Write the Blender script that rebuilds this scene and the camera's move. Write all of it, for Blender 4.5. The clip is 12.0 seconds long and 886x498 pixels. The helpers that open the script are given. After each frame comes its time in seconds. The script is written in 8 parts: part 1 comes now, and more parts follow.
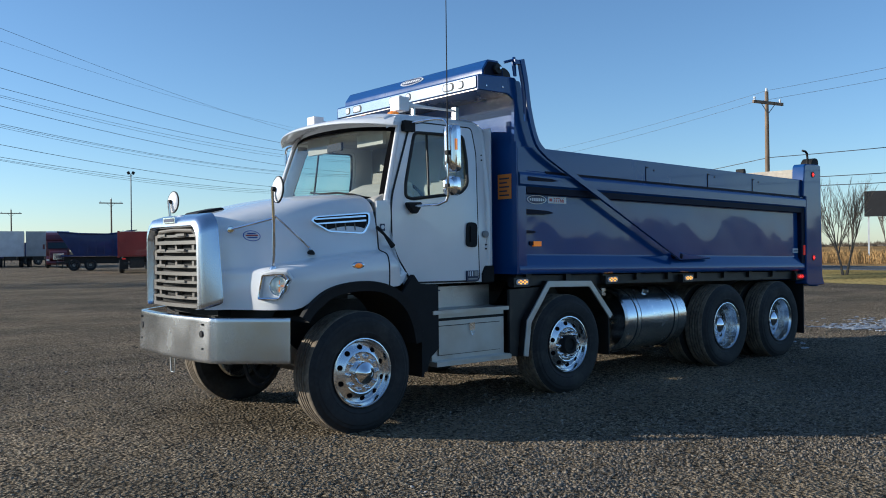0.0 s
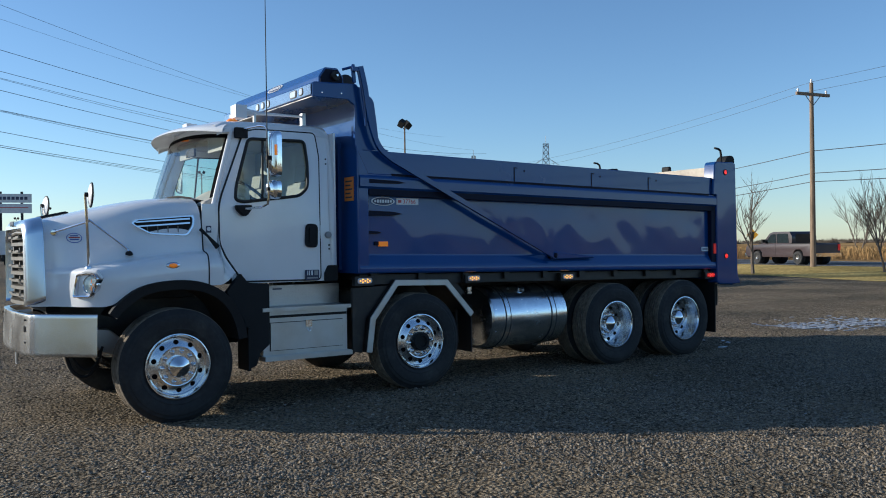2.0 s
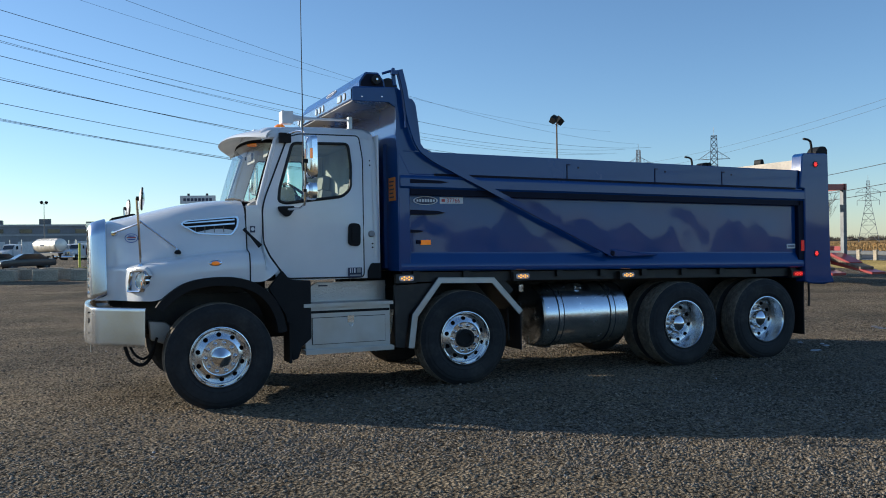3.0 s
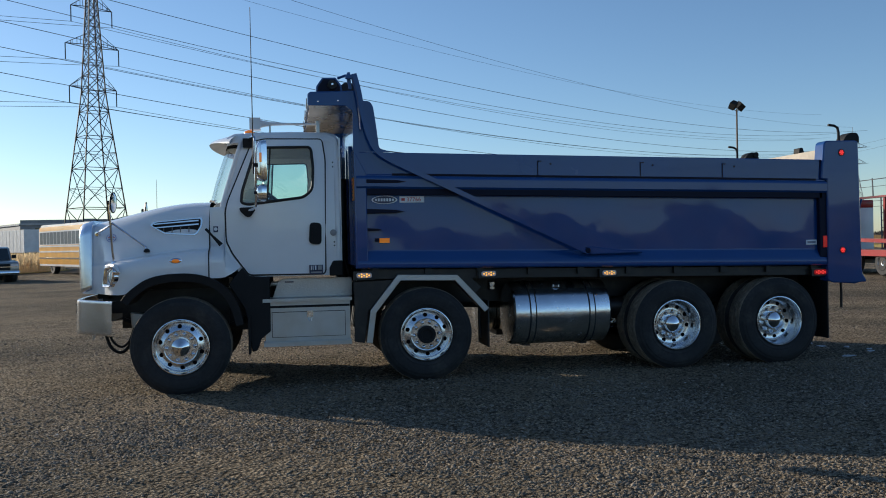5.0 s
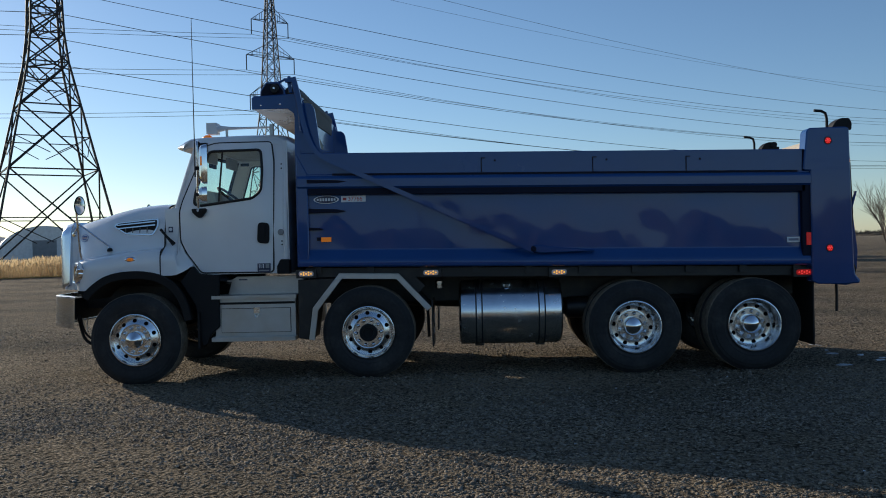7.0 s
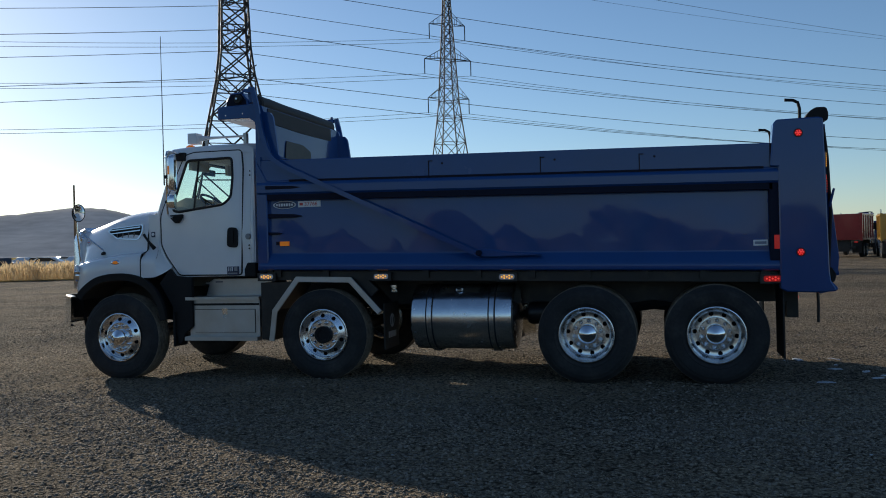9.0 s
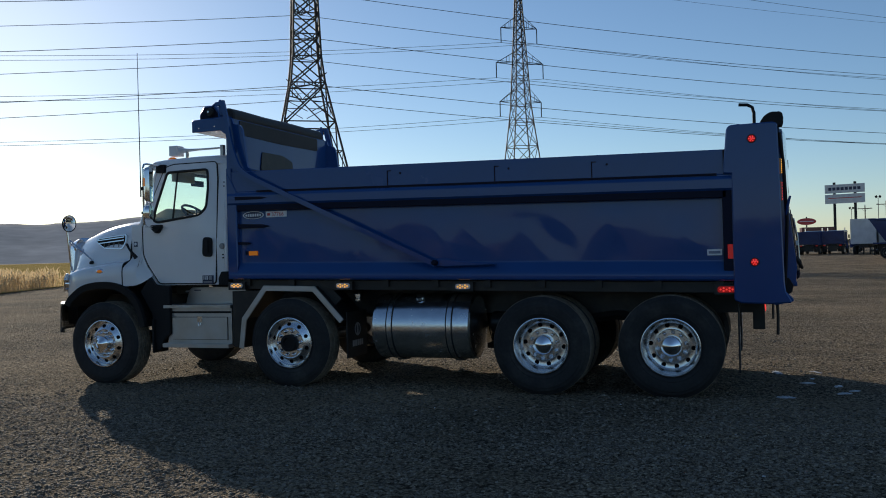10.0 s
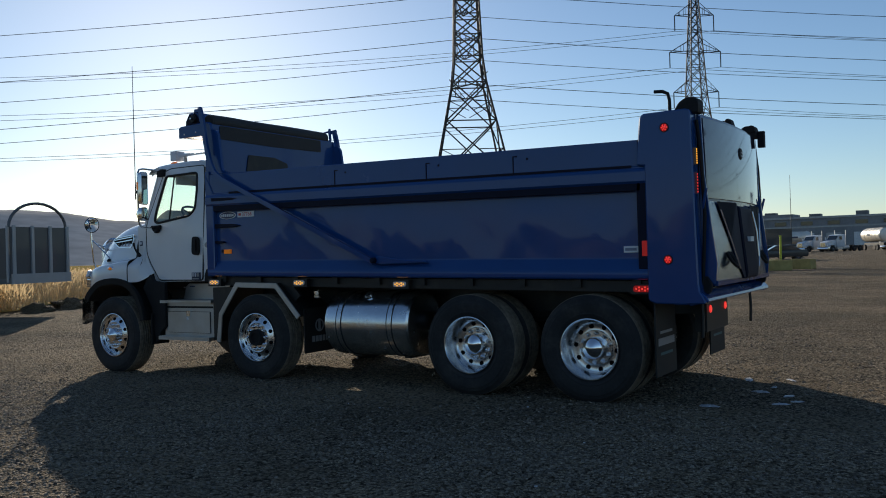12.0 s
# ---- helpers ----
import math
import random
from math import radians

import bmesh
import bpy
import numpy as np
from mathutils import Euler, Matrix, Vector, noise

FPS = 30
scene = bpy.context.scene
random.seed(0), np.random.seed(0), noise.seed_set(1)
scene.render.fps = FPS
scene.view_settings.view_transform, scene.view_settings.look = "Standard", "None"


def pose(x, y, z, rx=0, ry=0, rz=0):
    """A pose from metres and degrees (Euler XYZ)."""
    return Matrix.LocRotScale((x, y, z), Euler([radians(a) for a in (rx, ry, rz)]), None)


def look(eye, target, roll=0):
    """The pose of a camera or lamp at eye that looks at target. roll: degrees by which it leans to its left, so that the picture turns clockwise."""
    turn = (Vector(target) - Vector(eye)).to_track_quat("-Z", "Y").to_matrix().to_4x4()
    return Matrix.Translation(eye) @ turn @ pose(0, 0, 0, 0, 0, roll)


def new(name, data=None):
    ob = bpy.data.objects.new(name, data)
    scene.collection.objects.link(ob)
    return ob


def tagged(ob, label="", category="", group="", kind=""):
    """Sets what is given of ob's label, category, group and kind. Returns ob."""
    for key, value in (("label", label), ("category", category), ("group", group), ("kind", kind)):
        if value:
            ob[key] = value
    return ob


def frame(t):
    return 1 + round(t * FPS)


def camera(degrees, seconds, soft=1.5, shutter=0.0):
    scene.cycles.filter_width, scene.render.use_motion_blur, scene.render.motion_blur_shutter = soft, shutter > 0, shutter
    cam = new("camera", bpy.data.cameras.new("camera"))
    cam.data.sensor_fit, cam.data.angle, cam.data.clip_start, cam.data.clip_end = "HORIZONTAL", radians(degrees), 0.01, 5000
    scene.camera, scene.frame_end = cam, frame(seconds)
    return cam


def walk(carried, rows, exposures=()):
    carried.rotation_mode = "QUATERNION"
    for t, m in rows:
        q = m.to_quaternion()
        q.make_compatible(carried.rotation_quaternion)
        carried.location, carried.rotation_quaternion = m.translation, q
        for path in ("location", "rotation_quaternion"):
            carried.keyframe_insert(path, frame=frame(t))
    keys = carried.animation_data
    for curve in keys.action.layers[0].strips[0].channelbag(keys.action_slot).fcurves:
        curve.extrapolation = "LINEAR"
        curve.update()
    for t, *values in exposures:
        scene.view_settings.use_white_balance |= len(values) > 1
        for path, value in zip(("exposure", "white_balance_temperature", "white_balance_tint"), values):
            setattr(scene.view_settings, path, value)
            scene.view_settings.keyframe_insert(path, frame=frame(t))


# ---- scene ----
# Frame: ground z = 0, x along the truck from its front axle to its tail, y = 0 its near side.
cam = camera(54.7, 12.0, 1.0)
METRES = 15.928
BASE = Matrix(((0.768110, 0.640012, 0.019811, -4.162), (-0.640229, 0.768151, 0.007103, -6.088), (-0.010672, -0.018140, 0.999779, 1.531), (0, 0, 0, 1)))
ROWS = [
    (0.0, 0.0, 0.0, 0.0, 0.0, 1.04, 0.0),
    (0.5, 0.0382, -0.0063, 0.0004, 2.04, 0.98, -0.01),
    (1.0, 0.0747, -0.0075, -0.0018, 3.14, 0.86, -0.01),
    (1.5, 0.1135, -0.0104, -0.0002, 3.94, 0.85, -0.01),
    (2.0, 0.1528, -0.0132, 0.0021, 5.27, 0.79, 0.03),
    (2.5, 0.193, -0.0082, 0.0035, 11.16, 0.65, 0.05),
    (3.0, 0.2362, -0.0054, 0.0029, 16.34, 0.58, 0.03),
    (5.0, 0.3921, 0.0495, 0.0062, 29.53, 0.11, 0.07),
    (5.5, 0.4315, 0.0693, 0.0052, 33.1, 0.0, 0.08),
    (6.0, 0.464, 0.0941, 0.0042, 35.93, -0.01, 0.03),
    (6.5, 0.4962, 0.1202, 0.0054, 38.47, -0.01, 0.09),
    (8.5, 0.6135, 0.2434, 0.0096, 51.32, -0.06, 0.25),
    (9.0, 0.6394, 0.2775, 0.0099, 54.19, -0.08, 0.23),
    (9.5, 0.665, 0.3112, 0.0115, 56.96, 0.04, 0.28),
    (10.0, 0.6863, 0.3484, 0.0135, 59.53, 0.2, 0.32),
    (10.5, 0.7099, 0.383, 0.0136, 62.16, 0.3, 0.33),
    (11.0, 0.7268, 0.4201, 0.0127, 64.39, 0.22, 0.42),
    (11.5, 0.7442, 0.4601, 0.0122, 68.62, 0.1, 0.48),
    (12.0, 0.7554, 0.5027, 0.0127, 71.87, 0.1, 0.51),
]
walk(cam, [(t, BASE @ pose(METRES * x, METRES * y, METRES * z, 90 + pitch, roll, yaw)) for t, x, y, z, yaw, pitch, roll in ROWS],
     [(0.0, 0.34, 5800, 7), (3.0, 0.34, 6000, 8), (5.0, 0.16, 6250, 9), (6.0, 0.02, 6250, 9), (8.5, -0.20, 6250, 9), (12.0, -0.24, 6500, 9)])

# ---- world, sun, exposure ----
SUN_AZ, SUN_EL = radians(138.2), radians(16.0)
world = bpy.data.worlds.new("sky")
scene.world = world
world.use_nodes = True
wn = world.node_tree.nodes
sky = wn.new("ShaderNodeTexSky")
sky.sky_type = "NISHITA"
sky.sun_disc = False
sky.sun_elevation = SUN_EL
sky.sun_rotation = radians(90) - SUN_AZ
sky.altitude = 50
sky.air_density, sky.dust_density, sky.ozone_density = 0.90, 0.20, 3.2
wn["Background"].inputs["Strength"].default_value = 0.124
world.node_tree.links.new(sky.outputs["Color"], wn["Background"].inputs["Color"])
sun = new("sun", bpy.data.lights.new("sun", "SUN"))
sun.data.energy, sun.data.angle, sun.data.color = 5.0, radians(0.5), (1.0, 0.88, 0.71)
sun.matrix_world = look((0, 0, 30), Vector((0, 0, 30)) - Vector((math.cos(SUN_AZ) * math.cos(SUN_EL), math.sin(SUN_AZ) * math.cos(SUN_EL), math.sin(SUN_EL))))
scene.view_settings.exposure = 0.0

# ---- materials ----
def material(name, colour, rough=0.5, metal=0.0, spec=0.5, coat=0.0, grain=0.0, grain_scale=40.0, stain=0.0, stain_scale=3.0,
             bump=0.0, bump_scale=60.0, emit=0.0, rough_var=0.0, vary=0.0, second=None, second_scale=2.0, second_cut=(0.45, 0.6), stretch=(1, 1, 1), coat_ior=1.5):
    """A Principled material: colour with fine grain, large stains, a second colour in patches, a variation from piece to piece, and a bump."""
    m = bpy.data.materials.new(name)
    m.use_nodes = True
    nt = m.node_tree
    n, l = nt.nodes, nt.links
    b = n["Principled BSDF"]
    b.inputs["Roughness"].default_value = rough
    b.inputs["Metallic"].default_value = metal
    b.inputs["Specular IOR Level"].default_value = spec
    b.inputs["Coat Weight"].default_value = coat
    b.inputs["Coat Roughness"].default_value = 0.04
    b.inputs["Coat IOR"].default_value = coat_ior
    co = n.new("ShaderNodeTexCoord")
    mp = n.new("ShaderNodeMapping")
    mp.inputs["Scale"].default_value = stretch
    l.new(co.outputs["Object"], mp.inputs["Vector"])

    def noise_at(scale, detail=4.0):
        t = n.new("ShaderNodeTexNoise")
        t.inputs["Scale"].default_value = scale
        t.inputs["Detail"].default_value = detail
        l.new(mp.outputs["Vector"], t.inputs["Vector"])
        return t.outputs["Fac"]

    def mixed(kind, fac, a, c):
        x = n.new("ShaderNodeMix")
        x.data_type, x.blend_type = "RGBA", kind
        for v, i in ((fac, 0), (a, 6), (c, 7)):
            if isinstance(v, bpy.types.NodeSocket):
                l.new(v, x.inputs[i])
            else:
                x.inputs[i].default_value = v if i == 0 else (*v[:3], 1)
        return x.outputs[2]

    def ramp(v, lo, hi, a, c):
        r = n.new("ShaderNodeMapRange")
        for i, k in enumerate((lo, hi, a, c)):
            r.inputs[i + 1].default_value = k
        l.new(v, r.inputs[0])
        return r.outputs[0]

    out = colour
    if second:
        out = mixed("MIX", ramp(noise_at(second_scale, 6), second_cut[0], second_cut[1], 0, 1), out, second)
    if stain:
        out = mixed("MULTIPLY", 1.0, out, mixed("MIX", ramp(noise_at(stain_scale, 5), 0.3, 0.7, 0, 1), (1 - stain,) * 3, (1 + stain * 0.35,) * 3))
    if grain:
        out = mixed("MULTIPLY", 1.0, out, mixed("MIX", ramp(noise_at(grain_scale, 3), 0.3, 0.7, 0, 1), (1 - grain,) * 3, (1 + grain,) * 3))
    if vary:
        info = n.new("ShaderNodeNewGeometry")
        out = mixed("MULTIPLY", 1.0, out, mixed("MIX", info.outputs["Random Per Island"], (1 - vary,) * 3, (1 + vary,) * 3))
    if isinstance(out, bpy.types.NodeSocket):
        l.new(out, b.inputs["Base Color"])
    else:
        b.inputs["Base Color"].default_value = (*out, 1)
    if rough_var:
        l.new(ramp(noise_at(stain_scale, 6), 0.3, 0.7, max(0.02, rough - rough_var), rough + rough_var), b.inputs["Roughness"])
    if bump:
        bp = n.new("ShaderNodeBump")
        bp.inputs["Strength"].default_value = bump
        bp.inputs["Distance"].default_value = 0.01
        l.new(noise_at(bump_scale, 5), bp.inputs["Height"])
        l.new(bp.outputs["Normal"], b.inputs["Normal"])
    if emit:
        b.inputs["Emission Color"].default_value = (*colour, 1)
        b.inputs["Emission Strength"].default_value = emit
    return m


def glass_material(name, tint):
    """A thin pane: tinted see-through, with a mirror gloss that grows towards grazing angles."""
    m = bpy.data.materials.new(name)
    m.use_nodes = True
    n, l = m.node_tree.nodes, m.node_tree.links
    n.remove(n["Principled BSDF"])
    clear, gloss, mix, fres = n.new("ShaderNodeBsdfTransparent"), n.new("ShaderNodeBsdfGlossy"), n.new("ShaderNodeMixShader"), n.new("ShaderNodeLayerWeight")
    clear.inputs["Color"].default_value = (*tint, 1)
    gloss.inputs["Roughness"].default_value = 0.02
    fres.inputs["Blend"].default_value = 0.5
    power, rise = n.new("ShaderNodeMath"), n.new("ShaderNodeMath")
    power.operation, rise.operation = "POWER", "MULTIPLY_ADD"
    power.inputs[1].default_value = 4.0
    rise.inputs[1].default_value, rise.inputs[2].default_value = 0.85, 0.06
    l.new(fres.outputs["Facing"], power.inputs[0])
    l.new(power.outputs[0], rise.inputs[0])
    l.new(rise.outputs[0], mix.inputs[0])
    l.new(clear.outputs[0], mix.inputs[1])
    l.new(gloss.outputs[0], mix.inputs[2])
    l.new(mix.outputs[0], n["Material Output"].inputs["Surface"])
    return m


WHITE = material("white_paint", (0.80, 0.81, 0.82), 0.20, coat=0.6, stain=0.05, stain_scale=2.5, rough_var=0.05)
NAVY = material("navy_paint", (0.011, 0.062, 0.222), 0.23, spec=0.20, coat=0.55, stain=0.10, stain_scale=1.5, rough_var=0.05, bump=0.45, bump_scale=1.6)
# darker navy, for trim and for shade built as strips and plates
NAVY_DARK = material("navy_trim_and_shade", (0.005, 0.008, 0.026), 0.6, spec=0.2, stain=0.2)
CHROME = material("chrome", (0.80, 0.81, 0.83), 0.08, metal=1.0, rough_var=0.05, stain=0.06, stain_scale=6)
POLISHED = material("polished_aluminium", (0.78, 0.79, 0.80), 0.23, metal=1.0, rough_var=0.05, stain=0.08, stain_scale=8)
ALU = material("dull_aluminium", (0.52, 0.52, 0.51), 0.42, metal=0.85, rough_var=0.1, stain=0.15, stain_scale=5, bump=0.05, bump_scale=80)
TYRE = material("tyre_rubber", (0.018, 0.018, 0.019), 0.75, grain=0.25, grain_scale=30, stain=0.35, stain_scale=6, second=(0.05, 0.045, 0.04), second_scale=3, second_cut=(0.5, 0.8))
BLACK = material("black_plastic", (0.012, 0.012, 0.013), 0.7, spec=0.3, grain=0.2, grain_scale=80, stain=0.25, stain_scale=4)
FRAME_BLACK = material("chassis_paint", (0.012, 0.012, 0.013), 0.45, stain=0.35, stain_scale=5, second=(0.04, 0.033, 0.026), second_scale=6, second_cut=(0.5, 0.75))
RUBBER = material("rubber_seal", (0.01, 0.01, 0.01), 0.6)
GRILLE = material("grille_plastic", (0.17, 0.155, 0.135), 0.42, stain=0.15)
GLASS = glass_material("window_glass", (0.86, 0.94, 0.91))
AMBER = material("amber_lens", (0.90, 0.24, 0.012), 0.2, coat=0.5, emit=0.2)
AMBER_LED = material("amber_led", (1.0, 0.42, 0.04), 0.3, emit=1.6)
RED_LED = material("red_led", (1.0, 0.05, 0.04), 0.3, emit=1.0)
RED_LENS = material("red_lens", (0.55, 0.015, 0.015), 0.2, coat=0.5, emit=0.25)
CLEAR_LENS = material("clear_lens", (0.75, 0.76, 0.78), 0.1, metal=0.3, coat=0.8)
CABIN = material("cabin_trim", (0.42, 0.40, 0.36), 0.7, stain=0.2, stain_scale=4)
SEAT = material("seat_cloth", (0.30, 0.28, 0.25), 0.85, grain=0.12, grain_scale=60)
STICKER_WHITE = material("white_decal", (0.75, 0.76, 0.78), 0.35)
STICKER_INK = material("dark_decal", (0.03, 0.04, 0.09), 0.4)
STICKER_ORANGE = material("orange_decal", (0.80, 0.26, 0.05), 0.45, stain=0.1)
STICKER_RED = material("red_decal", (0.55, 0.06, 0.06), 0.4)
GREY_DECAL = material("grey_decal", (0.3, 0.3, 0.3), 0.4)
STEEL_BRIGHT = material("scuffed_stainless", (0.56, 0.575, 0.60), 0.24, metal=1.0, stain=0.12, stain_scale=3, rough_var=0.04)
SATIN = material("satin_bright_trim", (0.72, 0.77, 0.84), 0.24, metal=1.0, stain=0.04, stain_scale=4)
LAMP_BOWL = material("lamp_reflector", (0.90, 0.90, 0.87), 0.35, metal=0.15, bump=0.6, bump_scale=30)
DULL_RED = material("unlit_red_lens", (0.30, 0.02, 0.02), 0.25, coat=0.5)
DULL_AMBER = material("unlit_amber_lens", (0.36, 0.13, 0.02), 0.25, coat=0.5)
FRIT = material("black_glass_border", (0.004, 0.004, 0.005), 0.9, spec=0.05)
TREAD = material("dusty_tread", (0.21, 0.17, 0.125), 0.95, grain=0.3, grain_scale=25, stain=0.4, stain_scale=5)
SHIELD_UNDER = material("bare_metal_underside", (0.46, 0.43, 0.40), 0.30, metal=0.9, stain=0.3, stain_scale=3, rough_var=0.1)

# ---- mesh tools ----
def mesh_object(name, bm, mat, smooth=26, flat=False):
    bmesh.ops.recalc_face_normals(bm, faces=bm.faces)
    me = bpy.data.meshes.new(name)
    bm.to_mesh(me)
    bm.free()
    if not flat:
        for p in me.polygons:
            p.use_smooth = True
        me.set_sharp_from_angle(angle=radians(smooth))
    for m in mat if isinstance(mat, (list, tuple)) else (mat,):
        me.materials.append(m)
    return new(name, me)


def part(name, bm, mat, parent, label="", smooth=26, flat=False):
    """One mesh under a thing or a part."""
    ob = mesh_object(name, bm, mat, smooth, flat)
    ob.parent = parent
    if label:
        ob["label"] = label
    return ob


def thing(name, label, category, group="", kind="", at=None):
    ob = new(name)
    ob.empty_display_size = 0.2
    if at is not None:
        ob.matrix_basis = at
    return tagged(ob, label, category, group, kind)


def bm_new():
    return bmesh.new()


def bevel(bm, width, segments=2, angle=30):
    segments = 1 if width <= 0.016 else 3
    es = [e for e in bm.edges if len(e.link_faces) == 2 and e.calc_face_angle(0) > radians(angle)]
    if es:
        bmesh.ops.bevel(bm, geom=es, offset=width, segments=segments, profile=0.6, affect="EDGES", clamp_overlap=True)


def add_box(bm, x0, x1, y0, y1, z0, z1, m=None):
    vs = [bm.verts.new((x, y, z)) for x in (x0, x1) for y in (y0, y1) for z in (z0, z1)]
    if m is not None:
        for v in vs:
            v.co = m @ v.co
    for q in ((0, 1, 3, 2), (4, 6, 7, 5), (0, 4, 5, 1), (2, 3, 7, 6), (0, 2, 6, 4), (1, 5, 7, 3)):
        bm.faces.new([vs[i] for i in q])
    return vs


def block(x0, x1, y0, y1, z0, z1, b=0.0, m=None, seg=2):
    bm = bm_new()
    add_box(bm, x0, x1, y0, y1, z0, z1, m)
    if b:
        bevel(bm, b, seg)
    return bm


def add_prism(bm, pts, y0, y1):
    """A polygon in the xz plane, drawn out from y0 to y1."""
    a = [bm.verts.new((x, y0, z)) for x, z in pts]
    c = [bm.verts.new((x, y1, z)) for x, z in pts]
    k = len(pts)
    bm.faces.new(a)
    bm.faces.new(c[::-1])
    for i in range(k):
        bm.faces.new((a[i], a[(i + 1) % k], c[(i + 1) % k], c[i]))


def prism(pts, y0, y1, b=0.0, seg=2):
    bm = bm_new()
    add_prism(bm, pts, y0, y1)
    bmesh.ops.recalc_face_normals(bm, faces=bm.faces)
    if b:
        bevel(bm, b, seg)
    return bm


def basis_for(d):
    d = Vector(d).normalized()
    u = d.cross(Vector((0, 0, 1)))
    if u.length < 1e-4:
        u = Vector((1, 0, 0))
    u.normalize()
    return d, u, d.cross(u)


def add_tube(bm, pts, r, seg=10, caps=True):
    """A round bar along points; r is one radius or one for each point."""
    pts = [Vector(p) for p in pts]
    rs = r if isinstance(r, (list, tuple)) else [r] * len(pts)
    rings = []
    _, u, _ = basis_for(pts[1] - pts[0])
    for i, p in enumerate(pts):
        d = (pts[min(i + 1, len(pts) - 1)] - pts[max(i - 1, 0)]).normalized()
        u = (u - d * u.dot(d)).normalized()
        w = d.cross(u)
        rings.append([bm.verts.new(p + rs[i] * (u * math.cos(a) + w * math.sin(a))) for a in (2 * math.pi * k / seg for k in range(seg))])
    for a, c in zip(rings, rings[1:]):
        for k in range(seg):
            bm.faces.new((a[k], a[(k + 1) % seg], c[(k + 1) % seg], c[k]))
    if caps:
        bm.faces.new(rings[0][::-1])
        bm.faces.new(rings[-1])


def tube(pts, r, seg=10):
    bm = bm_new()
    add_tube(bm, pts, r, seg)
    return bm


def add_lathe(bm, profile, origin, axis, seg=40, close=False):
    """Turn (radius, distance along the axis) round an axis."""
    o = Vector(origin)
    d, u, w = basis_for(axis)
    rings = []
    for r, s in profile:
        if r < 1e-5:
            rings.append([bm.verts.new(o + d * s)])
        else:
            rings.append([bm.verts.new(o + d * s + r * (u * math.cos(a) + w * math.sin(a))) for a in (2 * math.pi * k / seg for k in range(seg))])
    pairs = list(zip(rings, rings[1:])) + ([(rings[-1], rings[0])] if close else [])
    for a, c in pairs:
        for k in range(seg):
            j = (k + 1) % seg
            if len(a) == 1 and len(c) == 1:
                continue
            if len(a) == 1:
                bm.faces.new((a[0], c[j], c[k]))
            elif len(c) == 1:
                bm.faces.new((a[k], a[j], c[0]))
            else:
                bm.faces.new((a[k], a[j], c[j], c[k]))


def lathe(profile, origin, axis, seg=40, close=False):
    bm = bm_new()
    add_lathe(bm, profile, origin, axis, seg, close)
    return bm


def catmull(P, n):
    """Smooth curve through the rows of P (k, d), n steps a span."""
    P = np.asarray(P, float)
    Q = np.concatenate((2 * P[:1] - P[1:2], P, 2 * P[-1:] - P[-2:-1]))
    out = []
    for i in range(1, len(Q) - 2):
        for s in np.arange(n) / n:
            a, b, c, d = Q[i - 1], Q[i], Q[i + 1], Q[i + 2]
            out.append(0.5 * (2 * b + (c - a) * s + (2 * a - 5 * b + 4 * c - d) * s * s + (3 * b - a - 3 * c + d) * s ** 3))
    out.append(P[-1])
    return np.array(out)


def add_sheet(bm, G):
    """Quads over a grid of points."""
    V = [[bm.verts.new(p) for p in row] for row in G]
    for a, c in zip(V, V[1:]):
        for k in range(len(a) - 1):
            bm.faces.new((a[k], a[k + 1], c[k + 1], c[k]))
    return V


def thicken(bm, t):
    bmesh.ops.recalc_face_normals(bm, faces=bm.faces)
    bmesh.ops.solidify(bm, geom=bm.faces[:], thickness=t)


def plate_with_hole(outer, hole, y_of, thick):
    """A plate in the xz plane with an opening; y_of(x, z) bends it."""
    bm = bm_new()
    es = []
    for loop in (outer, hole):
        if not loop:
            continue
        vs = [bm.verts.new((x, y_of(x, z), z)) for x, z in loop]
        es += [bm.edges.new((vs[i], vs[(i + 1) % len(vs)])) for i in range(len(vs))]
    bmesh.ops.triangle_fill(bm, use_beauty=True, edges=es, normal=(0, -1, 0))
    bmesh.ops.recalc_face_normals(bm, faces=bm.faces)
    if bm.faces and sum(f.normal.y * f.calc_area() for f in bm.faces) > 0:
        bmesh.ops.reverse_faces(bm, faces=bm.faces[:])
    bmesh.ops.solidify(bm, geom=bm.faces[:], thickness=thick)
    return bm


def rounded(pts, r, n=4):
    """Round the corners of a closed polygon."""
    out = []
    k = len(pts)
    for i in range(k):
        p, a, c = Vector(pts[i]), Vector(pts[i - 1]), Vector(pts[(i + 1) % k])
        d0, d1 = (a - p), (c - p)
        rr = min(r, d0.length * 0.45, d1.length * 0.45)
        s, e = p + d0.normalized() * rr, p + d1.normalized() * rr
        for j in range(n + 1):
            t = j / n
            q = s * (1 - t) ** 2 + p * 2 * t * (1 - t) + e * t * t
            out.append((q.x, q.y))
    return out


YC = 1.27


def mirror_bm(bm):
    """The same shape on the far side of the truck's middle line."""
    for v in bm.verts:
        v.co.y = 2 * YC - v.co.y
    bmesh.ops.reverse_faces(bm, faces=bm.faces[:])
    return bm


def rake(bm):
    """The body sits slightly lower at the tail."""
    for v in bm.verts:
        v.co.z -= 0.0172 * (v.co.x - 1.9)
    return bm

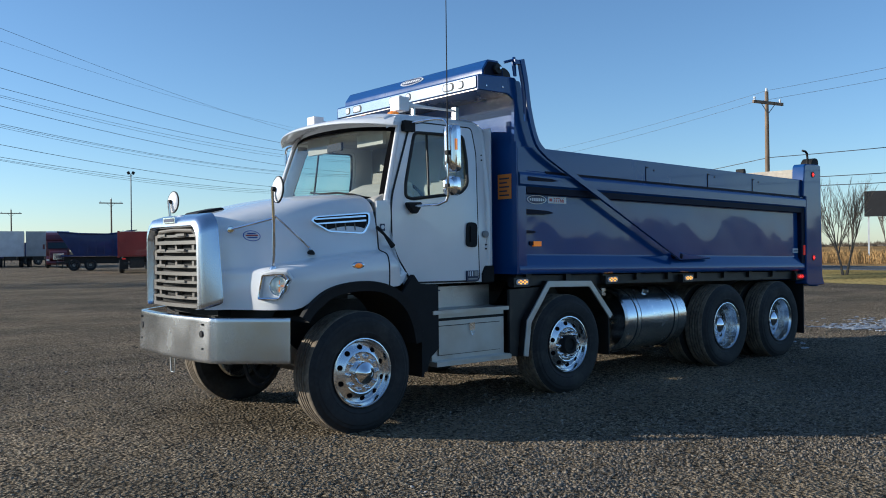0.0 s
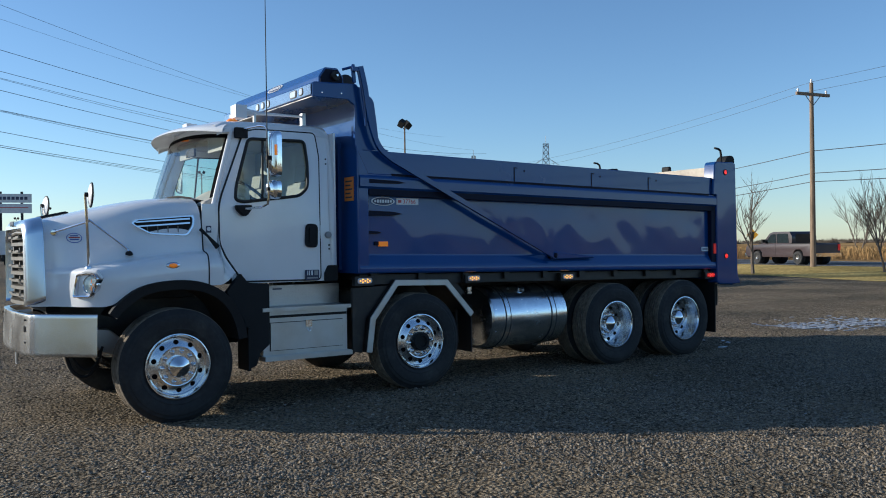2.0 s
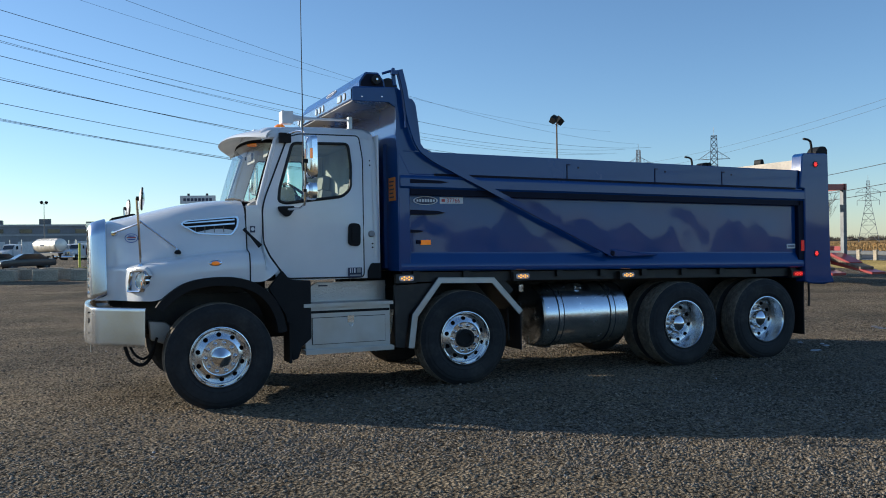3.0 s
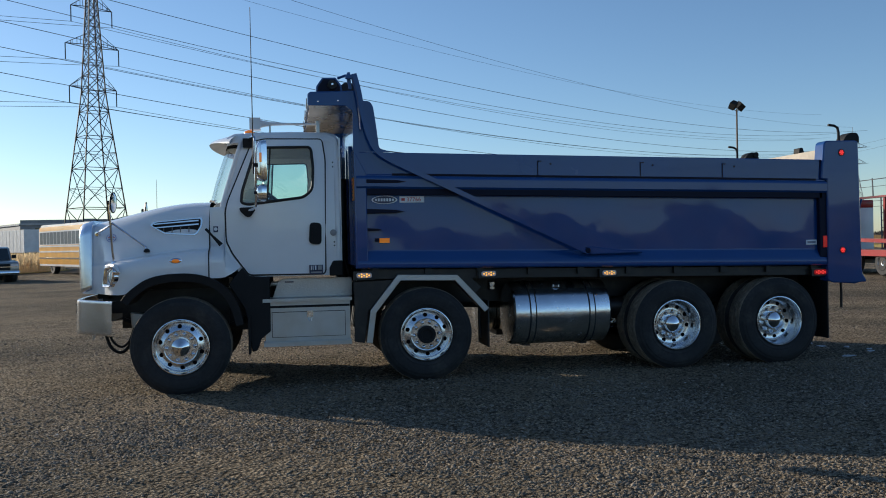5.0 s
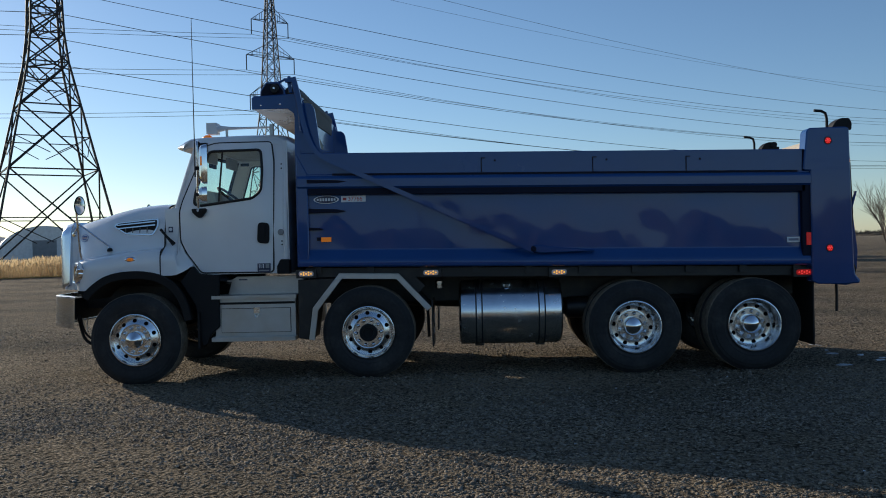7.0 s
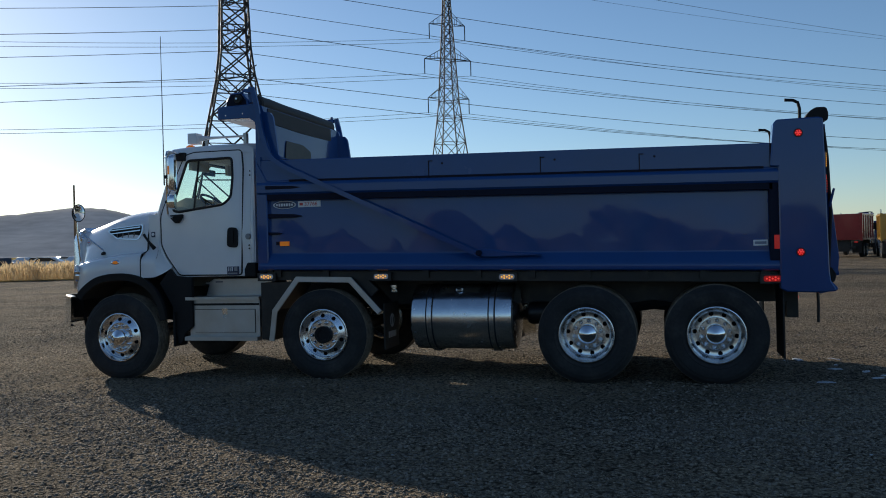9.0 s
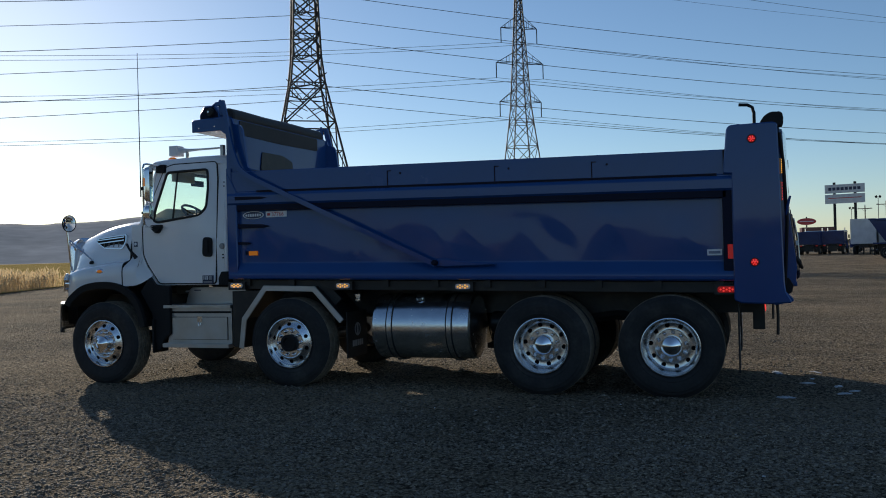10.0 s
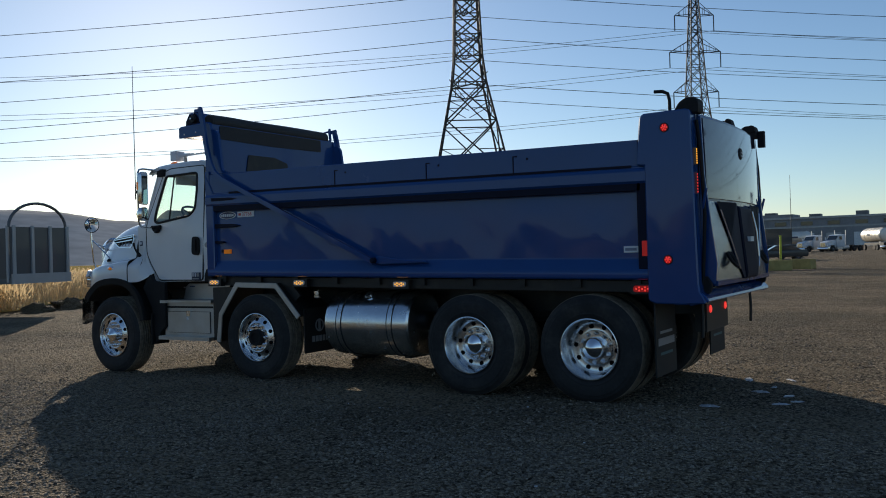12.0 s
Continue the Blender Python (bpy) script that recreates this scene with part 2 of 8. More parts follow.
# ---- ground ----
def value_noise(x, y, seed):
    xi, yi = np.floor(x).astype(np.int64), np.floor(y).astype(np.int64)
    fx, fy = x - xi, y - yi
    fx, fy = fx * fx * (3 - 2 * fx), fy * fy * (3 - 2 * fy)

    def hsh(a, b):
        h = (a * 374761393 + b * 668265263 + seed * 974711) & 0x7FFFFFFF
        h = ((h ^ (h >> 13)) * 1274126177) & 0x7FFFFFFF
        return ((h ^ (h >> 16)) & 0xFFFF) / 65535.0

    a, b, c, d = hsh(xi, yi), hsh(xi + 1, yi), hsh(xi, yi + 1), hsh(xi + 1, yi + 1)
    return (a * (1 - fx) + b * fx) * (1 - fy) + (c * (1 - fx) + d * fx) * fy


def ground_height(x, y):
    near = np.clip(1 - (np.hypot(x - 3, y + 3) - 14) / 10, 0, 1)
    z = 0.010 * (value_noise(x * 9, y * 9, 1) - 0.5) + 0.014 * (value_noise(x * 3.1, y * 3.1, 2) - 0.5) + 0.008 * (value_noise(x * 19, y * 19, 5) - 0.5)
    z = z - 0.038 * np.exp(-((x - 0.1) ** 2 + (y - 1.2) ** 2 * 0.35) / 2.2)
    return z * near + 0.02 * (value_noise(x * 0.7, y * 0.7, 3) - 0.5) * near


def axis_lines(lo, hi, step, far, grow=1.16):
    v, s, up = hi, step, []
    while v < far:
        s *= grow
        v += s
        up.append(v)
    v, s, down = lo, step, []
    while v > -far:
        s *= grow
        v -= s
        down.append(v)
    return np.concatenate((down[::-1], np.arange(lo, hi + step / 2, step), up))


gx, gy = axis_lines(-9, 17, 0.065, 4500), axis_lines(-11, 5, 0.065, 4500)
GX, GY = np.meshgrid(gx, gy)
GZ = ground_height(GX, GY)
gv = np.stack((GX, GY, GZ), -1).reshape(-1, 3)
ny, nx = GX.shape
gi = (np.arange(ny - 1)[:, None] * nx + np.arange(nx - 1)).reshape(-1)
gf = np.stack((gi, gi + 1, gi + nx + 1, gi + nx), -1)
gm = bpy.data.meshes.new("ground")
gm.vertices.add(len(gv))
gm.vertices.foreach_set("co", gv.ravel())
gm.loops.add(gf.size)
gm.loops.foreach_set("vertex_index", gf.ravel())
gm.polygons.add(len(gf))
gm.polygons.foreach_set("loop_start", np.arange(0, gf.size, 4))
gm.polygons.foreach_set("use_smooth", np.ones(len(gf), bool))
gm.update()
gm.validate()


def gravel_material():
    """Packed crushed stone: stones told apart by cell, brown fines, shade painted dark in the gaps between them, pale
    wheel tracks, dark damp areas.
    """
    m = bpy.data.materials.new("gravel")
    m.use_nodes = True
    n, l = m.node_tree.nodes, m.node_tree.links
    b = n["Principled BSDF"]
    b.inputs["Roughness"].default_value = 1.0
    b.inputs["Specular IOR Level"].default_value = 0.12
    co = n.new("ShaderNodeTexCoord")

    def mapped(rot, scale):
        mp = n.new("ShaderNodeMapping")
        mp.inputs["Rotation"].default_value = (0, 0, radians(rot))
        mp.inputs["Scale"].default_value = scale
        l.new(co.outputs["Object"], mp.inputs["Vector"])
        return mp.outputs["Vector"]

    def tex(kind, scale, vec, detail=4.0):
        t = n.new(kind)
        t.inputs["Scale"].default_value = scale
        if kind == "ShaderNodeTexNoise":
            t.inputs["Detail"].default_value = detail
        l.new(vec, t.inputs["Vector"])
        return t

    def ramp(v, lo, hi, a=0.0, c=1.0):
        r = n.new("ShaderNodeMapRange")
        for i, k in enumerate((lo, hi, a, c)):
            r.inputs[i + 1].default_value = k
        l.new(v, r.inputs[0])
        return r.outputs[0]

    def mix(kind, fac, a, c):
        x = n.new("ShaderNodeMix")
        x.data_type, x.blend_type = "RGBA", kind
        for v, i in ((fac, 0), (a, 6), (c, 7)):
            if isinstance(v, bpy.types.NodeSocket):
                l.new(v, x.inputs[i])
            else:
                x.inputs[i].default_value = v if i == 0 else (*v, 1)
        return x.outputs[2]

    plain = mapped(0, (1, 1, 1))
    cells = tex("ShaderNodeTexVoronoi", 60, plain)
    small = tex("ShaderNodeTexVoronoi", 110, plain)
    big = tex("ShaderNodeTexNoise", 0.35, plain, 6).outputs["Fac"]
    mid = tex("ShaderNodeTexNoise", 2.2, plain, 6).outputs["Fac"]
    track1 = tex("ShaderNodeTexNoise", 1.0, mapped(-52, (0.045, 0.9, 1)), 5).outputs["Fac"]
    track2 = tex("ShaderNodeTexNoise", 1.0, mapped(12, (0.05, 0.8, 1)), 5).outputs["Fac"]
    bw = n.new("ShaderNodeRGBToBW")
    l.new(cells.outputs["Color"], bw.inputs[0])
    bw2 = n.new("ShaderNodeRGBToBW")
    l.new(small.outputs["Color"], bw2.inputs[0])
    c = mix("MIX", ramp(bw.outputs[0], 0.15, 0.85), (0.048, 0.041, 0.031), (0.400, 0.344, 0.260))
    c = mix("MULTIPLY", 1.0, c, mix("MIX", ramp(bw2.outputs[0], 0.2, 0.8), (0.65, 0.65, 0.65), (1.35, 1.33, 1.30)))
    c = mix("MIX", ramp(mid, 0.48, 0.60, 0.0, 0.45), c, (0.205, 0.164, 0.110))
    c = mix("MIX", ramp(track1, 0.50, 0.60, 0.0, 0.55), c, (0.275, 0.230, 0.166))
    c = mix("MIX", ramp(track2, 0.52, 0.62, 0.0, 0.50), c, (0.245, 0.202, 0.145))
    c = mix("MULTIPLY", 1.0, c, mix("MIX", ramp(big, 0.35, 0.65), (0.93, 0.91, 0.88), (1.64, 1.54, 1.43)))
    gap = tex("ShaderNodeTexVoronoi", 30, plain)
    # shade between the stones, multiplied into the colour by cell distance
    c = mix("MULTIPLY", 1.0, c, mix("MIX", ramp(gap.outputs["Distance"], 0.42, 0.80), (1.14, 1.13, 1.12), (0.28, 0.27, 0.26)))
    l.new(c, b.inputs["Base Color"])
    add = n.new("ShaderNodeMath")
    add.operation = "MULTIPLY_ADD"
    l.new(tex("ShaderNodeTexNoise", 34, plain, 7).outputs["Fac"], add.inputs[0])
    add.inputs[1].default_value = 1.6
    lump = n.new("ShaderNodeMath")
    lump.operation = "MULTIPLY_ADD"
    l.new(tex("ShaderNodeTexNoise", 6.5, mapped(-20, (0.55, 1.3, 1)), 5).outputs["Fac"], lump.inputs[0])
    lump.inputs[1].default_value = 1.1
    l.new(mid, lump.inputs[2])
    l.new(lump.outputs[0], add.inputs[2])
    bp = n.new("ShaderNodeBump")
    bp.inputs["Strength"].default_value = 1.0
    bp.inputs["Distance"].default_value = 0.07
    l.new(add.outputs[0], bp.inputs["Height"])
    bp2 = n.new("ShaderNodeBump")
    bp2.inputs["Strength"].default_value = 0.9
    bp2.inputs["Distance"].default_value = 0.012
    l.new(small.outputs["Distance"], bp2.inputs["Height"])
    l.new(bp.outputs["Normal"], bp2.inputs["Normal"])
    bp3 = n.new("ShaderNodeBump")
    bp3.invert = True
    bp3.inputs["Strength"].default_value = 1.0
    bp3.inputs["Distance"].default_value = 0.030
    l.new(gap.outputs["Distance"], bp3.inputs["Height"])
    l.new(bp2.outputs["Normal"], bp3.inputs["Normal"])
    l.new(bp3.outputs["Normal"], b.inputs["Normal"])
    return m


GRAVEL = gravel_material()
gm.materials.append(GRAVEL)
ground = tagged(new("ground", gm), "dark grey-brown crushed gravel yard with tyre tracks", "ground", kind="structure")

# ---- zones of the ground ----
def patch(name, pts, z, mat, label, category):
    """A flat piece of ground cover laid over the sheet."""
    bm = bm_new()
    bm.faces.new([bm.verts.new((x, y, z)) for x, y in pts])
    bmesh.ops.triangulate(bm, faces=bm.faces[:], ngon_method="EAR_CLIP")
    return tagged(mesh_object(name, bm, mat, flat=True), label, category, kind="structure")


DRY_GRASS = material("dry_grass", (0.55, 0.40, 0.15), 0.95, spec=0.0, grain=0.45, grain_scale=6, stain=0.35, stain_scale=0.12, second=(0.36, 0.27, 0.10), second_scale=0.15, bump=0.8, bump_scale=8)
FIELD = material("autumn_field", (0.46, 0.29, 0.125), 0.95, spec=0.0, grain=0.4, grain_scale=2, stain=0.3, stain_scale=0.03, second=(0.26, 0.16, 0.075), second_scale=0.02, bump=0.8, bump_scale=3)
ASPHALT = material("asphalt", (0.055, 0.056, 0.058), 0.85, grain=0.2, grain_scale=20, stain=0.2, stain_scale=0.3)
PAINT_LINE = material("road_paint", (0.72, 0.72, 0.68), 0.7, stain=0.2, stain_scale=2)
ROAD = [(37, -60), (41, 20), (46.5, 38), (59, 60), (93, 117), (136, 217), (220, 420)]
VERGE_IN = ((-60, 27.0), (8, 28.6), (12, 30.3), (20, 33.5), (38, 43.0), (60, 56.8), (117, 88.3), (217, 128.8))
bm = bm_new()
rows = []
for y in (-60, -20, 4, 10, 15, 20, 25, 30, 38, 48, 60, 85, 117, 217):
    xa = float(np.interp(y, [p[0] for p in VERGE_IN], [p[1] for p in VERGE_IN]))
    xb = float(np.interp(y, [p[1] for p in ROAD], [p[0] for p in ROAD])) + 0.2
    rows.append([(xa + (xb - xa) * k / 10, y, 0.012 + 0.19 * (k / 10) ** 2 * (3 - 0.2 * k)) for k in range(11)])
add_sheet(bm, rows)
tagged(mesh_object("verge", bm, DRY_GRASS, smooth=80), "dry yellow grass bank beside the road", "grass", kind="structure")


def ribbon(pts, w0, w1, z):
    bm = bm_new()
    rows = []
    for i, p in enumerate(pts):
        a, c = Vector(pts[max(i - 1, 0)]), Vector(pts[min(i + 1, len(pts) - 1)])
        t = (c - a).normalized()
        n = Vector((t.y, -t.x))
        rows.append([(p[0] + n.x * w0, p[1] + n.y * w0, z), (p[0] + n.x * w1, p[1] + n.y * w1, z)])
    add_sheet(bm, rows)
    return bm


road = tagged(mesh_object("road", ribbon(ROAD, 0, 9, 0.21), ASPHALT, flat=True), "two-lane asphalt road with white edge lines", "road", kind="structure")
for w in (0.6, 8.2):
    part("edge_line", ribbon(ROAD, w, w + 0.22, 0.216), PAINT_LINE, road, flat=True)
patch("field", [(45, -80), (49.8, 20), (55, 36), (67, 56), (101, 113), (144, 213), (236, 430), (900, 1500), (2500, 1500), (2500, -900), (90, -300)], 0.225, FIELD, "tawny autumn field beyond the road", "field")
bm = bm_new()
MEADOW_EDGE = [(-60, -300), (-17, -40), (-16.6, -10), (-16.3, 8.5), (-20.4, 13), (-26.5, 21.5), (-32.3, 33.4), (-24.6, 37.8), (-18.5, 41.6), (-15.1, 50), (-14.1, 56), (-19.5, 70), (-26, 84), (-60, 110), (-160, 190), (-700, 900)]
add_sheet(bm, [[(x, y, 0.03), (x - 25, y, 0.03), (x - 80, y, 0.03), (x - 300, y, 0.03), (x - 1900, y, 0.03)] for x, y in MEADOW_EDGE])
bmesh.ops.recalc_face_normals(bm, faces=bm.faces[:])
if bm.faces[:][0].normal.z < 0:
    bmesh.ops.reverse_faces(bm, faces=bm.faces[:])
tagged(mesh_object("meadow", bm, DRY_GRASS, flat=True), "pale dry meadow beside the yard", "meadow", kind="structure")

# icy remains of snow
SNOW = material("old_snow", (0.42, 0.43, 0.45), 0.5, grain=0.3, grain_scale=25, bump=0.5, bump_scale=30)


def snow_flake(cx, cy, rx, ry, turn, seed):
    r = random.Random(seed)
    bm = bm_new()
    n = 18
    ring = []
    for k in range(n):
        a = 2 * math.pi * k / n
        f = 0.6 + 0.5 * r.random()
        x, y = rx * f * math.cos(a), ry * f * math.sin(a)
        c, s = math.cos(turn), math.sin(turn)
        ring.append(bm.verts.new((cx + x * c - y * s, cy + x * s + y * c, 0.006)))
    mid = [bm.verts.new((cx + (v.co.x - cx) * 0.7, cy + (v.co.y - cy) * 0.7, 0.012 + 0.008 * r.random())) for v in ring]
    for k in range(n):
        bm.faces.new((ring[k], ring[(k + 1) % n], mid[(k + 1) % n], mid[k]))
    bm.faces.new(mid)
    return bm


for k, (cx, cy, rx, ry) in enumerate(((8.33, 1.19, 0.09, 0.05), (8.63, 0.56, 0.10, 0.05), (8.62, 1.03, 0.08, 0.04), (8.05, 1.96, 0.16, 0.05), (8.47, 2.04, 0.12, 0.04), (8.08, 0.25, 0.10, 0.06), (8.75, 0.75, 0.07, 0.03), (8.40, 1.50, 0.06, 0.03))):
    tagged(mesh_object("ice_patch", snow_flake(cx, cy, rx, ry, 0.6 * k, k), SNOW), "small patch of old ice on gravel", "ice", "ice patches")
bm = bm_new()
r = random.Random(5)
for k in range(420):
    u, v = 0.22 + 0.9 * r.random(), r.gauss(0, 0.30)
    cx, cy = 10.6 + 3.2 * u, 1.4 - 1.0 * u * 0.6 + v * (1.0 + 0.7 * u)
    one = snow_flake(cx, cy, 0.03 + 0.10 * r.random() ** 2, 0.012 + 0.022 * r.random(), 2.6 + 0.5 * r.random(), 100 + k)
    tmp = bpy.data.meshes.new("tmp")
    one.to_mesh(tmp)
    one.free()
    bm.from_mesh(tmp)
    bpy.data.meshes.remove(tmp)
tagged(mesh_object("snow_remains", bm, SNOW), "scattered remains of dirty snow", "snow", kind="stuff")

# ---- the dump truck ----
truck = thing("dump_truck", "white conventional-cab dump truck with a navy blue steel dump body", "dump truck")


def pair(name, make, mat, parent, label="", **kw):
    """A part and its mirror image on the far side."""
    return part(name, make(), mat, parent, label, **kw), part(name, mirror_bm(make()), mat, parent, label, **kw)


# wheels
def tyre_bm(x, y, z, width, r=0.527):
    w = width
    prof = [(0.300, 0.012), (0.322, -0.006), (0.345, -0.014), (0.352, -0.012), (0.40, -0.022), (0.446, -0.018), (0.452, -0.013), (0.478, -0.008), (0.500, 0.012), (r - 0.006, 0.022), (r, 0.034)]
    n = 5
    for i in range(n):
        c = 0.05 + (w - 0.10) * (i + 0.5) / n
        h = (w - 0.10) / n / 2
        if i:
            prof += [(r - 0.013, c - h + 0.006), (r, c - h + 0.010)]
        prof += [(r, c + h - 0.010 if i < n - 1 else w - 0.034)]
        if i < n - 1:
            prof += [(r - 0.013, c + h - 0.006)]
    prof += [(r - 0.006, w - 0.022), (0.500, w - 0.012), (0.478, w + 0.008), (0.40, w + 0.022), (0.345, w + 0.014), (0.300, w - 0.012)]
    bm = lathe(prof, (x, y, z), (0, 1, 0), 72, close=True)
    for v in bm.verts:
        if v.co.z < z - 0.517:
            v.co.z = z - 0.517
    for f in bm.faces:
        c = f.calc_center_median()
        if math.hypot(c.x - x, c.z - z) > 0.519:
            f.material_index = 1
    return bm


LUG = bpy.data.meshes.new("lug_nut")
_b = lathe([(0, -0.042), (0.012, -0.040), (0.0155, -0.030), (0.0165, -0.012), (0.022, -0.010), (0.022, 0.01)], (0, 0, 0), (0, 1, 0), 10)
_b.to_mesh(LUG)
_b.free()
LUG.materials.append(CHROME)
for _p in LUG.polygons:
    _p.use_smooth = True


def wheel(x, y, kind, far=False, width=0.29):
    """A wheel whose outer rim stands at y; kind: steer, pusher or drive."""
    s = -1 if far else 1
    z = 0.478 if kind == "steer" else 0.508
    if kind == "drive":
        prof = [(0.262, 0.27), (0.285, 0.26), (0.298, 0.012), (0.301, 0.0), (0.298, -0.010), (0.290, -0.012), (0.283, -0.004), (0.276, 0.02), (0.268, 0.07), (0.262, 0.085), (0.262, 0.13), (0.252, 0.160), (0.235, 0.176), (0.20, 0.184), (0.172, 0.180), (0.166, 0.170), (0.105, 0.168), (0.0, 0.168)]
        disc, lug_at, hole_r = 0.172, 0.168, 0.213
        hub = [(0.104, 0.17), (0.104, 0.088), (0.101, 0.079), (0.096, 0.074), (0.030, 0.047), (0.015, 0.043), (0.0, 0.042)]
    else:
        prof = [(0.262, 0.27), (0.285, 0.26), (0.298, 0.012), (0.301, 0.0), (0.298, -0.010), (0.290, -0.012), (0.283, -0.004), (0.277, 0.014), (0.268, 0.036), (0.256, 0.044), (0.238, 0.036), (0.20, 0.012), (0.180, 0.004), (0.172, 0.006), (0.168, 0.014), (0.110, 0.014), (0.0, 0.014)]
        disc, lug_at, hole_r = 0.02, 0.014, 0.220
        hub = [(0.098, 0.016), (0.098, -0.030), (0.092, -0.042), (0.060, -0.060), (0.030, -0.085), (0.0, -0.094)] if kind == "steer" else [(0.100, 0.016), (0.100, -0.032), (0.094, -0.040), (0.064, -0.040), (0.058, -0.020), (0.0, -0.018)]

    def flip(bm):
        return mirror_bm(bm) if far else bm

    rim = part("wheel", flip(lathe(prof, (x, y, z), (0, 1, 0), 64)), POLISHED, truck, "polished aluminium wheel with ten hand holes")
    part("tyre", flip(tyre_bm(x, y, z, width)), [TYRE, TREAD], rim, "black rubber truck tyre with dusty tread")
    if far:
        return
    part("hub", lathe(hub, (x, y, z), (0, 1, 0), 32), CHROME if kind != "pusher" else BLACK, rim, "chrome hub cap" if kind != "pusher" else "open black hub")
    for k in range(10):
        a = 2 * math.pi * k / 10 + (0.2 if kind == "drive" else 0.05)
        lug = new("lug_nut", LUG)
        lug.parent = rim
        lug.matrix_basis = pose(x + 0.143 * math.cos(a), y + lug_at, z + 0.143 * math.sin(a))
        a += math.pi / 10
        depth = 0.181 if kind == "drive" else 0.024
        tilt = Vector((-0.62 * math.cos(a), 1, -0.62 * math.sin(a))) if kind != "drive" else Vector((0, 1, 0))
        o = Vector((x + hole_r * math.cos(a), y + depth, z + hole_r * math.sin(a))) - tilt.normalized() * 0.004
        part("hand_hole", lathe([(0, 0.0), (0.021, 0.0), (0.0235, -0.001), (0.0245, 0.012)], o, tilt, 16), FRIT, rim)


for wx, wkind in ((0.0, "steer"), (2.663, "pusher"), (5.680, "drive"), (7.012, "drive")):
    wy = 0.0 if wkind == "steer" else 0.045
    wheel(wx, wy, wkind)
    wheel(wx, wy, wkind, far=True)
    if wkind == "drive":
        for far in (False, True):
            b = tyre_bm(wx, wy + 0.345, 0.508, 0.27)
            part("inner_tyre", mirror_bm(b) if far else b, [TYRE, TREAD], truck, "black inner dual tyre")

# chassis
pair("frame_rail", lambda: block(-0.95, 7.9, 0.84, 0.92, 0.80, 1.06, 0.01), FRAME_BLACK, truck)
pair("subframe_rail", lambda: rake(block(1.95, 7.75, 0.78, 0.95, 1.075, 1.255, 0.01)), FRAME_BLACK, truck)
pair("body_sill", lambda: rake(block(1.95, 7.62, 0.10, 0.22, 1.15, 1.255, 0.01)), FRAME_BLACK, truck)
for cx in (-0.8, 1.3, 3.4, 4.6, 6.35, 7.8):
    part("crossmember", block(cx - 0.05, cx + 0.05, 0.90, 1.64, 0.84, 1.02, 0.01), FRAME_BLACK, truck)
for cx in (2.1, 2.7, 3.3, 3.9, 4.5, 5.1, 5.7, 6.3, 6.9, 7.5):
    part("floor_rib", rake(block(cx - 0.04, cx + 0.04, 0.06, 2.48, 1.19, 1.27, 0.005)), FRAME_BLACK, truck)
for wx, r in ((0.0, 0.06), (2.663, 0.075), (5.680, 0.085), (7.012, 0.085)):
    part("axle", tube([(wx, 0.36, 0.50 if wx else 0.44), (wx, 2.18, 0.50 if wx else 0.44)], r, 12), FRAME_BLACK, truck)
for wx in (5.680, 7.012):
    part("differential", lathe([(0, -0.2), (0.12, -0.18), (0.2, -0.08), (0.215, 0), (0.2, 0.08), (0.12, 0.18), (0, 0.2)], (wx, YC, 0.52), (1, 0, 0), 24), FRAME_BLACK, truck)
part("drive_shaft", tube([(1.4, YC, 0.86), (4.0, YC, 0.72), (5.6, YC, 0.56)], 0.05, 12), FRAME_BLACK, truck)
part("gearbox", block(0.35, 1.4, 0.95, 1.6, 0.55, 1.05, 0.08), FRAME_BLACK, truck)
part("engine", block(-0.75, 0.45, 0.90, 1.64, 0.62, 1.45, 0.08), FRAME_BLACK, truck)
part("radiator", block(-0.98, -0.86, 0.72, 1.82, 0.98, 1.72, 0.01), BLACK, truck)
pair("front_spring", lambda: tube([(-0.72, 0.80, 0.72), (-0.4, 0.80, 0.58), (0, 0.80, 0.53), (0.4, 0.80, 0.58), (0.75, 0.80, 0.74)], 0.04, 6), FRAME_BLACK, truck)
pair("rear_spring", lambda: tube([(5.45, 0.80, 0.62), (5.9, 0.80, 0.72), (6.38, 0.80, 0.78), (6.86, 0.80, 0.72), (7.3, 0.80, 0.62)], 0.06, 6), FRAME_BLACK, truck)
pair("tie_bracket", lambda: prism([(-0.60, 0.62), (-0.28, 0.50), (-0.2, 0.58), (-0.45, 0.80), (-0.62, 0.82)], 0.62, 0.70, 0.01), ALU, truck)
part("air_hose", tube([tuple(p) for p in catmull([(-0.88, 0.50, 0.74), (-0.85, 0.50, 0.58), (-0.80, 0.50, 0.445), (-0.70, 0.50, 0.390), (-0.61, 0.50, 0.46), (-0.56, 0.50, 0.62)], 4)], 0.018, 8), BLACK, truck)
part("air_hose", tube([tuple(p) for p in catmull([(-0.84, 0.46, 0.74), (-0.81, 0.46, 0.60), (-0.76, 0.46, 0.50), (-0.68, 0.46, 0.455), (-0.60, 0.46, 0.52), (-0.55, 0.46, 0.66)], 4)], 0.013, 8), BLACK, truck)
part("tow_bracket", tube([(-1.15, 1.335, 0.66), (-1.15, 1.320, 0.47), (-1.15, 1.245, 0.47), (-1.15, 1.225, 0.66)], 0.007, 8), ALU, truck)
pair("air_tank", lambda: lathe([(0, 0), (0.08, 0.0), (0.12, 0.03), (0.13, 0.06), (0.13, 0.64), (0.12, 0.67), (0.08, 0.7), (0, 0.7)], (4.95, 0.68, 0.70), (1, 0, 0), 20), FRAME_BLACK, truck)


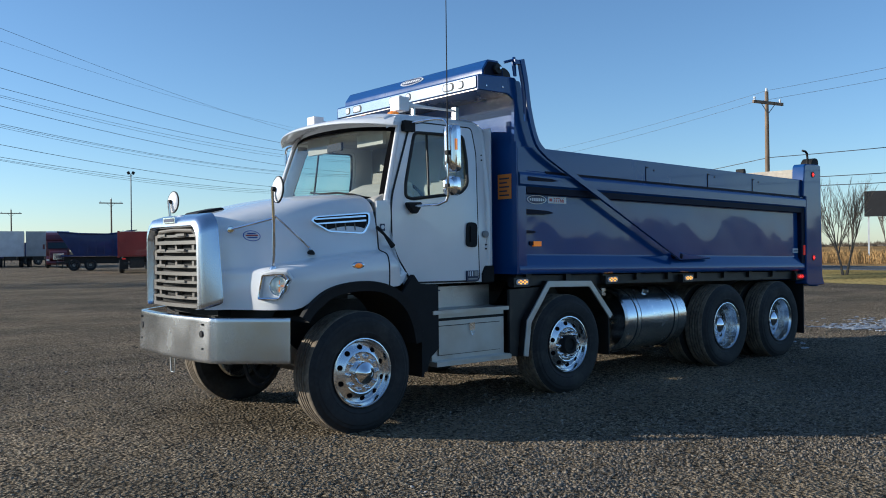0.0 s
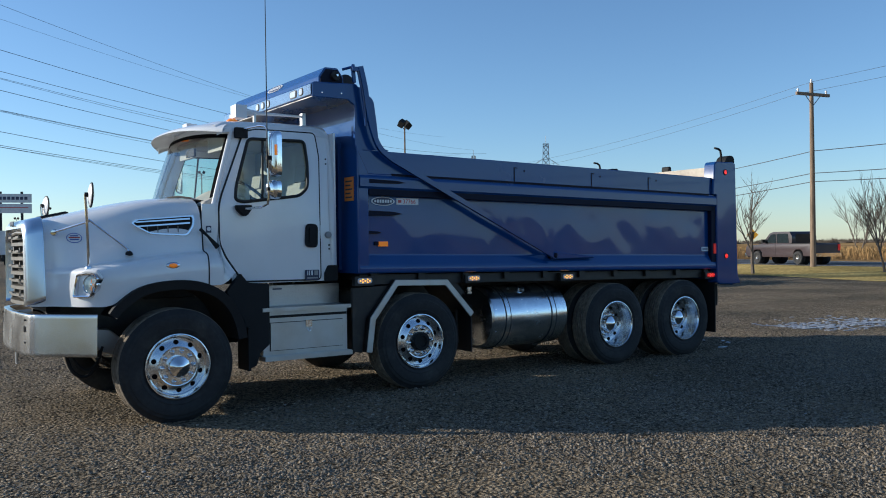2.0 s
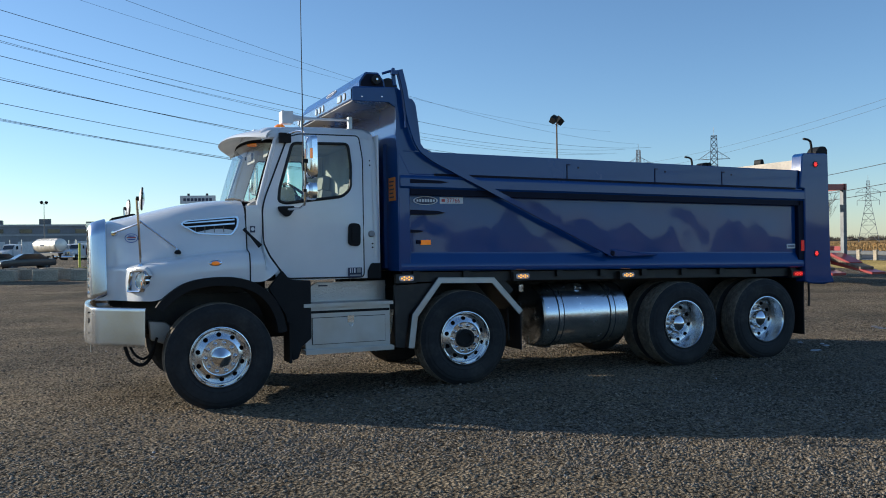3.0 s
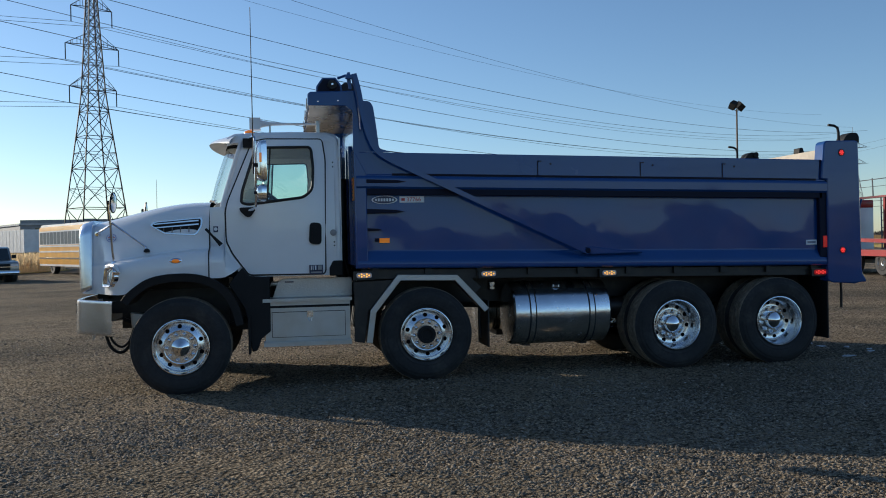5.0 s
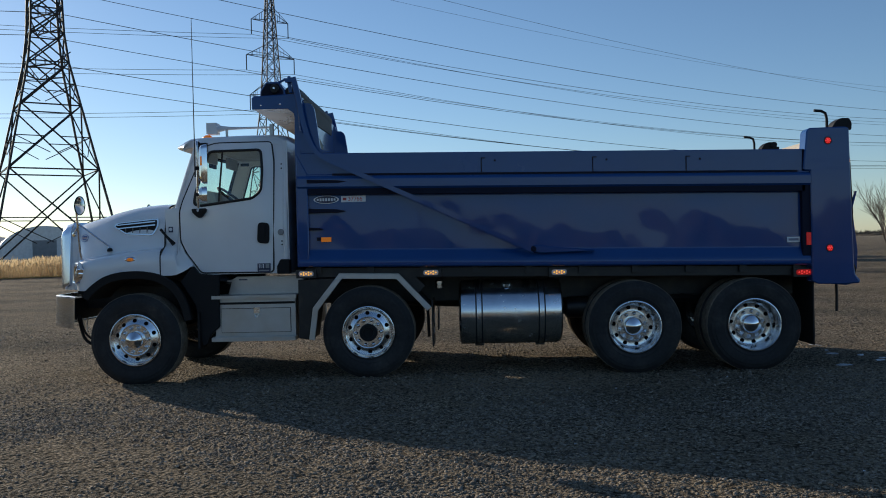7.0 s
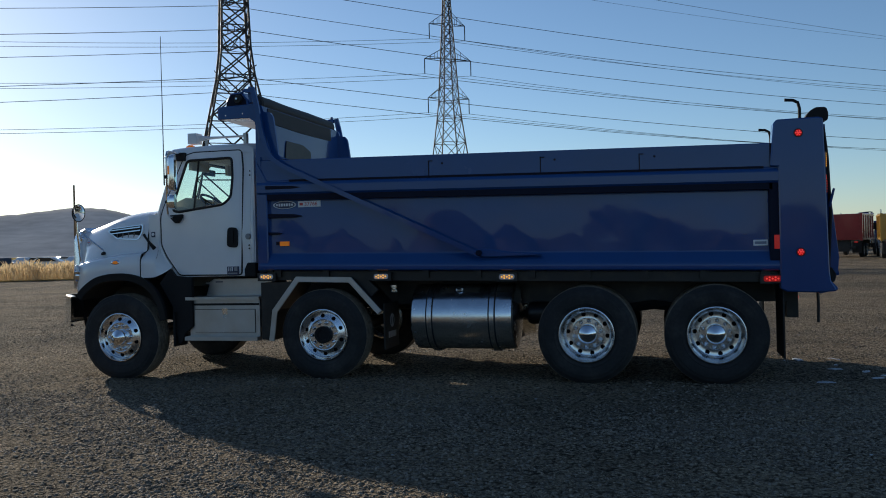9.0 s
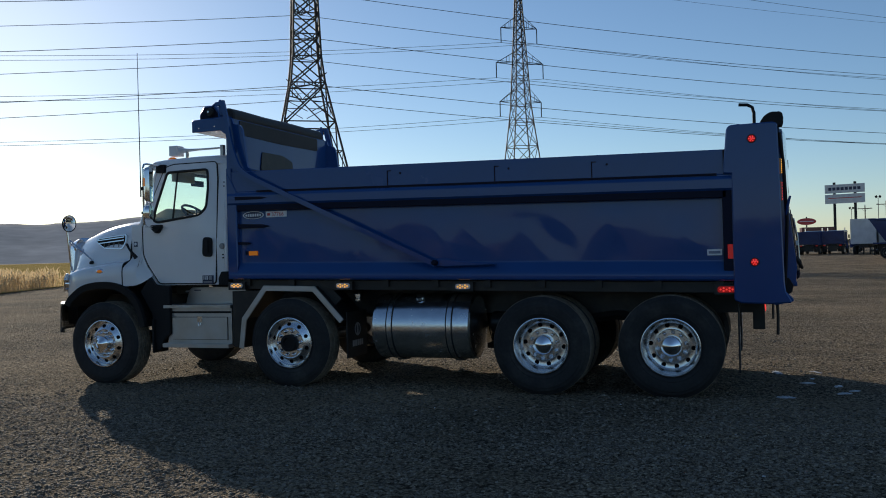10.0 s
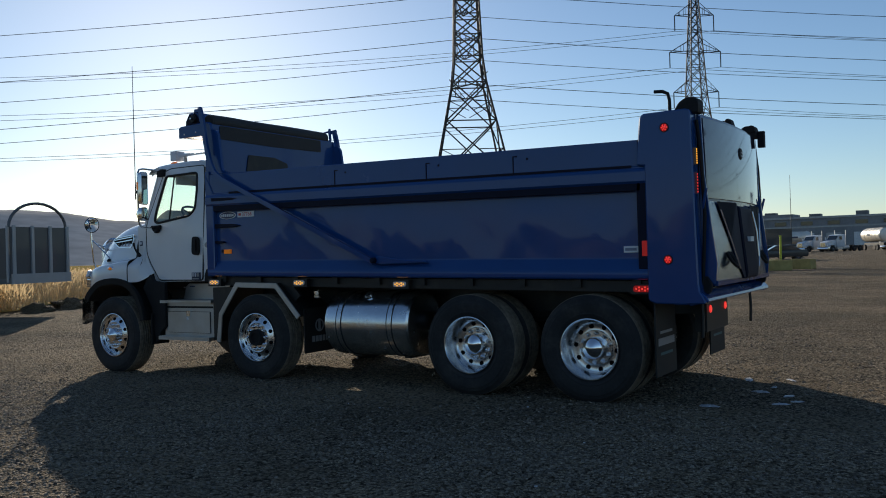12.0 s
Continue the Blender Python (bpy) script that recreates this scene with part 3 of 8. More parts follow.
# bumper
def bumper_bm():
    half = [(-0.700, 0.000), (-0.760, 0.064), (-1.085, 0.400), (-1.136, 0.465), (-1.172, 0.55), (-1.204, 0.85), (-1.217, YC)]
    plan = half + [(x, 2 * YC - y) for x, y in half[-2::-1]]
    plan = catmull(plan, 3)
    prof = [(0.055, 0.612), (0.010, 0.614), (0.002, 0.618), (0.0, 0.626), (0.0005, 0.645), (0.005, 0.80), (0.010, 0.950), (0.0105, 0.968), (0.013, 0.979), (0.021, 0.985), (0.065, 0.986)]
    G = []
    for off, z in prof:
        row = []
        for i, p in enumerate(plan):
            a, c = plan[max(i - 1, 0)], plan[min(i + 1, len(plan) - 1)]
            t = (c - a) / np.linalg.norm(c - a)
            nrm = np.array((t[1], -t[0]))
            row.append((p[0] + nrm[0] * off, p[1] + nrm[1] * off, z))
        G.append(row)
    bm = bm_new()
    add_sheet(bm, G)
    return bm


bumper = part("front_bumper", bumper_bm(), STEEL_BRIGHT, truck, "scuffed bright stainless wrap-around front bumper", smooth=32)
for by, bz, br in ((0.62, 0.85, 0.028), (1.92, 0.85, 0.028), (0.60, 0.93, 0.008), (0.60, 0.73, 0.008), (1.94, 0.93, 0.008), (1.94, 0.73, 0.008)):
    part("bumper_hole", lathe([(0, -0.004), (br * 0.9, -0.004), (br, -0.002), (br * 1.05, 0.01)], (-1.180, by, bz), (1, 0.06 if by < YC else -0.06, 0), 16), BLACK, bumper)
part("bumper_beam", block(-1.08, -0.92, 0.55, 1.99, 0.68, 0.94, 0.01), FRAME_BLACK, truck)

# hood and fenders, one tilting shell
HOOD = [
    # x, top, half width at the shoulder, side half width, junction half width, junction z, outer half width, bottom z
    (-1.120, 1.780, 0.480, 0.560, 0.580, 1.33, 0.600, 1.045),
    (-1.060, 1.824, 0.500, 0.585, 0.610, 1.35, 0.640, 1.042),
    (-0.945, 1.856, 0.545, 0.625, 0.655, 1.36, 0.700, 1.042),
    (-0.840, 1.880, 0.610, 0.725, 0.800, 1.38, 0.880, 1.042),
    (-0.720, 1.908, 0.660, 0.790, 0.930, 1.40, 1.100, 1.045),
    (-0.550, 1.950, 0.725, 0.860, 1.000, 1.43, 1.205, 1.060),
    (-0.350, 1.998, 0.790, 0.930, 1.050, 1.46, 1.262, 1.200),
    (-0.100, 2.042, 0.850, 0.985, 1.080, 1.49, 1.280, 1.258),
    (0.120, 2.060, 0.890, 1.025, 1.095, 1.51, 1.278, 1.258),
    (0.300, 2.062, 0.920, 1.050, 1.100, 1.52, 1.262, 1.205),
]
ROW2 = [(0.300, 2.030, 0.920, 1.050, 1.075, 1.56, 1.258, 1.205), (0.450, 1.96, 0.95, 1.060, 1.072, 1.58, 1.205, 1.205), (0.560, 1.93, 0.98, 1.064, 1.070, 1.50, 1.140, 1.262), (0.640, 1.90, 1.0, 1.064, 1.068, 1.44, 1.085, 1.322)]


def hood_section(x, zt, wu, ws, wj, zj, wf, zb):
    h = [(0, zt), (wu * 0.5, zt - 0.006), (wu * 0.85, zt - 0.030), (wu + 0.02, zt - 0.085), ((wu + ws) / 2 + 0.045, zt - 0.19), (ws + (wj - ws) * 0.55, (zt - 0.19 + zj) / 2), (wj - 0.005, zj + 0.035), (wj + 0.02, zj + 0.004), (wj + (wf - wj) * 0.72, zj - 0.025), (wf - 0.012, zj - 0.075), (wf, zj - 0.15), (wf, (zj - 0.15 + zb) / 2), (wf - 0.004, zb)]
    return [(x, YC - y, z) for y, z in h]


def hood_bm(rows):
    P = np.array([hood_section(*r) for r in rows])
    P = np.stack([catmull(P[:, j], 4) for j in range(P.shape[1])], 1)
    P = np.stack([catmull(P[i], 3) for i in range(P.shape[0])], 0)
    full = np.concatenate((P[:, ::-1], np.stack((P[:, 1:, 0], 2 * YC - P[:, 1:, 1], P[:, 1:, 2]), -1)), 1)
    bm = bm_new()
    add_sheet(bm, full)
    return bm


def hood_side():
    P = np.array([hood_section(*r) for r in HOOD])
    P = np.stack([catmull(P[:, j], 4) for j in range(P.shape[1])], 1)
    return np.stack([catmull(P[i], 3) for i in range(P.shape[0])], 0)


SIDE = hood_side()


def hood_y(x, z):
    """The hood's near side at a given length and height."""
    xs = SIDE[:, 0, 0]
    i = int(np.clip(np.searchsorted(xs, x) - 1, 0, len(xs) - 2))
    f = (x - xs[i]) / (xs[i + 1] - xs[i])
    a, c = (float(np.interp(-z, -SIDE[k][:, 2], SIDE[k][:, 1])) for k in (i, i + 1))
    return a + (c - a) * f


hood = part("hood", hood_bm(HOOD), WHITE, truck, "white tilting hood with flared fenders", smooth=60)


def cowl_bm():
    """White panel between the hood and the door, ending in a point along the door's lower edge."""
    rows = []
    for x, top, bottom, ybot, zj in ((0.309, 1.972, 1.205, 0.010, 1.55), (0.36, 1.975, 1.203, 0.028, 1.55), (0.42, 1.98, 1.203, 0.052, 1.54), (0.464, 1.985, 1.21, 0.072, 1.53), (0.470, 1.60, 1.212, 0.075, 1.53), (0.528, 1.462, 1.240, 0.108, 1.51), (0.58, 1.385, 1.275, 0.143, 1.49), (0.625, 1.326, 1.312, 0.176, 1.47)):
        row = []
        for k in range(25):
            z = top + (bottom - top) * k / 24
            f = min(1.0, max(0.0, (zj + 0.03 - z) / 0.17)) if x < 0.5 else k / 24
            f = f * f * (3 - 2 * f)
            row.append((x, 0.203 + max(0.0, z - 1.95) * 0.125 + (ybot - 0.203) * f, z))
        rows.append(row)
    bm = bm_new()
    add_sheet(bm, rows)
    thicken(bm, 0.012)
    return bm


pair("fender_extension", cowl_bm, WHITE, truck, smooth=60)


def seam_bm():
    r = list(HOOD[-1])
    P = catmull(np.array(hood_section(*r)[4:]), 3)
    bm = bm_new()
    add_tube(bm, [tuple(p + np.array((0.004, -0.001, 0))) for p in P], 0.007, 6)
    return bm


pair("hood_seam", seam_bm, RUBBER, truck)
part("cowl_cover", block(0.27, 0.50, 0.33, 2.21, 1.86, 1.962, 0.03), BLACK, truck)

# wheel arches
ARCH = [(-0.60, 0.99), (-0.555, 1.05), (-0.47, 1.125), (-0.35, 1.202), (-0.22, 1.243), (-0.06, 1.262), (0.12, 1.258), (0.28, 1.222), (0.42, 1.15), (0.54, 1.03), (0.62, 0.87), (0.66, 0.70)]


def arch_bm():
    pts = catmull(ARCH, 3)
    inner = []
    for i, p in enumerate(pts):
        a, c = pts[max(i - 1, 0)], pts[min(i + 1, len(pts) - 1)]
        t = (c - a) / np.linalg.norm(c - a)
        w = 0.085
        inner.append((p[0] + t[1] * w, p[1] - t[0] * w))
    bm = bm_new()
    rows = []
    for (x, z), (ix, iz) in zip(pts, inner):
        rows.append([(x, 0.02, z + 0.004), (x, -0.022, z), (x * 0.97 + ix * 0.03, -0.030, z * 0.97 + iz * 0.03), (ix, -0.020, iz), (ix, 0.0, iz), (ix, 0.62, iz)])
    add_sheet(bm, rows)
    return bm


pair("wheel_arch", arch_bm, BLACK, truck, "black rubber wheel-arch flare")
pair("splash_guard", lambda: prism([(0.50, 1.13), (0.57, 1.215), (0.648, 1.305), (0.72, 1.215), (0.94, 1.195), (0.94, 0.60), (0.84, 0.52), (0.80, 0.40), (0.74, 0.38), (0.71, 0.60), (0.67, 0.85)], 0.10, 0.16, 0.008), BLACK, truck)
pair("flap", lambda: block(0.70, 0.725, 0.06, 0.34, 0.36, 0.78, 0.006), BLACK, truck)

# grille and its bright surround
grille = part("grille", prism([(-1.07, 1.07), (-1.04, 1.07), (-1.04, 1.76), (-1.07, 1.76)], 0.735, 1.805), BLACK, truck, "dark grille with five stacked grey bars")
for i, (z0, z1, hw) in enumerate(((1.595, 1.680, 0.470), (1.460, 1.547, 0.482), (1.325, 1.413, 0.492), (1.190, 1.279, 0.502), (1.052, 1.145, 0.512))):
    bm = bm_new()
    for k in range(8):
        y0, y1 = -hw + 2 * hw * k / 8, -hw + 2 * hw * (k + 1) / 8
        for a, c in ((z1 - 0.022, z1), (z0, z0 + 0.032)):
            xa, xc = (-1.158 - 0.008 * i * 0.5 + 0.05 * (y / 0.5) ** 2 for y in (y0, y1))
            vs = [bm.verts.new((x, YC + y, z)) for x, y in ((xa, y0), (xc, y1), (xc + 0.07, y1), (xa + 0.07, y0)) for z in (a, c)]
            for q in ((0, 2, 3, 1), (2, 4, 5, 3), (4, 6, 7, 5), (6, 0, 1, 7), (1, 3, 5, 7), (0, 6, 4, 2)):
                bm.faces.new([vs[n] for n in q])
    bmesh.ops.remove_doubles(bm, verts=bm.verts, dist=0.0004)
    for sgn in (-1, 1):
        add_box(bm, -1.118, -1.05, YC + sgn * hw - (0.05 if sgn > 0 else 0), YC + sgn * hw + (0.05 if sgn < 0 else 0), z0 + 0.002, z1 - 0.002)
    part("grille_bar", bm, GRILLE, grille)
    part("bar_cap", block(-1.168, -1.15, YC - 0.30, YC - 0.12, z1 - 0.012, z1 + 0.008, 0.004), GRILLE, grille)
    part("bar_cap", block(-1.168, -1.15, YC + 0.12, YC + 0.30, z1 - 0.012, z1 + 0.008, 0.004), GRILLE, grille)
    if i < 4:
        for yy in (-0.36, 0.0, 0.36):
            part("grille_post", block(-1.115, -1.07, YC + yy - 0.022, YC + yy + 0.022, z0 - 0.052, z0 + 0.002, 0.003), GRILLE, grille)
part("grille_arch", tube([(-1.10, YC - 0.40, 1.682), (-1.115, YC - 0.36, 1.712), (-1.13, YC, 1.722), (-1.115, YC + 0.36, 1.712), (-1.10, YC + 0.40, 1.682)], 0.017, 8), GRILLE, grille)


def surround_bm():
    """Bright frame round the grille: a broad brow, narrow front edges and flat cheeks folded back along the hood."""
    def loop(hw, top, bottom, x, r, low=1.02, sweep=0.03):
        pts = rounded([(YC - hw * low, bottom), (YC - hw, top - 0.09), (YC - hw * 0.86, top), (YC + hw * 0.86, top), (YC + hw, top - 0.09), (YC + hw * low, bottom)], r, 4)
        return [(x + sweep * abs(y - YC), y, z) for y, z in pts]

    rows = [loop(0.520, 1.738, 1.05, -1.10, 0.03), loop(0.528, 1.745, 1.05, -1.168, 0.03), loop(0.540, 1.757, 1.048, -1.180, 0.04), loop(0.575, 1.79, 1.047, -1.176, 0.05),
            loop(0.598, 1.825, 1.046, -1.150, 0.06, 1.06), loop(0.608, 1.842, 1.058, -1.100, 0.06, 1.10), loop(0.622, 1.855, 1.075, -1.055, 0.06, 1.13), loop(0.630, 1.862, 1.09, -1.028, 0.06, 1.14), loop(0.620, 1.852, 1.095, -1.020, 0.06, 1.135), loop(0.54, 1.79, 1.14, -1.005, 0.06, 1.10)]
    bm = bm_new()
    V = [[bm.verts.new(p) for p in row] for row in rows]
    k = len(V[0])
    for a, c in zip(V, V[1:]):
        for j in range(k):
            if a[j].co.z < 1.16 and a[(j + 1) % k].co.z < 1.16 and abs(a[j].co.y - a[(j + 1) % k].co.y) > 0.6:
                continue
            bm.faces.new((a[j], a[(j + 1) % k], c[(j + 1) % k], c[j]))
    return bm


part("grille_surround", surround_bm(), SATIN, truck, "bright chrome grille surround", smooth=40)
part("badge", block(-1.178, -1.14, YC - 0.13, YC + 0.13, 1.785, 1.832, 0.012), CHROME, truck, "chrome nameplate with a blank dark field")
part("badge_field", block(-1.181, -1.176, YC - 0.11, YC + 0.11, 1.794, 1.823, 0.001), STICKER_INK, truck)
part("hood_scoop", prism([(-0.96, 1.84), (-0.93, 1.885), (-0.70, 1.935), (-0.66, 1.90)], 1.20, 1.50, 0.012), BLACK, truck)


# headlights
def headlight(far):
    flip = mirror_bm if far else (lambda b: b)
    n = Vector((-0.84, -0.54, 0.1)).normalized()
    up = Vector((0, 0, 1))
    side = n.cross(up).normalized()
    up = side.cross(n).normalized()
    c = Vector((-0.735, 0.185, 1.235))
    M = Matrix((side, up, n)).transposed().to_4x4()
    M.translation = c

    def ring(pts, d):
        return [M @ Vector((x, y, d)) for x, y in pts]

    out = rounded([(0.112, 0.100), (-0.095, 0.115), (-0.140, 0.062), (-0.058, -0.105), (0.145, -0.108)], 0.018, 3)
    bm = bm_new()
    rows = [ring(out, -0.14), ring(out, 0.016), ring([(x * 0.96, y * 0.95) for x, y in out], 0.026), ring([(x * 0.87, y * 0.84) for x, y in out], 0.020), ring([(x * 0.84, y * 0.80) for x, y in out], 0.004), ring([(x * 0.62, y * 0.62) for x, y in out], -0.085)]
    V = [[bm.verts.new(p) for p in r] for r in rows]
    k = len(V[0])
    for a, b in zip(V, V[1:]):
        for j in range(k):
            bm.faces.new((a[j], a[(j + 1) % k], b[(j + 1) % k], b[j]))
    bm.faces.new(V[-1])
    lamp = part("headlight", flip(bm), CHROME, truck, "clear headlight in a bright angular bezel")
    o = M @ Vector((-0.040, 0.008, -0.020))
    part("lens_ring", flip(lathe([(0.070, 0.0), (0.075, 0.028), (0.079, 0.032), (0.083, 0.024), (0.083, -0.02)], o, n, 28)), CHROME, lamp)
    part("reflector", flip(lathe([(0.0, -0.03), (0.02, -0.028), (0.045, -0.012), (0.072, 0.018)], o, n, 28)), LAMP_BOWL, lamp)
    part("bulb", flip(lathe([(0.0, 0.018), (0.012, 0.016), (0.016, 0.004), (0.016, -0.03)], o, n, 16)), CHROME, lamp)
    for q in range(6):
        a = math.pi * q / 6
        part("facet", flip(tube([o + n * 0.012 + 0.05 * (side * math.cos(a) + up * math.sin(a)), o + n * 0.012 - 0.05 * (side * math.cos(a) + up * math.sin(a))], 0.004, 5)), CLEAR_LENS if q % 3 else AMBER, lamp)
    ln = part("lens", flip(lathe([(0, 0.050), (0.030, 0.046), (0.058, 0.038), (0.075, 0.026)], o, n, 28)), GLASS, lamp)
    ln.visible_shadow = False
    part("brow", flip(tube([M @ Vector((0.125, 0.108, -0.01)), M @ Vector((0.0, 0.125, 0.012)), M @ Vector((-0.11, 0.122, 0.0)), M @ Vector((-0.155, 0.062, -0.02))], [0.012, 0.022, 0.022, 0.012], 8)), WHITE, lamp)


headlight(False)
headlight(True)

# hood side vents
def vent(far):
    flip = mirror_bm if far else (lambda b: b)

    def y_of(x, z):
        return 0.238 - (x + 0.05) * 0.155 + (1.74 - z) * -0.115 + 0.0

    out = rounded([(-0.335, 1.79), (-0.29, 1.825), (0.235, 1.868), (0.228, 1.77), (0.165, 1.672), (-0.17, 1.690)], 0.035, 4)
    cx, cz = -0.03, 1.765
    inn = [(cx + (x - cx) * 0.93, cz + (z - cz) * 0.87) for x, z in out]
    frame_part = part("side_vent", flip(plate_with_hole(out, inn, lambda x, z: y_of(x, z) - 0.012, 0.03)), CHROME, truck, "chrome-framed hood side vent")
    part("vent_mesh", flip(plate_with_hole(inn, None, lambda x, z: y_of(x, z) + 0.008, 0.01)), BLACK, frame_part)
    for z0, k in ((1.805, 0.0), (1.765, 0.0)):
        pts = [(-0.29, z0 - 0.012), (0.19, z0 + 0.020), (0.19, z0 + 0.036), (-0.29, z0)]
        part("vent_bar", flip(plate_with_hole(pts, None, lambda x, z: y_of(x, z) - 0.014, 0.02)), CHROME, frame_part)
    for x0 in (-0.19, -0.10, -0.01, 0.08):
        pts = [(x0, 1.705), (x0 + 0.008, 1.705), (x0 + 0.008, 1.765), (x0, 1.765)]
        part("vent_fin", flip(plate_with_hole(pts, None, lambda x, z: y_of(x, z) - 0.002, 0.012)), GRILLE, frame_part)


vent(False)
vent(True)


# fender mirrors, markers, latches
def squash(bm, z, k):
    for v in bm.verts:
        v.co.z = z + (v.co.z - z) * k
    return bm


def fender_mirror(far):
    flip = mirror_bm if far else (lambda b: b)
    post = part("fender_mirror", flip(tube([(-0.705, 0.255, 1.395), (-0.712, 0.225, 1.50), (-0.725, 0.205, 1.80), (-0.735, 0.198, 1.985), (-0.738, 0.196, 2.04)], 0.0125, 10)), CHROME, truck, "round chrome fender mirror on a braced post")
    part("brace", flip(tube([(-0.712, 0.205, 1.80), (-0.93, 0.545, 1.715)], 0.011, 8)), CHROME, post)
    part("brace", flip(tube([(-0.712, 0.207, 1.82), (-0.375, 0.235, 1.555), (-0.365, 0.225, 1.525)], 0.010, 8)), CHROME, post)
    part("foot", flip(lathe([(0, -0.012), (0.025, -0.01), (0.032, 0.0), (0.034, 0.02)], (-0.935, 0.555, 1.71), (0.5, 0.85, 0), 14)), CHROME, post)
    part("foot", flip(lathe([(0.0, 0.02), (0.014, 0.02), (0.03, 0.004), (0.034, -0.012)], (-0.362, 0.222, 1.515), (0, -0.35, 1), 12)), BLACK, post)
    part("foot", flip(lathe([(0.0, 0.03), (0.022, 0.02), (0.032, 0.0), (0.036, -0.03)], (-0.705, 0.255, 1.385), (0, -0.2, 1), 12)), CHROME, post)
    ax = (1.0, -0.10, -0.05)
    c = (-0.695, 0.190, 2.035)
    part("mirror_back", flip(lathe([(0, -0.022), (0.05, -0.020), (0.090, -0.010), (0.108, 0.002)], c, ax, 36)), STICKER_WHITE, post, "white mirror back")
    part("mirror_rim", flip(lathe([(0.106, -0.004), (0.112, 0.0), (0.113, 0.010), (0.106, 0.014)], c, ax, 36)), RUBBER, post)
    part("clamp", flip(lathe([(0, -0.05), (0.020, -0.05), (0.022, -0.02), (0.026, -0.012)], c, ax, 14)), BLACK, post)
    part("mirror_glass", flip(lathe([(0, 0.032), (0.04, 0.028), (0.08, 0.018), (0.107, 0.008)], c, ax, 36)), material("mirror_glass", (0.85, 0.87, 0.88), 0.02, metal=1.0) if "mirror_glass" not in bpy.data.materials else bpy.data.materials["mirror_glass"], post)
    part("fender_marker", flip(squash(lathe([(0, -0.020), (0.022, -0.018), (0.036, -0.012), (0.042, 0)], (-0.034, -0.002, 1.398), (0, 1, 0), 20), 1.398, 0.55)), AMBER, truck, "amber oval marker lamp, lit")
    part("marker_bezel", flip(squash(lathe([(0.041, -0.012), (0.050, -0.010), (0.066, -0.002), (0.068, 0.01)], (-0.034, -0.002, 1.398), (0, 1, 0), 20), 1.398, 0.48)), CHROME, truck)
    part("hood_latch", flip(tube([(0.27, 0.150, 1.735), (0.335, 0.120, 1.665), (0.43, 0.125, 1.56)], [0.017, 0.012, 0.026], 8)), BLACK, truck, "black rubber hood latch")


fender_mirror(False)
fender_mirror(True)
for zz, xx in ((1.70, 0.37),):
    part("shield_sticker", block(0.345, 0.395, 0.196, 0.203, 1.70, 1.765, 0.0), STICKER_INK, truck)
    part("sticker_seal", lathe([(0, -0.002), (0.019, -0.002), (0.019, 0.002)], (0.37, 0.1945, 1.735), (0, 1, 0), 16), STICKER_WHITE, truck)


def hood_patch(pts, out):
    bm = bm_new()
    bm.faces.new([bm.verts.new((x, hood_y(x, z) - out, z)) for x, z in pts])
    bmesh.ops.solidify(bm, geom=bm.faces[:], thickness=0.002)
    return bm


OX, OZ = -0.775, 1.660
BLUE_DECAL = material("blue_decal", (0.05, 0.12, 0.45), 0.4)
oval = [(math.cos(2 * math.pi * k / 28), math.sin(2 * math.pi * k / 28)) for k in range(28)]
sticker = part("oval_sticker", hood_patch([(OX + 0.060 * a, OZ + 0.046 * b) for a, b in oval], 0.005), BLUE_DECAL, hood, "white oval sticker with a blue border")
part("sticker_face", hood_patch([(OX + 0.054 * a, OZ + 0.040 * b) for a, b in oval], 0.0075), STICKER_WHITE, sticker)
for k, (zz, w) in enumerate(((0.020, 0.030), (0.004, 0.042), (-0.014, 0.034))):
    part("sticker_bar", hood_patch([(OX - w, OZ + zz - 0.005), (OX + w, OZ + zz - 0.005), (OX + w, OZ + zz + 0.005), (OX - w, OZ + zz + 0.005)], 0.010), STICKER_RED if k == 1 else BLUE_DECAL, sticker)


# cab
def side_y(x, z):
    return 0.205 + max(0.0, z - 1.95) * 0.125 + max(0.0, 1.6 - z) * 0.02


WINDOW = rounded([(0.645, 2.02), (0.66, 2.15), (0.815, 2.635), (1.42, 2.645), (1.440, 2.40), (1.425, 2.16), (1.33, 2.075), (0.72, 2.0)], 0.05, 4)
SHELL = rounded([(0.42, 1.96), (0.445, 2.01), (0.645, 2.69), (0.74, 2.765), (1.60, 2.79), (1.70, 2.75), (1.735, 2.62), (1.740, 1.30), (1.70, 1.20), (0.62, 1.20), (0.56, 1.40), (0.46, 1.60)], 0.02, 3)
DOOR = rounded([(0.475, 1.93), (0.480, 1.60), (0.545, 1.46), (0.715, 1.222), (1.555, 1.215), (1.575, 2.50), (1.545, 2.735), (0.90, 2.735), (0.772, 2.70), (0.505, 2.05)], 0.045, 4)
OPENING = [(0.98 + (x - 1.04) * 1.06 + 0.06, 2.33 + (z - 2.33) * 1.06) for x, z in WINDOW]

cab = part("cab", plate_with_hole(SHELL, OPENING, lambda x, z: side_y(x, z) + 0.014, 0.03), WHITE, truck, "white steel day cab")
part("cab_side", mirror_bm(plate_with_hole(SHELL, OPENING, lambda x, z: side_y(x, z) + 0.014, 0.03)), WHITE, cab)


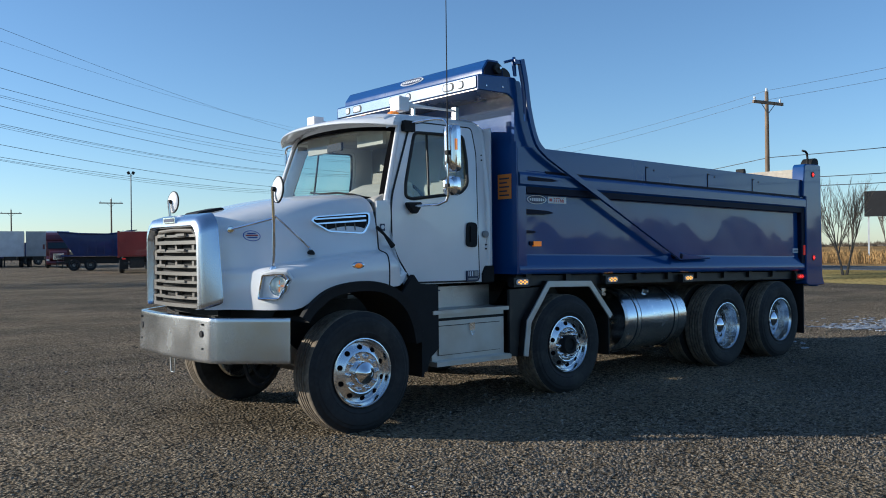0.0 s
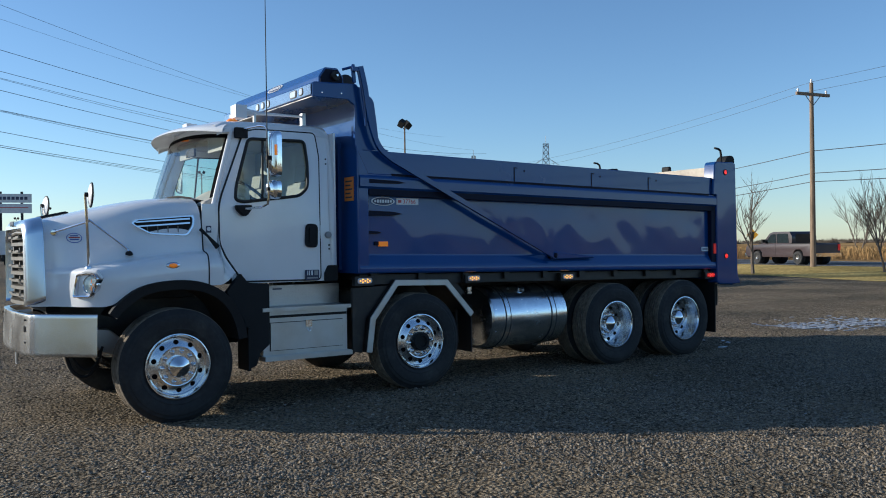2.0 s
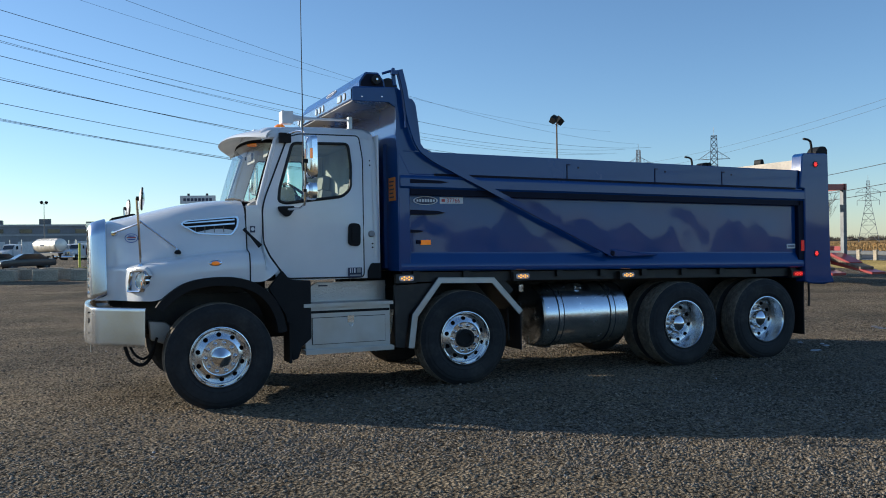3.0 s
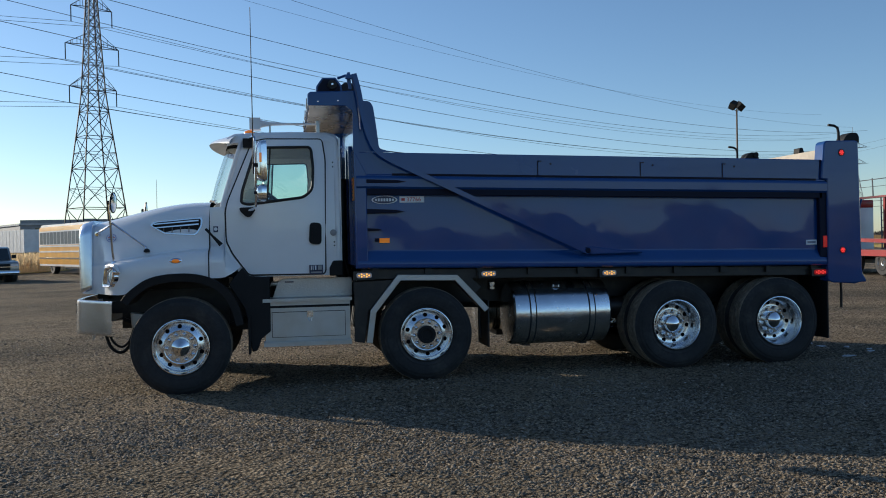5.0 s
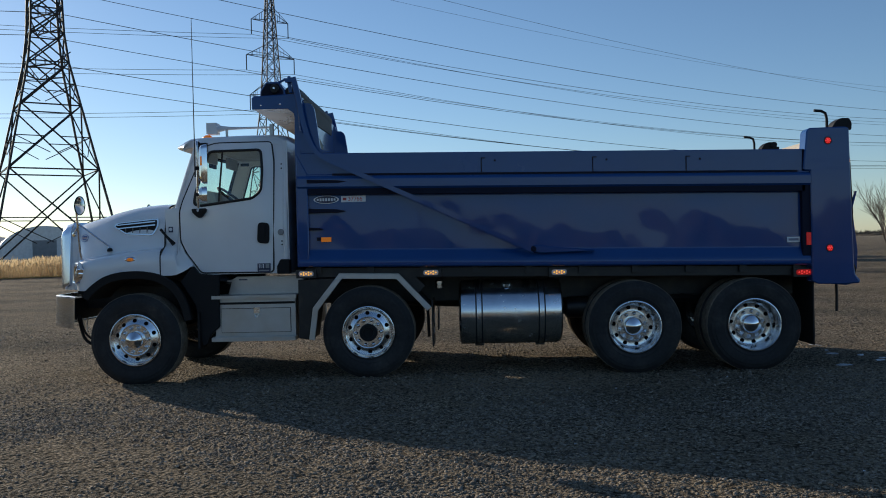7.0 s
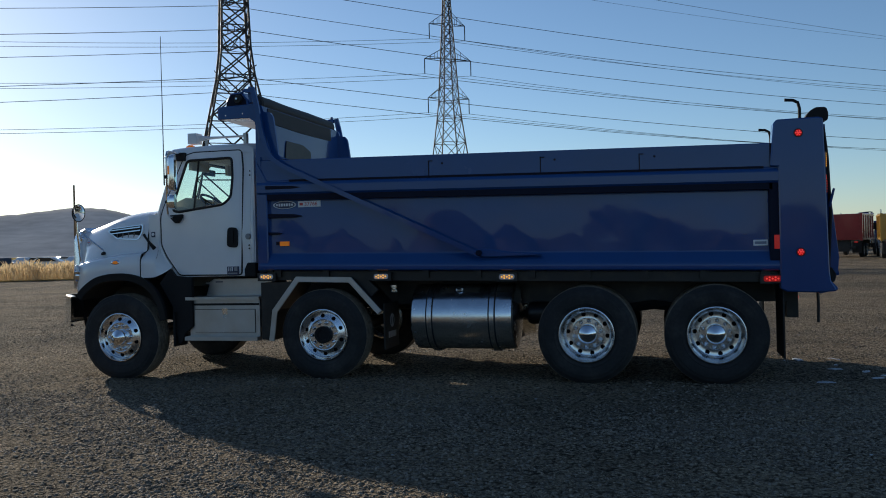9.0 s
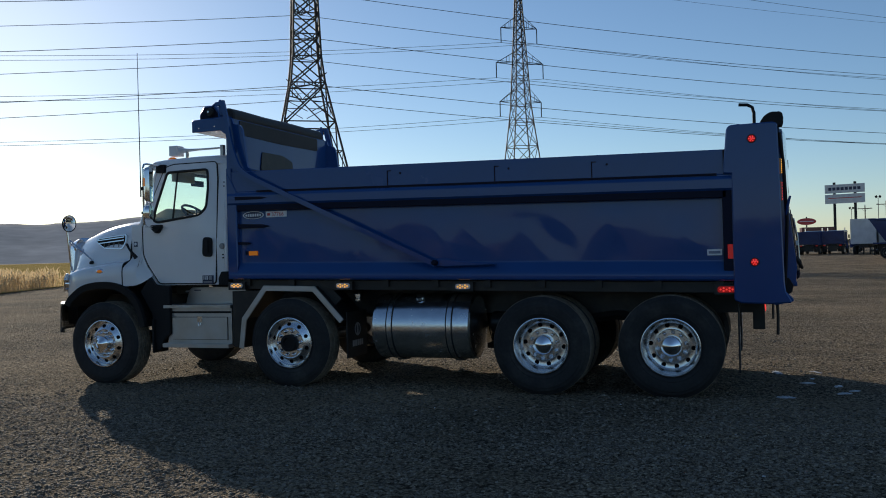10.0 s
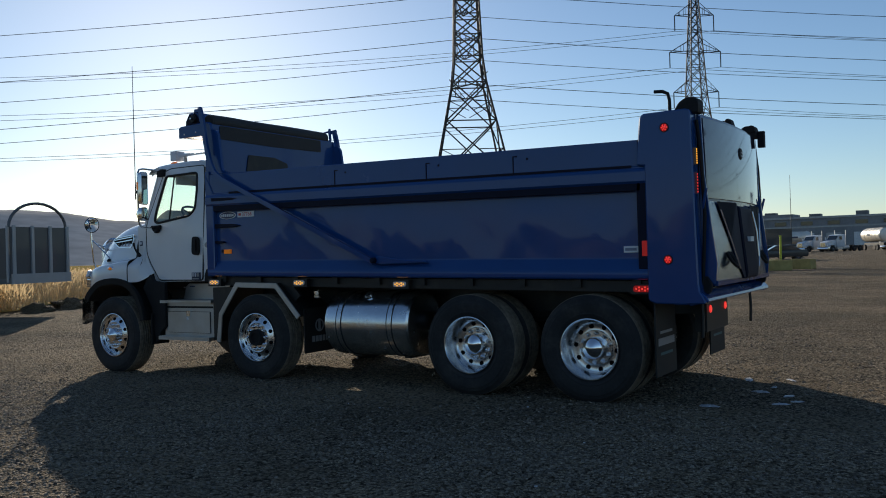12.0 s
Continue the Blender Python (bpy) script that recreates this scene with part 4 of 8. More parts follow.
def door(far):
    flip = mirror_bm if far else (lambda b: b)
    d = part("door", flip(plate_with_hole(DOOR, WINDOW, lambda x, z: side_y(x, z), 0.022)), WHITE, cab, "white cab door, closed")
    seal = bm_new()
    add_tube(seal, [(x, side_y(x, z) + 0.007, z) for x, z in DOOR + DOOR[:1]], 0.0105, 6)
    part("door_seal", flip(seal), RUBBER, d)
    ws = bm_new()
    add_tube(ws, [(x, side_y(x, z) - 0.002, z) for x, z in WINDOW + WINDOW[:1]], 0.016, 8)
    part("window_seal", flip(ws), RUBBER, d)
    g = part("side_window", flip(plate_with_hole(WINDOW, None, lambda x, z: side_y(x, z) + 0.008, 0.004)), GLASS, d, "tinted door window")
    g.visible_shadow = False
    part("vent_divider", flip(tube([(0.93, side_y(0, 2.03) + 0.006, 2.03), (0.97, side_y(0, 2.64) + 0.006, 2.64)], 0.011, 6)), RUBBER, d)
    hz = rounded([(1.375, 1.555), (1.515, 1.540), (1.520, 1.785), (1.39, 1.795)], 0.05, 4)
    part("handle_recess", flip(plate_with_hole(hz, None, lambda x, z: side_y(x, z) - 0.012, 0.02)), BLACK, d, "black recessed door handle")
    part("handle_grip", flip(block(1.42, 1.47, 0.178, 0.193, 1.60, 1.75, 0.008)), BLACK, d)


door(False)
door(True)


def roof_bm():
    rows = []
    for x, dz, iy in ((0.50, -0.050, 0.0), (0.58, -0.012, 0.0), (0.75, 0.0, 0.0), (1.2, 0.012, 0.0), (1.60, 0.008, 0.0), (1.69, -0.012, 0.012), (1.735, -0.06, 0.03), (1.745, -0.14, 0.05)):
        half = [(0.302 + iy, 2.70 + dz), (0.312 + iy, 2.752 + dz), (0.345 + iy, 2.795 + dz), (0.42, 2.818 + dz), (0.72, 2.845 + dz), (YC, 2.856 + dz)]
        half = [tuple(p) for p in catmull(half, 3)]
        rows.append([(x, y, z) for y, z in half] + [(x, 2 * YC - y, z) for y, z in half[-2::-1]])
    bm = bm_new()
    add_sheet(bm, rows)
    return bm


part("cab_roof", roof_bm(), WHITE, cab, smooth=50)
part("cab_back", block(1.725, 1.745, 0.225, 2.315, 1.20, 2.74, 0.006), WHITE, cab)
part("cab_floor", block(0.45, 1.72, 0.26, 2.28, 1.20, 1.26, 0.01), BLACK, cab)


def windshield_point(u, v):
    """u across from -1 to 1, v from the base to the top."""
    k = 1 - abs(u) ** 2.4
    b = Vector((0.440 - 0.205 * k, YC + u * 1.015, 1.955 + 0.070 * k))
    t = Vector((0.665 - 0.215 * k, YC + u * 0.935, 2.675 + 0.045 * k))
    p = b.lerp(t, v)
    p.x -= 0.012 * math.sin(math.pi * v)
    return p


def windshield(u0, u1, v0, v1, n, m, out=0.0):
    bm = bm_new()
    add_sheet(bm, [[windshield_point(u0 + (u1 - u0) * i / n, v0 + (v1 - v0) * j / m) - Vector((out, 0, 0)) for i in range(n + 1)] for j in range(m + 1)])
    return bm


glass = part("windshield", windshield(-0.985, 0.985, 0.02, 0.98, 28, 8), GLASS, cab, "curved one-piece windshield", smooth=60)
glass.visible_shadow = False
for u0, u1, v0, v1, n, m in ((-1.0, -0.94, 0, 1, 3, 8), (0.94, 1.0, 0, 1, 3, 8), (-1, 1, -0.01, 0.06, 28, 1), (-1, 1, 0.945, 1.0, 28, 2)):
    part("windshield_seal", windshield(u0, u1, v0, v1, n, m, 0.006), FRIT, cab, smooth=60)
hb = bm_new()
add_sheet(hb, [[windshield_point(-1 + i / 14, 1.0) + Vector((a * 0.07 - 0.006, 0, a * 0.11)) for i in range(29)] for a in (0, 0.5, 1)])
part("roof_header", hb, WHITE, cab, smooth=60)
pair("door_pillar", lambda: tube([(0.425, 0.236, 1.93), (0.448, 0.240, 2.02), (0.545, 0.274, 2.35), (0.648, 0.317, 2.69), (0.70, 0.33, 2.755)], 0.024, 10), WHITE, cab)
pair("cab_corner_post", lambda: tube([(1.708, 0.246, 1.25), (1.708, 0.243, 1.95), (1.708, 0.325, 2.60), (1.690, 0.345, 2.70), (1.62, 0.37, 2.765)], 0.034, 12), WHITE, cab)


def visor_bm():
    rows = []
    for s, dz in ((0.0, 0.028), (0.12, 0.030), (0.45, 0.032), (0.8, 0.022), (0.97, 0.004), (1.0, -0.012), (0.96, -0.020), (0.5, -0.004), (0.0, -0.012)):
        row = []
        for i in range(33):
            u = -1 + 2 * i / 32
            k = 1 - abs(u) ** 2.6
            back = Vector((0.62 - 0.06 * k, YC + u * 0.955, 2.745 + 0.058 * k))
            front = Vector((0.53 - 0.285 * k, YC + u * 1.035, 2.690 + 0.062 * k))
            p = back.lerp(front, s)
            row.append((p.x, p.y, p.z + dz))
        rows.append(row)
    bm = bm_new()
    add_sheet(bm, rows)
    return bm


part("sun_visor", visor_bm(), WHITE, cab, "white exterior sun visor", smooth=60)
for wy in (0.75, 1.55):
    part("wiper", tube([(0.25, wy, 2.02), (0.265, wy + 0.30, 2.075), (0.29, wy + 0.55, 2.105)], 0.010, 6), BLACK, cab)
part("wiper", tube([(0.40, 0.46, 2.01), (0.33, 0.60, 2.05), (0.275, 0.80, 2.075), (0.245, 1.05, 2.075)], 0.011, 6), BLACK, cab)
part("wiper", tube([(0.38, 0.50, 2.00), (0.31, 0.66, 2.025), (0.265, 0.85, 2.04)], 0.008, 6), BLACK, cab)
part("rear_view_mirror", block(0.55, 0.575, YC - 0.13, YC + 0.13, 2.53, 2.61, 0.02), BLACK, cab)

# inside the cab
part("headliner", block(0.70, 1.70, 0.36, 2.18, 2.70, 2.73, 0.01), CABIN, cab)
part("back_trim", block(1.66, 1.685, 0.36, 2.18, 1.28, 2.70, 0.01), CABIN, cab)
part("dashboard", prism([(0.36, 1.72), (0.34, 1.99), (0.50, 2.075), (0.76, 2.06), (0.86, 1.98), (0.84, 1.70)], 0.27, 2.27, 0.03), CABIN, cab)
part("instrument_hood", prism(rounded([(0.46, 2.04), (0.60, 2.13), (0.74, 2.185), (0.84, 2.17), (0.86, 2.02), (0.60, 2.0)], 0.03, 3), 0.36, 1.02, 0.05), CABIN, cab)
for sy in (0.66, 1.88):
    seat = part("seat", block(1.02, 1.50, sy - 0.25, sy + 0.25, 1.52, 1.68, 0.05), SEAT, cab, "grey cloth air-ride seat")
    bm = block(-0.06, 0.06, -0.24, 0.24, 0.0, 0.62, 0.05)
    bmesh.ops.transform(bm, matrix=pose(1.46, sy, 1.62, 0, 10, 0), verts=bm.verts)
    part("seat_back", bm, SEAT, seat)
    bm = block(-0.045, 0.045, -0.13, 0.13, 0.0, 0.17, 0.04)
    bmesh.ops.transform(bm, matrix=pose(1.575, sy, 2.25, 0, 8, 0), verts=bm.verts)
    part("headrest", bm, SEAT, seat)
    part("seat_base", block(1.10, 1.42, sy - 0.18, sy + 0.18, 1.26, 1.52, 0.03), BLACK, seat)
wheel_axis = Vector((0.62, 0, 0.78)).normalized()
bm = bm_new()
_, su, sw = basis_for(wheel_axis)
add_tube(bm, [Vector((0.98, 0.66, 2.10)) + 0.215 * (su * math.cos(a) + sw * math.sin(a)) for a in (2 * math.pi * k / 32 for k in range(33))], 0.016, 8)
for k in range(4):
    a = math.pi * (0.25 + 0.5 * k)
    add_tube(bm, [Vector((0.965, 0.66, 2.08)), Vector((0.98, 0.66, 2.10)) + 0.21 * (su * math.cos(a) + sw * math.sin(a))], 0.012, 6)
add_tube(bm, [Vector((0.98, 0.66, 2.09)), Vector((0.80, 0.66, 1.90))], 0.03, 8)
part("steering_wheel", bm, BLACK, cab)
for sy in (0.80, 1.74):
    part("inner_visor", block(0.66, 0.70, sy - 0.22, sy + 0.22, 2.55, 2.69, 0.01), CABIN, cab)


# door mirrors
def door_mirror(far):
    flip = mirror_bm if far else (lambda b: b)
    x, y = 0.822, -0.190
    arm = part("door_mirror", flip(tube([(0.74, 0.30, 2.700), (0.75, 0.18, 2.715), (0.79, -0.08, 2.715), (x - 0.01, y + 0.035, 2.70), (x, y, 2.65), (x, y, 2.02), (x - 0.005, y + 0.02, 1.965), (0.785, -0.10, 1.935), (0.70, 0.19, 1.93)], 0.0125, 10)), CHROME, truck, "tall chrome door mirror on a bent tube arm")
    part("mount", flip(block(0.675, 0.795, 0.245, 0.34, 2.635, 2.735, 0.035)), BLACK, arm)
    part("mount", flip(prism([(0.625, 1.965), (0.80, 1.970), (0.795, 1.93), (0.745, 1.862), (0.70, 1.862), (0.64, 1.92)], 0.150, 0.21, 0.012)), BLACK, arm)
    hm = pose(x + 0.06, y + 0.02, 2.445, 0, 0, 20)
    bm = bm_new()
    secs = [(-0.050, 0.032, 0.13), (-0.042, 0.052, 0.180), (-0.022, 0.070, 0.208), (0.014, 0.077, 0.218), (0.038, 0.077, 0.218), (0.040, 0.071, 0.21), (0.034, 0.069, 0.205)]
    V = []
    for s, hw, hh in secs:
        V.append([bm.verts.new(hm @ Vector((s, a, b))) for a, b in rounded([(-hw, -hh), (hw, -hh), (hw, hh), (-hw, hh)], 0.05, 4)])
    k = len(V[0])
    for a, c in zip(V, V[1:]):
        for j in range(k):
            bm.faces.new((a[j], a[(j + 1) % k], c[(j + 1) % k], c[j]))
    bm.faces.new(V[0][::-1])
    part("mirror_head", flip(bm), CHROME, arm)
    gb = bm_new()
    gb.faces.new([gb.verts.new(hm @ Vector((0.036, a, b))) for a, b in rounded([(-0.070, -0.206), (0.070, -0.206), (0.070, 0.206), (-0.070, 0.206)], 0.035, 4)])
    part("mirror_glass", flip(gb), bpy.data.materials["mirror_glass"], arm, flat=True)
    hm2 = pose(x + 0.055, y + 0.02, 2.105, 0, 0, 20)
    bm = bm_new()
    V = []
    for s, hw, hh in ((-0.06, 0.025, 0.03), (-0.05, 0.055, 0.06), (-0.018, 0.076, 0.088), (0.034, 0.080, 0.092), (0.036, 0.074, 0.085)):
        V.append([bm.verts.new(hm2 @ Vector((s, a, b))) for a, b in rounded([(-hw, -hh), (hw, -hh), (hw, hh), (-hw, hh)], 0.06, 4)])
    for a, c in zip(V, V[1:]):
        for j in range(k):
            bm.faces.new((a[j], a[(j + 1) % k], c[(j + 1) % k], c[j]))
    bm.faces.new(V[0][::-1])
    bm.faces.new(V[-1])
    part("convex_mirror", flip(bm), CHROME, arm)
    lens = block(-0.010, 0.010, -0.014, 0.014, -0.05, 0.05, 0.008, hm @ Matrix.Translation((-0.028, -0.062, 0.03)))
    part("mirror_lamp", flip(lens), AMBER, arm, "amber lamp on the mirror head")
    part("clamp", flip(block(x - 0.02, x + 0.02, y - 0.02, y + 0.02, 2.38, 2.42, 0.005)), BLACK, arm)
    part("clamp", flip(block(x - 0.02, x + 0.02, y - 0.02, y + 0.02, 2.09, 2.12, 0.005)), BLACK, arm)
    if not far:
        part("antenna", tube([(x - 0.02, y - 0.022, 2.30), (x - 0.02, y - 0.022, 2.62), (x - 0.022, y - 0.022, 4.06)], [0.009, 0.006, 0.0035], 8), BLACK, truck, "long whip antenna on the mirror arm")


door_mirror(False)
door_mirror(True)

# on the cab roof
for by in (0.50, 2.04):
    hb = block(0.745, 0.865, by - 0.072, by + 0.072, 2.862, 2.992, 0.022)
    horn = part("air_horn", hb, STICKER_WHITE, truck, "white square-mouthed air horn on the cab roof")
    part("horn_tube", lathe([(0.045, 0.0), (0.032, 0.06), (0.020, 0.14), (0.014, 0.30), (0.012, 0.66)], (0.86, by, 2.930), (1, 0, 0), 18), STICKER_WHITE, horn)
    part("horn_bracket", block(1.49, 1.53, by - 0.03, by + 0.03, 2.80, 2.965, 0.01), ALU, horn)
    part("horn_bracket", block(0.96, 0.98, by - 0.02, by + 0.02, 2.81, 2.92, 0.005), ALU, horn)
    part("roof_lamp", squash(lathe([(0, 0.048), (0.03, 0.044), (0.055, 0.025), (0.062, 0.0), (0.062, -0.02)], (0.735, by + 0.01, 2.815), (0, 0, 1), 20), 2.815, 0.9), AMBER, truck, "amber marker lamp on the cab roof")
for by in (0.96, 1.27, 1.58):
    part("roof_lamp", squash(lathe([(0, 0.04), (0.03, 0.036), (0.05, 0.02), (0.055, 0.0), (0.055, -0.02)], (0.72, by, 2.842), (0, 0, 1), 16), 2.842, 0.8), AMBER, truck, "amber marker lamp on the cab roof")

# badge and stickers on the door
for bz, bh in ((1.285, 0.035), (1.235, 0.022)):
    part("door_badge", block(1.375, 1.525, 0.190, 0.2075, bz - bh, bz + bh * 0.9, 0.0), STICKER_INK, truck)
for k, bx in enumerate((1.392, 1.412, 1.436)):
    part("badge_bar", block(bx, bx + (0.008 if k < 2 else 0.016), 0.1875, 0.192, 1.262, 1.31, 0.0), STICKER_WHITE, truck)
part("badge_bar", block(1.47, 1.512, 0.1875, 0.192, 1.262, 1.31, 0.0), GREY_DECAL, truck)
part("badge_bar", block(1.39, 1.51, 0.1875, 0.192, 1.228, 1.242, 0.0), GREY_DECAL, truck)
part("grab_seal", lathe([(0, -0.012), (0.03, -0.010), (0.036, 0.0), (0.036, 0.02)], (1.650, 0.212, 1.675), (0, 1, 0), 18), GREY_DECAL, truck)
for zz in (2.42, 2.47, 1.53, 1.57):
    part("cab_bolt", lathe([(0, -0.006), (0.008, -0.004), (0.009, 0.01)], (1.66, side_y(1.6, zz) + 0.013, zz), (0, 1, 0), 10), BLACK, truck)
part("cab_corner", prism([(1.60, 1.19), (1.75, 1.19), (1.75, 1.36), (1.64, 1.36), (1.60, 1.28)], 0.195, 0.30, 0.01), BLACK, truck)

# step box with its chequer-plate deck
stepbox = part("tool_box", block(0.885, 1.815, 0.145, 0.75, 0.475, 0.918, 0.008), ALU, truck, "aluminium tool box step with a latched lid")
part("lid", block(0.96, 1.755, 0.130, 0.15, 0.530, 0.800, 0.006), ALU, stepbox)
part("lid_seal", block(0.954, 1.761, 0.141, 0.1485, 0.524, 0.806, 0.0), BLACK, stepbox)
part("box_seam", block(0.89, 1.81, 0.140, 0.1485, 0.850, 0.876, 0.002), BLACK, stepbox)
part("top_tread", block(0.86, 1.835, 0.085, 0.42, 0.918, 0.955, 0.008), ALU, stepbox, "ribbed aluminium step tread")
part("low_tread", block(0.865, 1.825, 0.045, 0.30, 0.435, 0.478, 0.008), ALU, stepbox, "ribbed aluminium step tread")
for k in range(6):
    part("tread_rib", block(0.87, 1.82, 0.06 + 0.035 * k, 0.072 + 0.035 * k, 0.478, 0.483, 0.0), ALU, stepbox)
latch = part("latch", block(1.335, 1.405, 0.118, 0.135, 0.745, 0.815, 0.006), POLISHED, stepbox)
part("latch_ring", tube([(1.35, 0.115, 0.735), (1.36, 0.108, 0.70), (1.38, 0.108, 0.70), (1.39, 0.115, 0.735)], 0.004, 6), POLISHED, stepbox)
part("deck_riser", prism([(0.965, 0.95), (1.86, 0.95), (1.86, 1.165), (1.08, 1.165), (1.02, 1.13)], 0.40, 0.43, 0.004), material("chequer_plate", (0.50, 0.47, 0.44), 0.36, metal=0.85, bump=0.5, bump_scale=45, stain=0.15), truck, "chequer-plate aluminium riser")
part("deck_plate", block(0.95, 1.87, 0.42, 0.80, 1.10, 1.12, 0.004), bpy.data.materials["chequer_plate"], truck)
part("box_seam", block(1.10, 1.20, 0.394, 0.402, 1.118, 1.132, 0.0), STICKER_INK, truck)
# far side battery box
part("battery_box", block(0.90, 1.80, 1.80, 2.40, 0.47, 0.92, 0.02), ALU, truck)

# pusher-axle fender
FEND = [(1.985, 0.44), (2.035, 0.80), (2.345, 1.190), (3.025, 1.172), (3.385, 0.785)]


def fender_strip(w, y0, y1, b):
    pts = np.array(FEND)
    inner = []
    for i, p in enumerate(pts):
        a, c = pts[max(i - 1, 0)], pts[min(i + 1, len(pts) - 1)]
        d0, d1 = (p - a), (c - p)
        d0 = d0 / np.linalg.norm(d0) if np.linalg.norm(d0) else d1 / np.linalg.norm(d1)
        d1 = d1 / np.linalg.norm(d1) if np.linalg.norm(d1) else d0
        nrm = np.array((d0[1] + d1[1], -d0[0] - d1[0]))
        nrm = nrm / (1 + d0 @ d1)
        inner.append(tuple(p + nrm * w))
    return prism([tuple(p) for p in pts] + inner[::-1], y0, y1, b)


pusher = pair("pusher_fender", lambda: fender_strip(0.022, 0.045, 0.62, 0.0), FRAME_BLACK, truck, "black angular pusher-axle fender with aluminium edging")
part("fender_edging", fender_strip(0.066, 0.025, 0.045, 0.004), ALU, pusher[0])
pair("fender_side", lambda: prism([(1.86, 0.45), (1.86, 1.12), (2.32, 1.13), (2.02, 0.79), (1.97, 0.43)], 0.10, 0.14, 0.004), FRAME_BLACK, truck)
pair("fender_bracket", lambda: prism([(3.03, 1.14), (3.20, 1.14), (3.32, 1.02), (3.22, 0.92)], 0.12, 0.18, 0.004), FRAME_BLACK, truck)
flap = pair("mud_flap", lambda: block(3.385, 3.40, 0.09, 0.62, 0.33, 0.86, 0.004), RUBBER, truck, "black mud flap with pale worn print")[0]
part("flap_print", lathe([(0.060, 0), (0.078, 0), (0.078, 0.003), (0.060, 0.003)], (3.401, 0.36, 0.65), (1, 0, 0), 24, close=True), GREY_DECAL, flap)
for fy0, fy1 in ((0.22, 0.27), (0.285, 0.335), (0.35, 0.40), (0.415, 0.455), (0.47, 0.50)):
    part("flap_print", block(3.400, 3.403, fy0, fy1, 0.455, 0.525, 0), GREY_DECAL, flap)
part("flap_print", block(3.400, 3.403, 0.64 - 0.30, 0.38, 0.59, 0.71, 0), GREY_DECAL, flap)
part("air_filter", lathe([(0, 0.0), (0.04, 0.0), (0.045, 0.01), (0.045, 0.03), (0.035, 0.035), (0.035, 0.05), (0.045, 0.055), (0.045, 0.085), (0.03, 0.1), (0, 0.1)], (3.47, 0.25, 0.98), (0, 0, 1), 18), POLISHED, truck)
part("stand_rod", tube([(3.33, 0.3, 0.80), (3.34, 0.3, 0.42)], 0.018, 8), FRAME_BLACK, truck)


# fuel tank
def tank(far):
    flip = mirror_bm if far else (lambda b: b)
    t = part("fuel_tank", flip(lathe([(0, 0), (0.20, 0.0), (0.342, 0.012), (0.366, 0.03), (0.373, 0.06), (0.373, 1.14), (0.366, 1.17), (0.342, 1.188), (0.2, 1.20), (0, 1.20)], (3.690, 0.445, 0.685), (1, 0, 0), 56)), POLISHED, truck, "polished aluminium saddle fuel tank")
    for sx in (3.925, 4.64):
        part("strap", flip(lathe([(0.375, -0.030), (0.381, -0.026), (0.381, 0.026), (0.375, 0.030)], (sx, 0.445, 0.685), (1, 0, 0), 56)), POLISHED, t)
        for e in (-0.036, 0.036):
            part("strap_edge", flip(lathe([(0.374, -0.006), (0.3785, -0.004), (0.3785, 0.004), (0.374, 0.006)], (sx + e, 0.445, 0.685), (1, 0, 0), 56)), RUBBER, t)
        part("tank_bracket", flip(block(sx - 0.05, sx + 0.05, 0.44, 0.84, 0.285, 0.35, 0.01)), FRAME_BLACK, t)
    part("filler_cap", flip(lathe([(0, 0.05), (0.035, 0.05), (0.05, 0.042), (0.052, 0.0)], (4.25, 0.26, 0.998), (0, -0.55, 1), 20)), POLISHED, t)
    part("cap_ring", flip(lathe([(0.06, 0.0), (0.065, 0.008), (0.06, 0.016), (0.055, 0.008)], (4.25, 0.265, 0.993), (0, -0.55, 1), 20, close=True)), BLACK, t)


tank(False)
tank(True)
part("exhaust_stack", tube([(1.83, 2.10, 1.0), (1.83, 2.10, 2.55), (1.83, 2.10, 2.85)], 0.06, 16), POLISHED, truck)
for k, hy in enumerate((0.55, 0.62, 0.69)):
    part("cab_hose", tube([(1.76, hy, 1.55), (1.82, hy + 0.02, 1.25), (1.86, hy, 1.10)], 0.018, 8), BLACK, truck)

# dump body
INNER = material("worn_steel", (0.34, 0.30, 0.25), 0.55, metal=0.2, stain=0.3, stain_scale=2, grain=0.1, grain_scale=20)


def side_wall_bm():
    """Pressed side: top board, sloping band, undercut, recessed panel, ledge and bottom rail."""
    prof = [(0.085, 2.560), (0.020, 2.560), (0.012, 2.552), (0.012, 2.540), (0.012, 2.330), (0.012, 2.318), (0.000, 2.308), (0.000, 2.300), (-0.016, 2.286), (-0.024, 2.270), (-0.024, 2.260), (-0.024, 2.188), (-0.024, 2.178), (-0.016, 2.168), (0.056, 2.098), (0.060, 2.085), (0.0598, 2.072), (0.059, 1.96), (0.058, 1.84), (0.057, 1.72), (0.056, 1.60), (0.055, 1.475), (0.0548, 1.462), (0.050, 1.450), (0.004, 1.372), (0.000, 1.360), (-0.006, 1.345), (-0.010, 1.315), (-0.006, 1.285), (0.010, 1.270), (0.085, 1.268)]
    bm = bm_new()
    xs = np.linspace(1.90, 7.64, 60)
    add_sheet(bm, [[(x, y + (0.0022 * math.sin(3.1 * x + 5 * z) + 0.0011 * math.sin(7.3 * x - 6 * z) + 0.0008 * math.sin(12.1 * x + 11 * z)) * (1.48 < z < 2.07), z) for x in xs] for y, z in prof])
    return rake(bm)


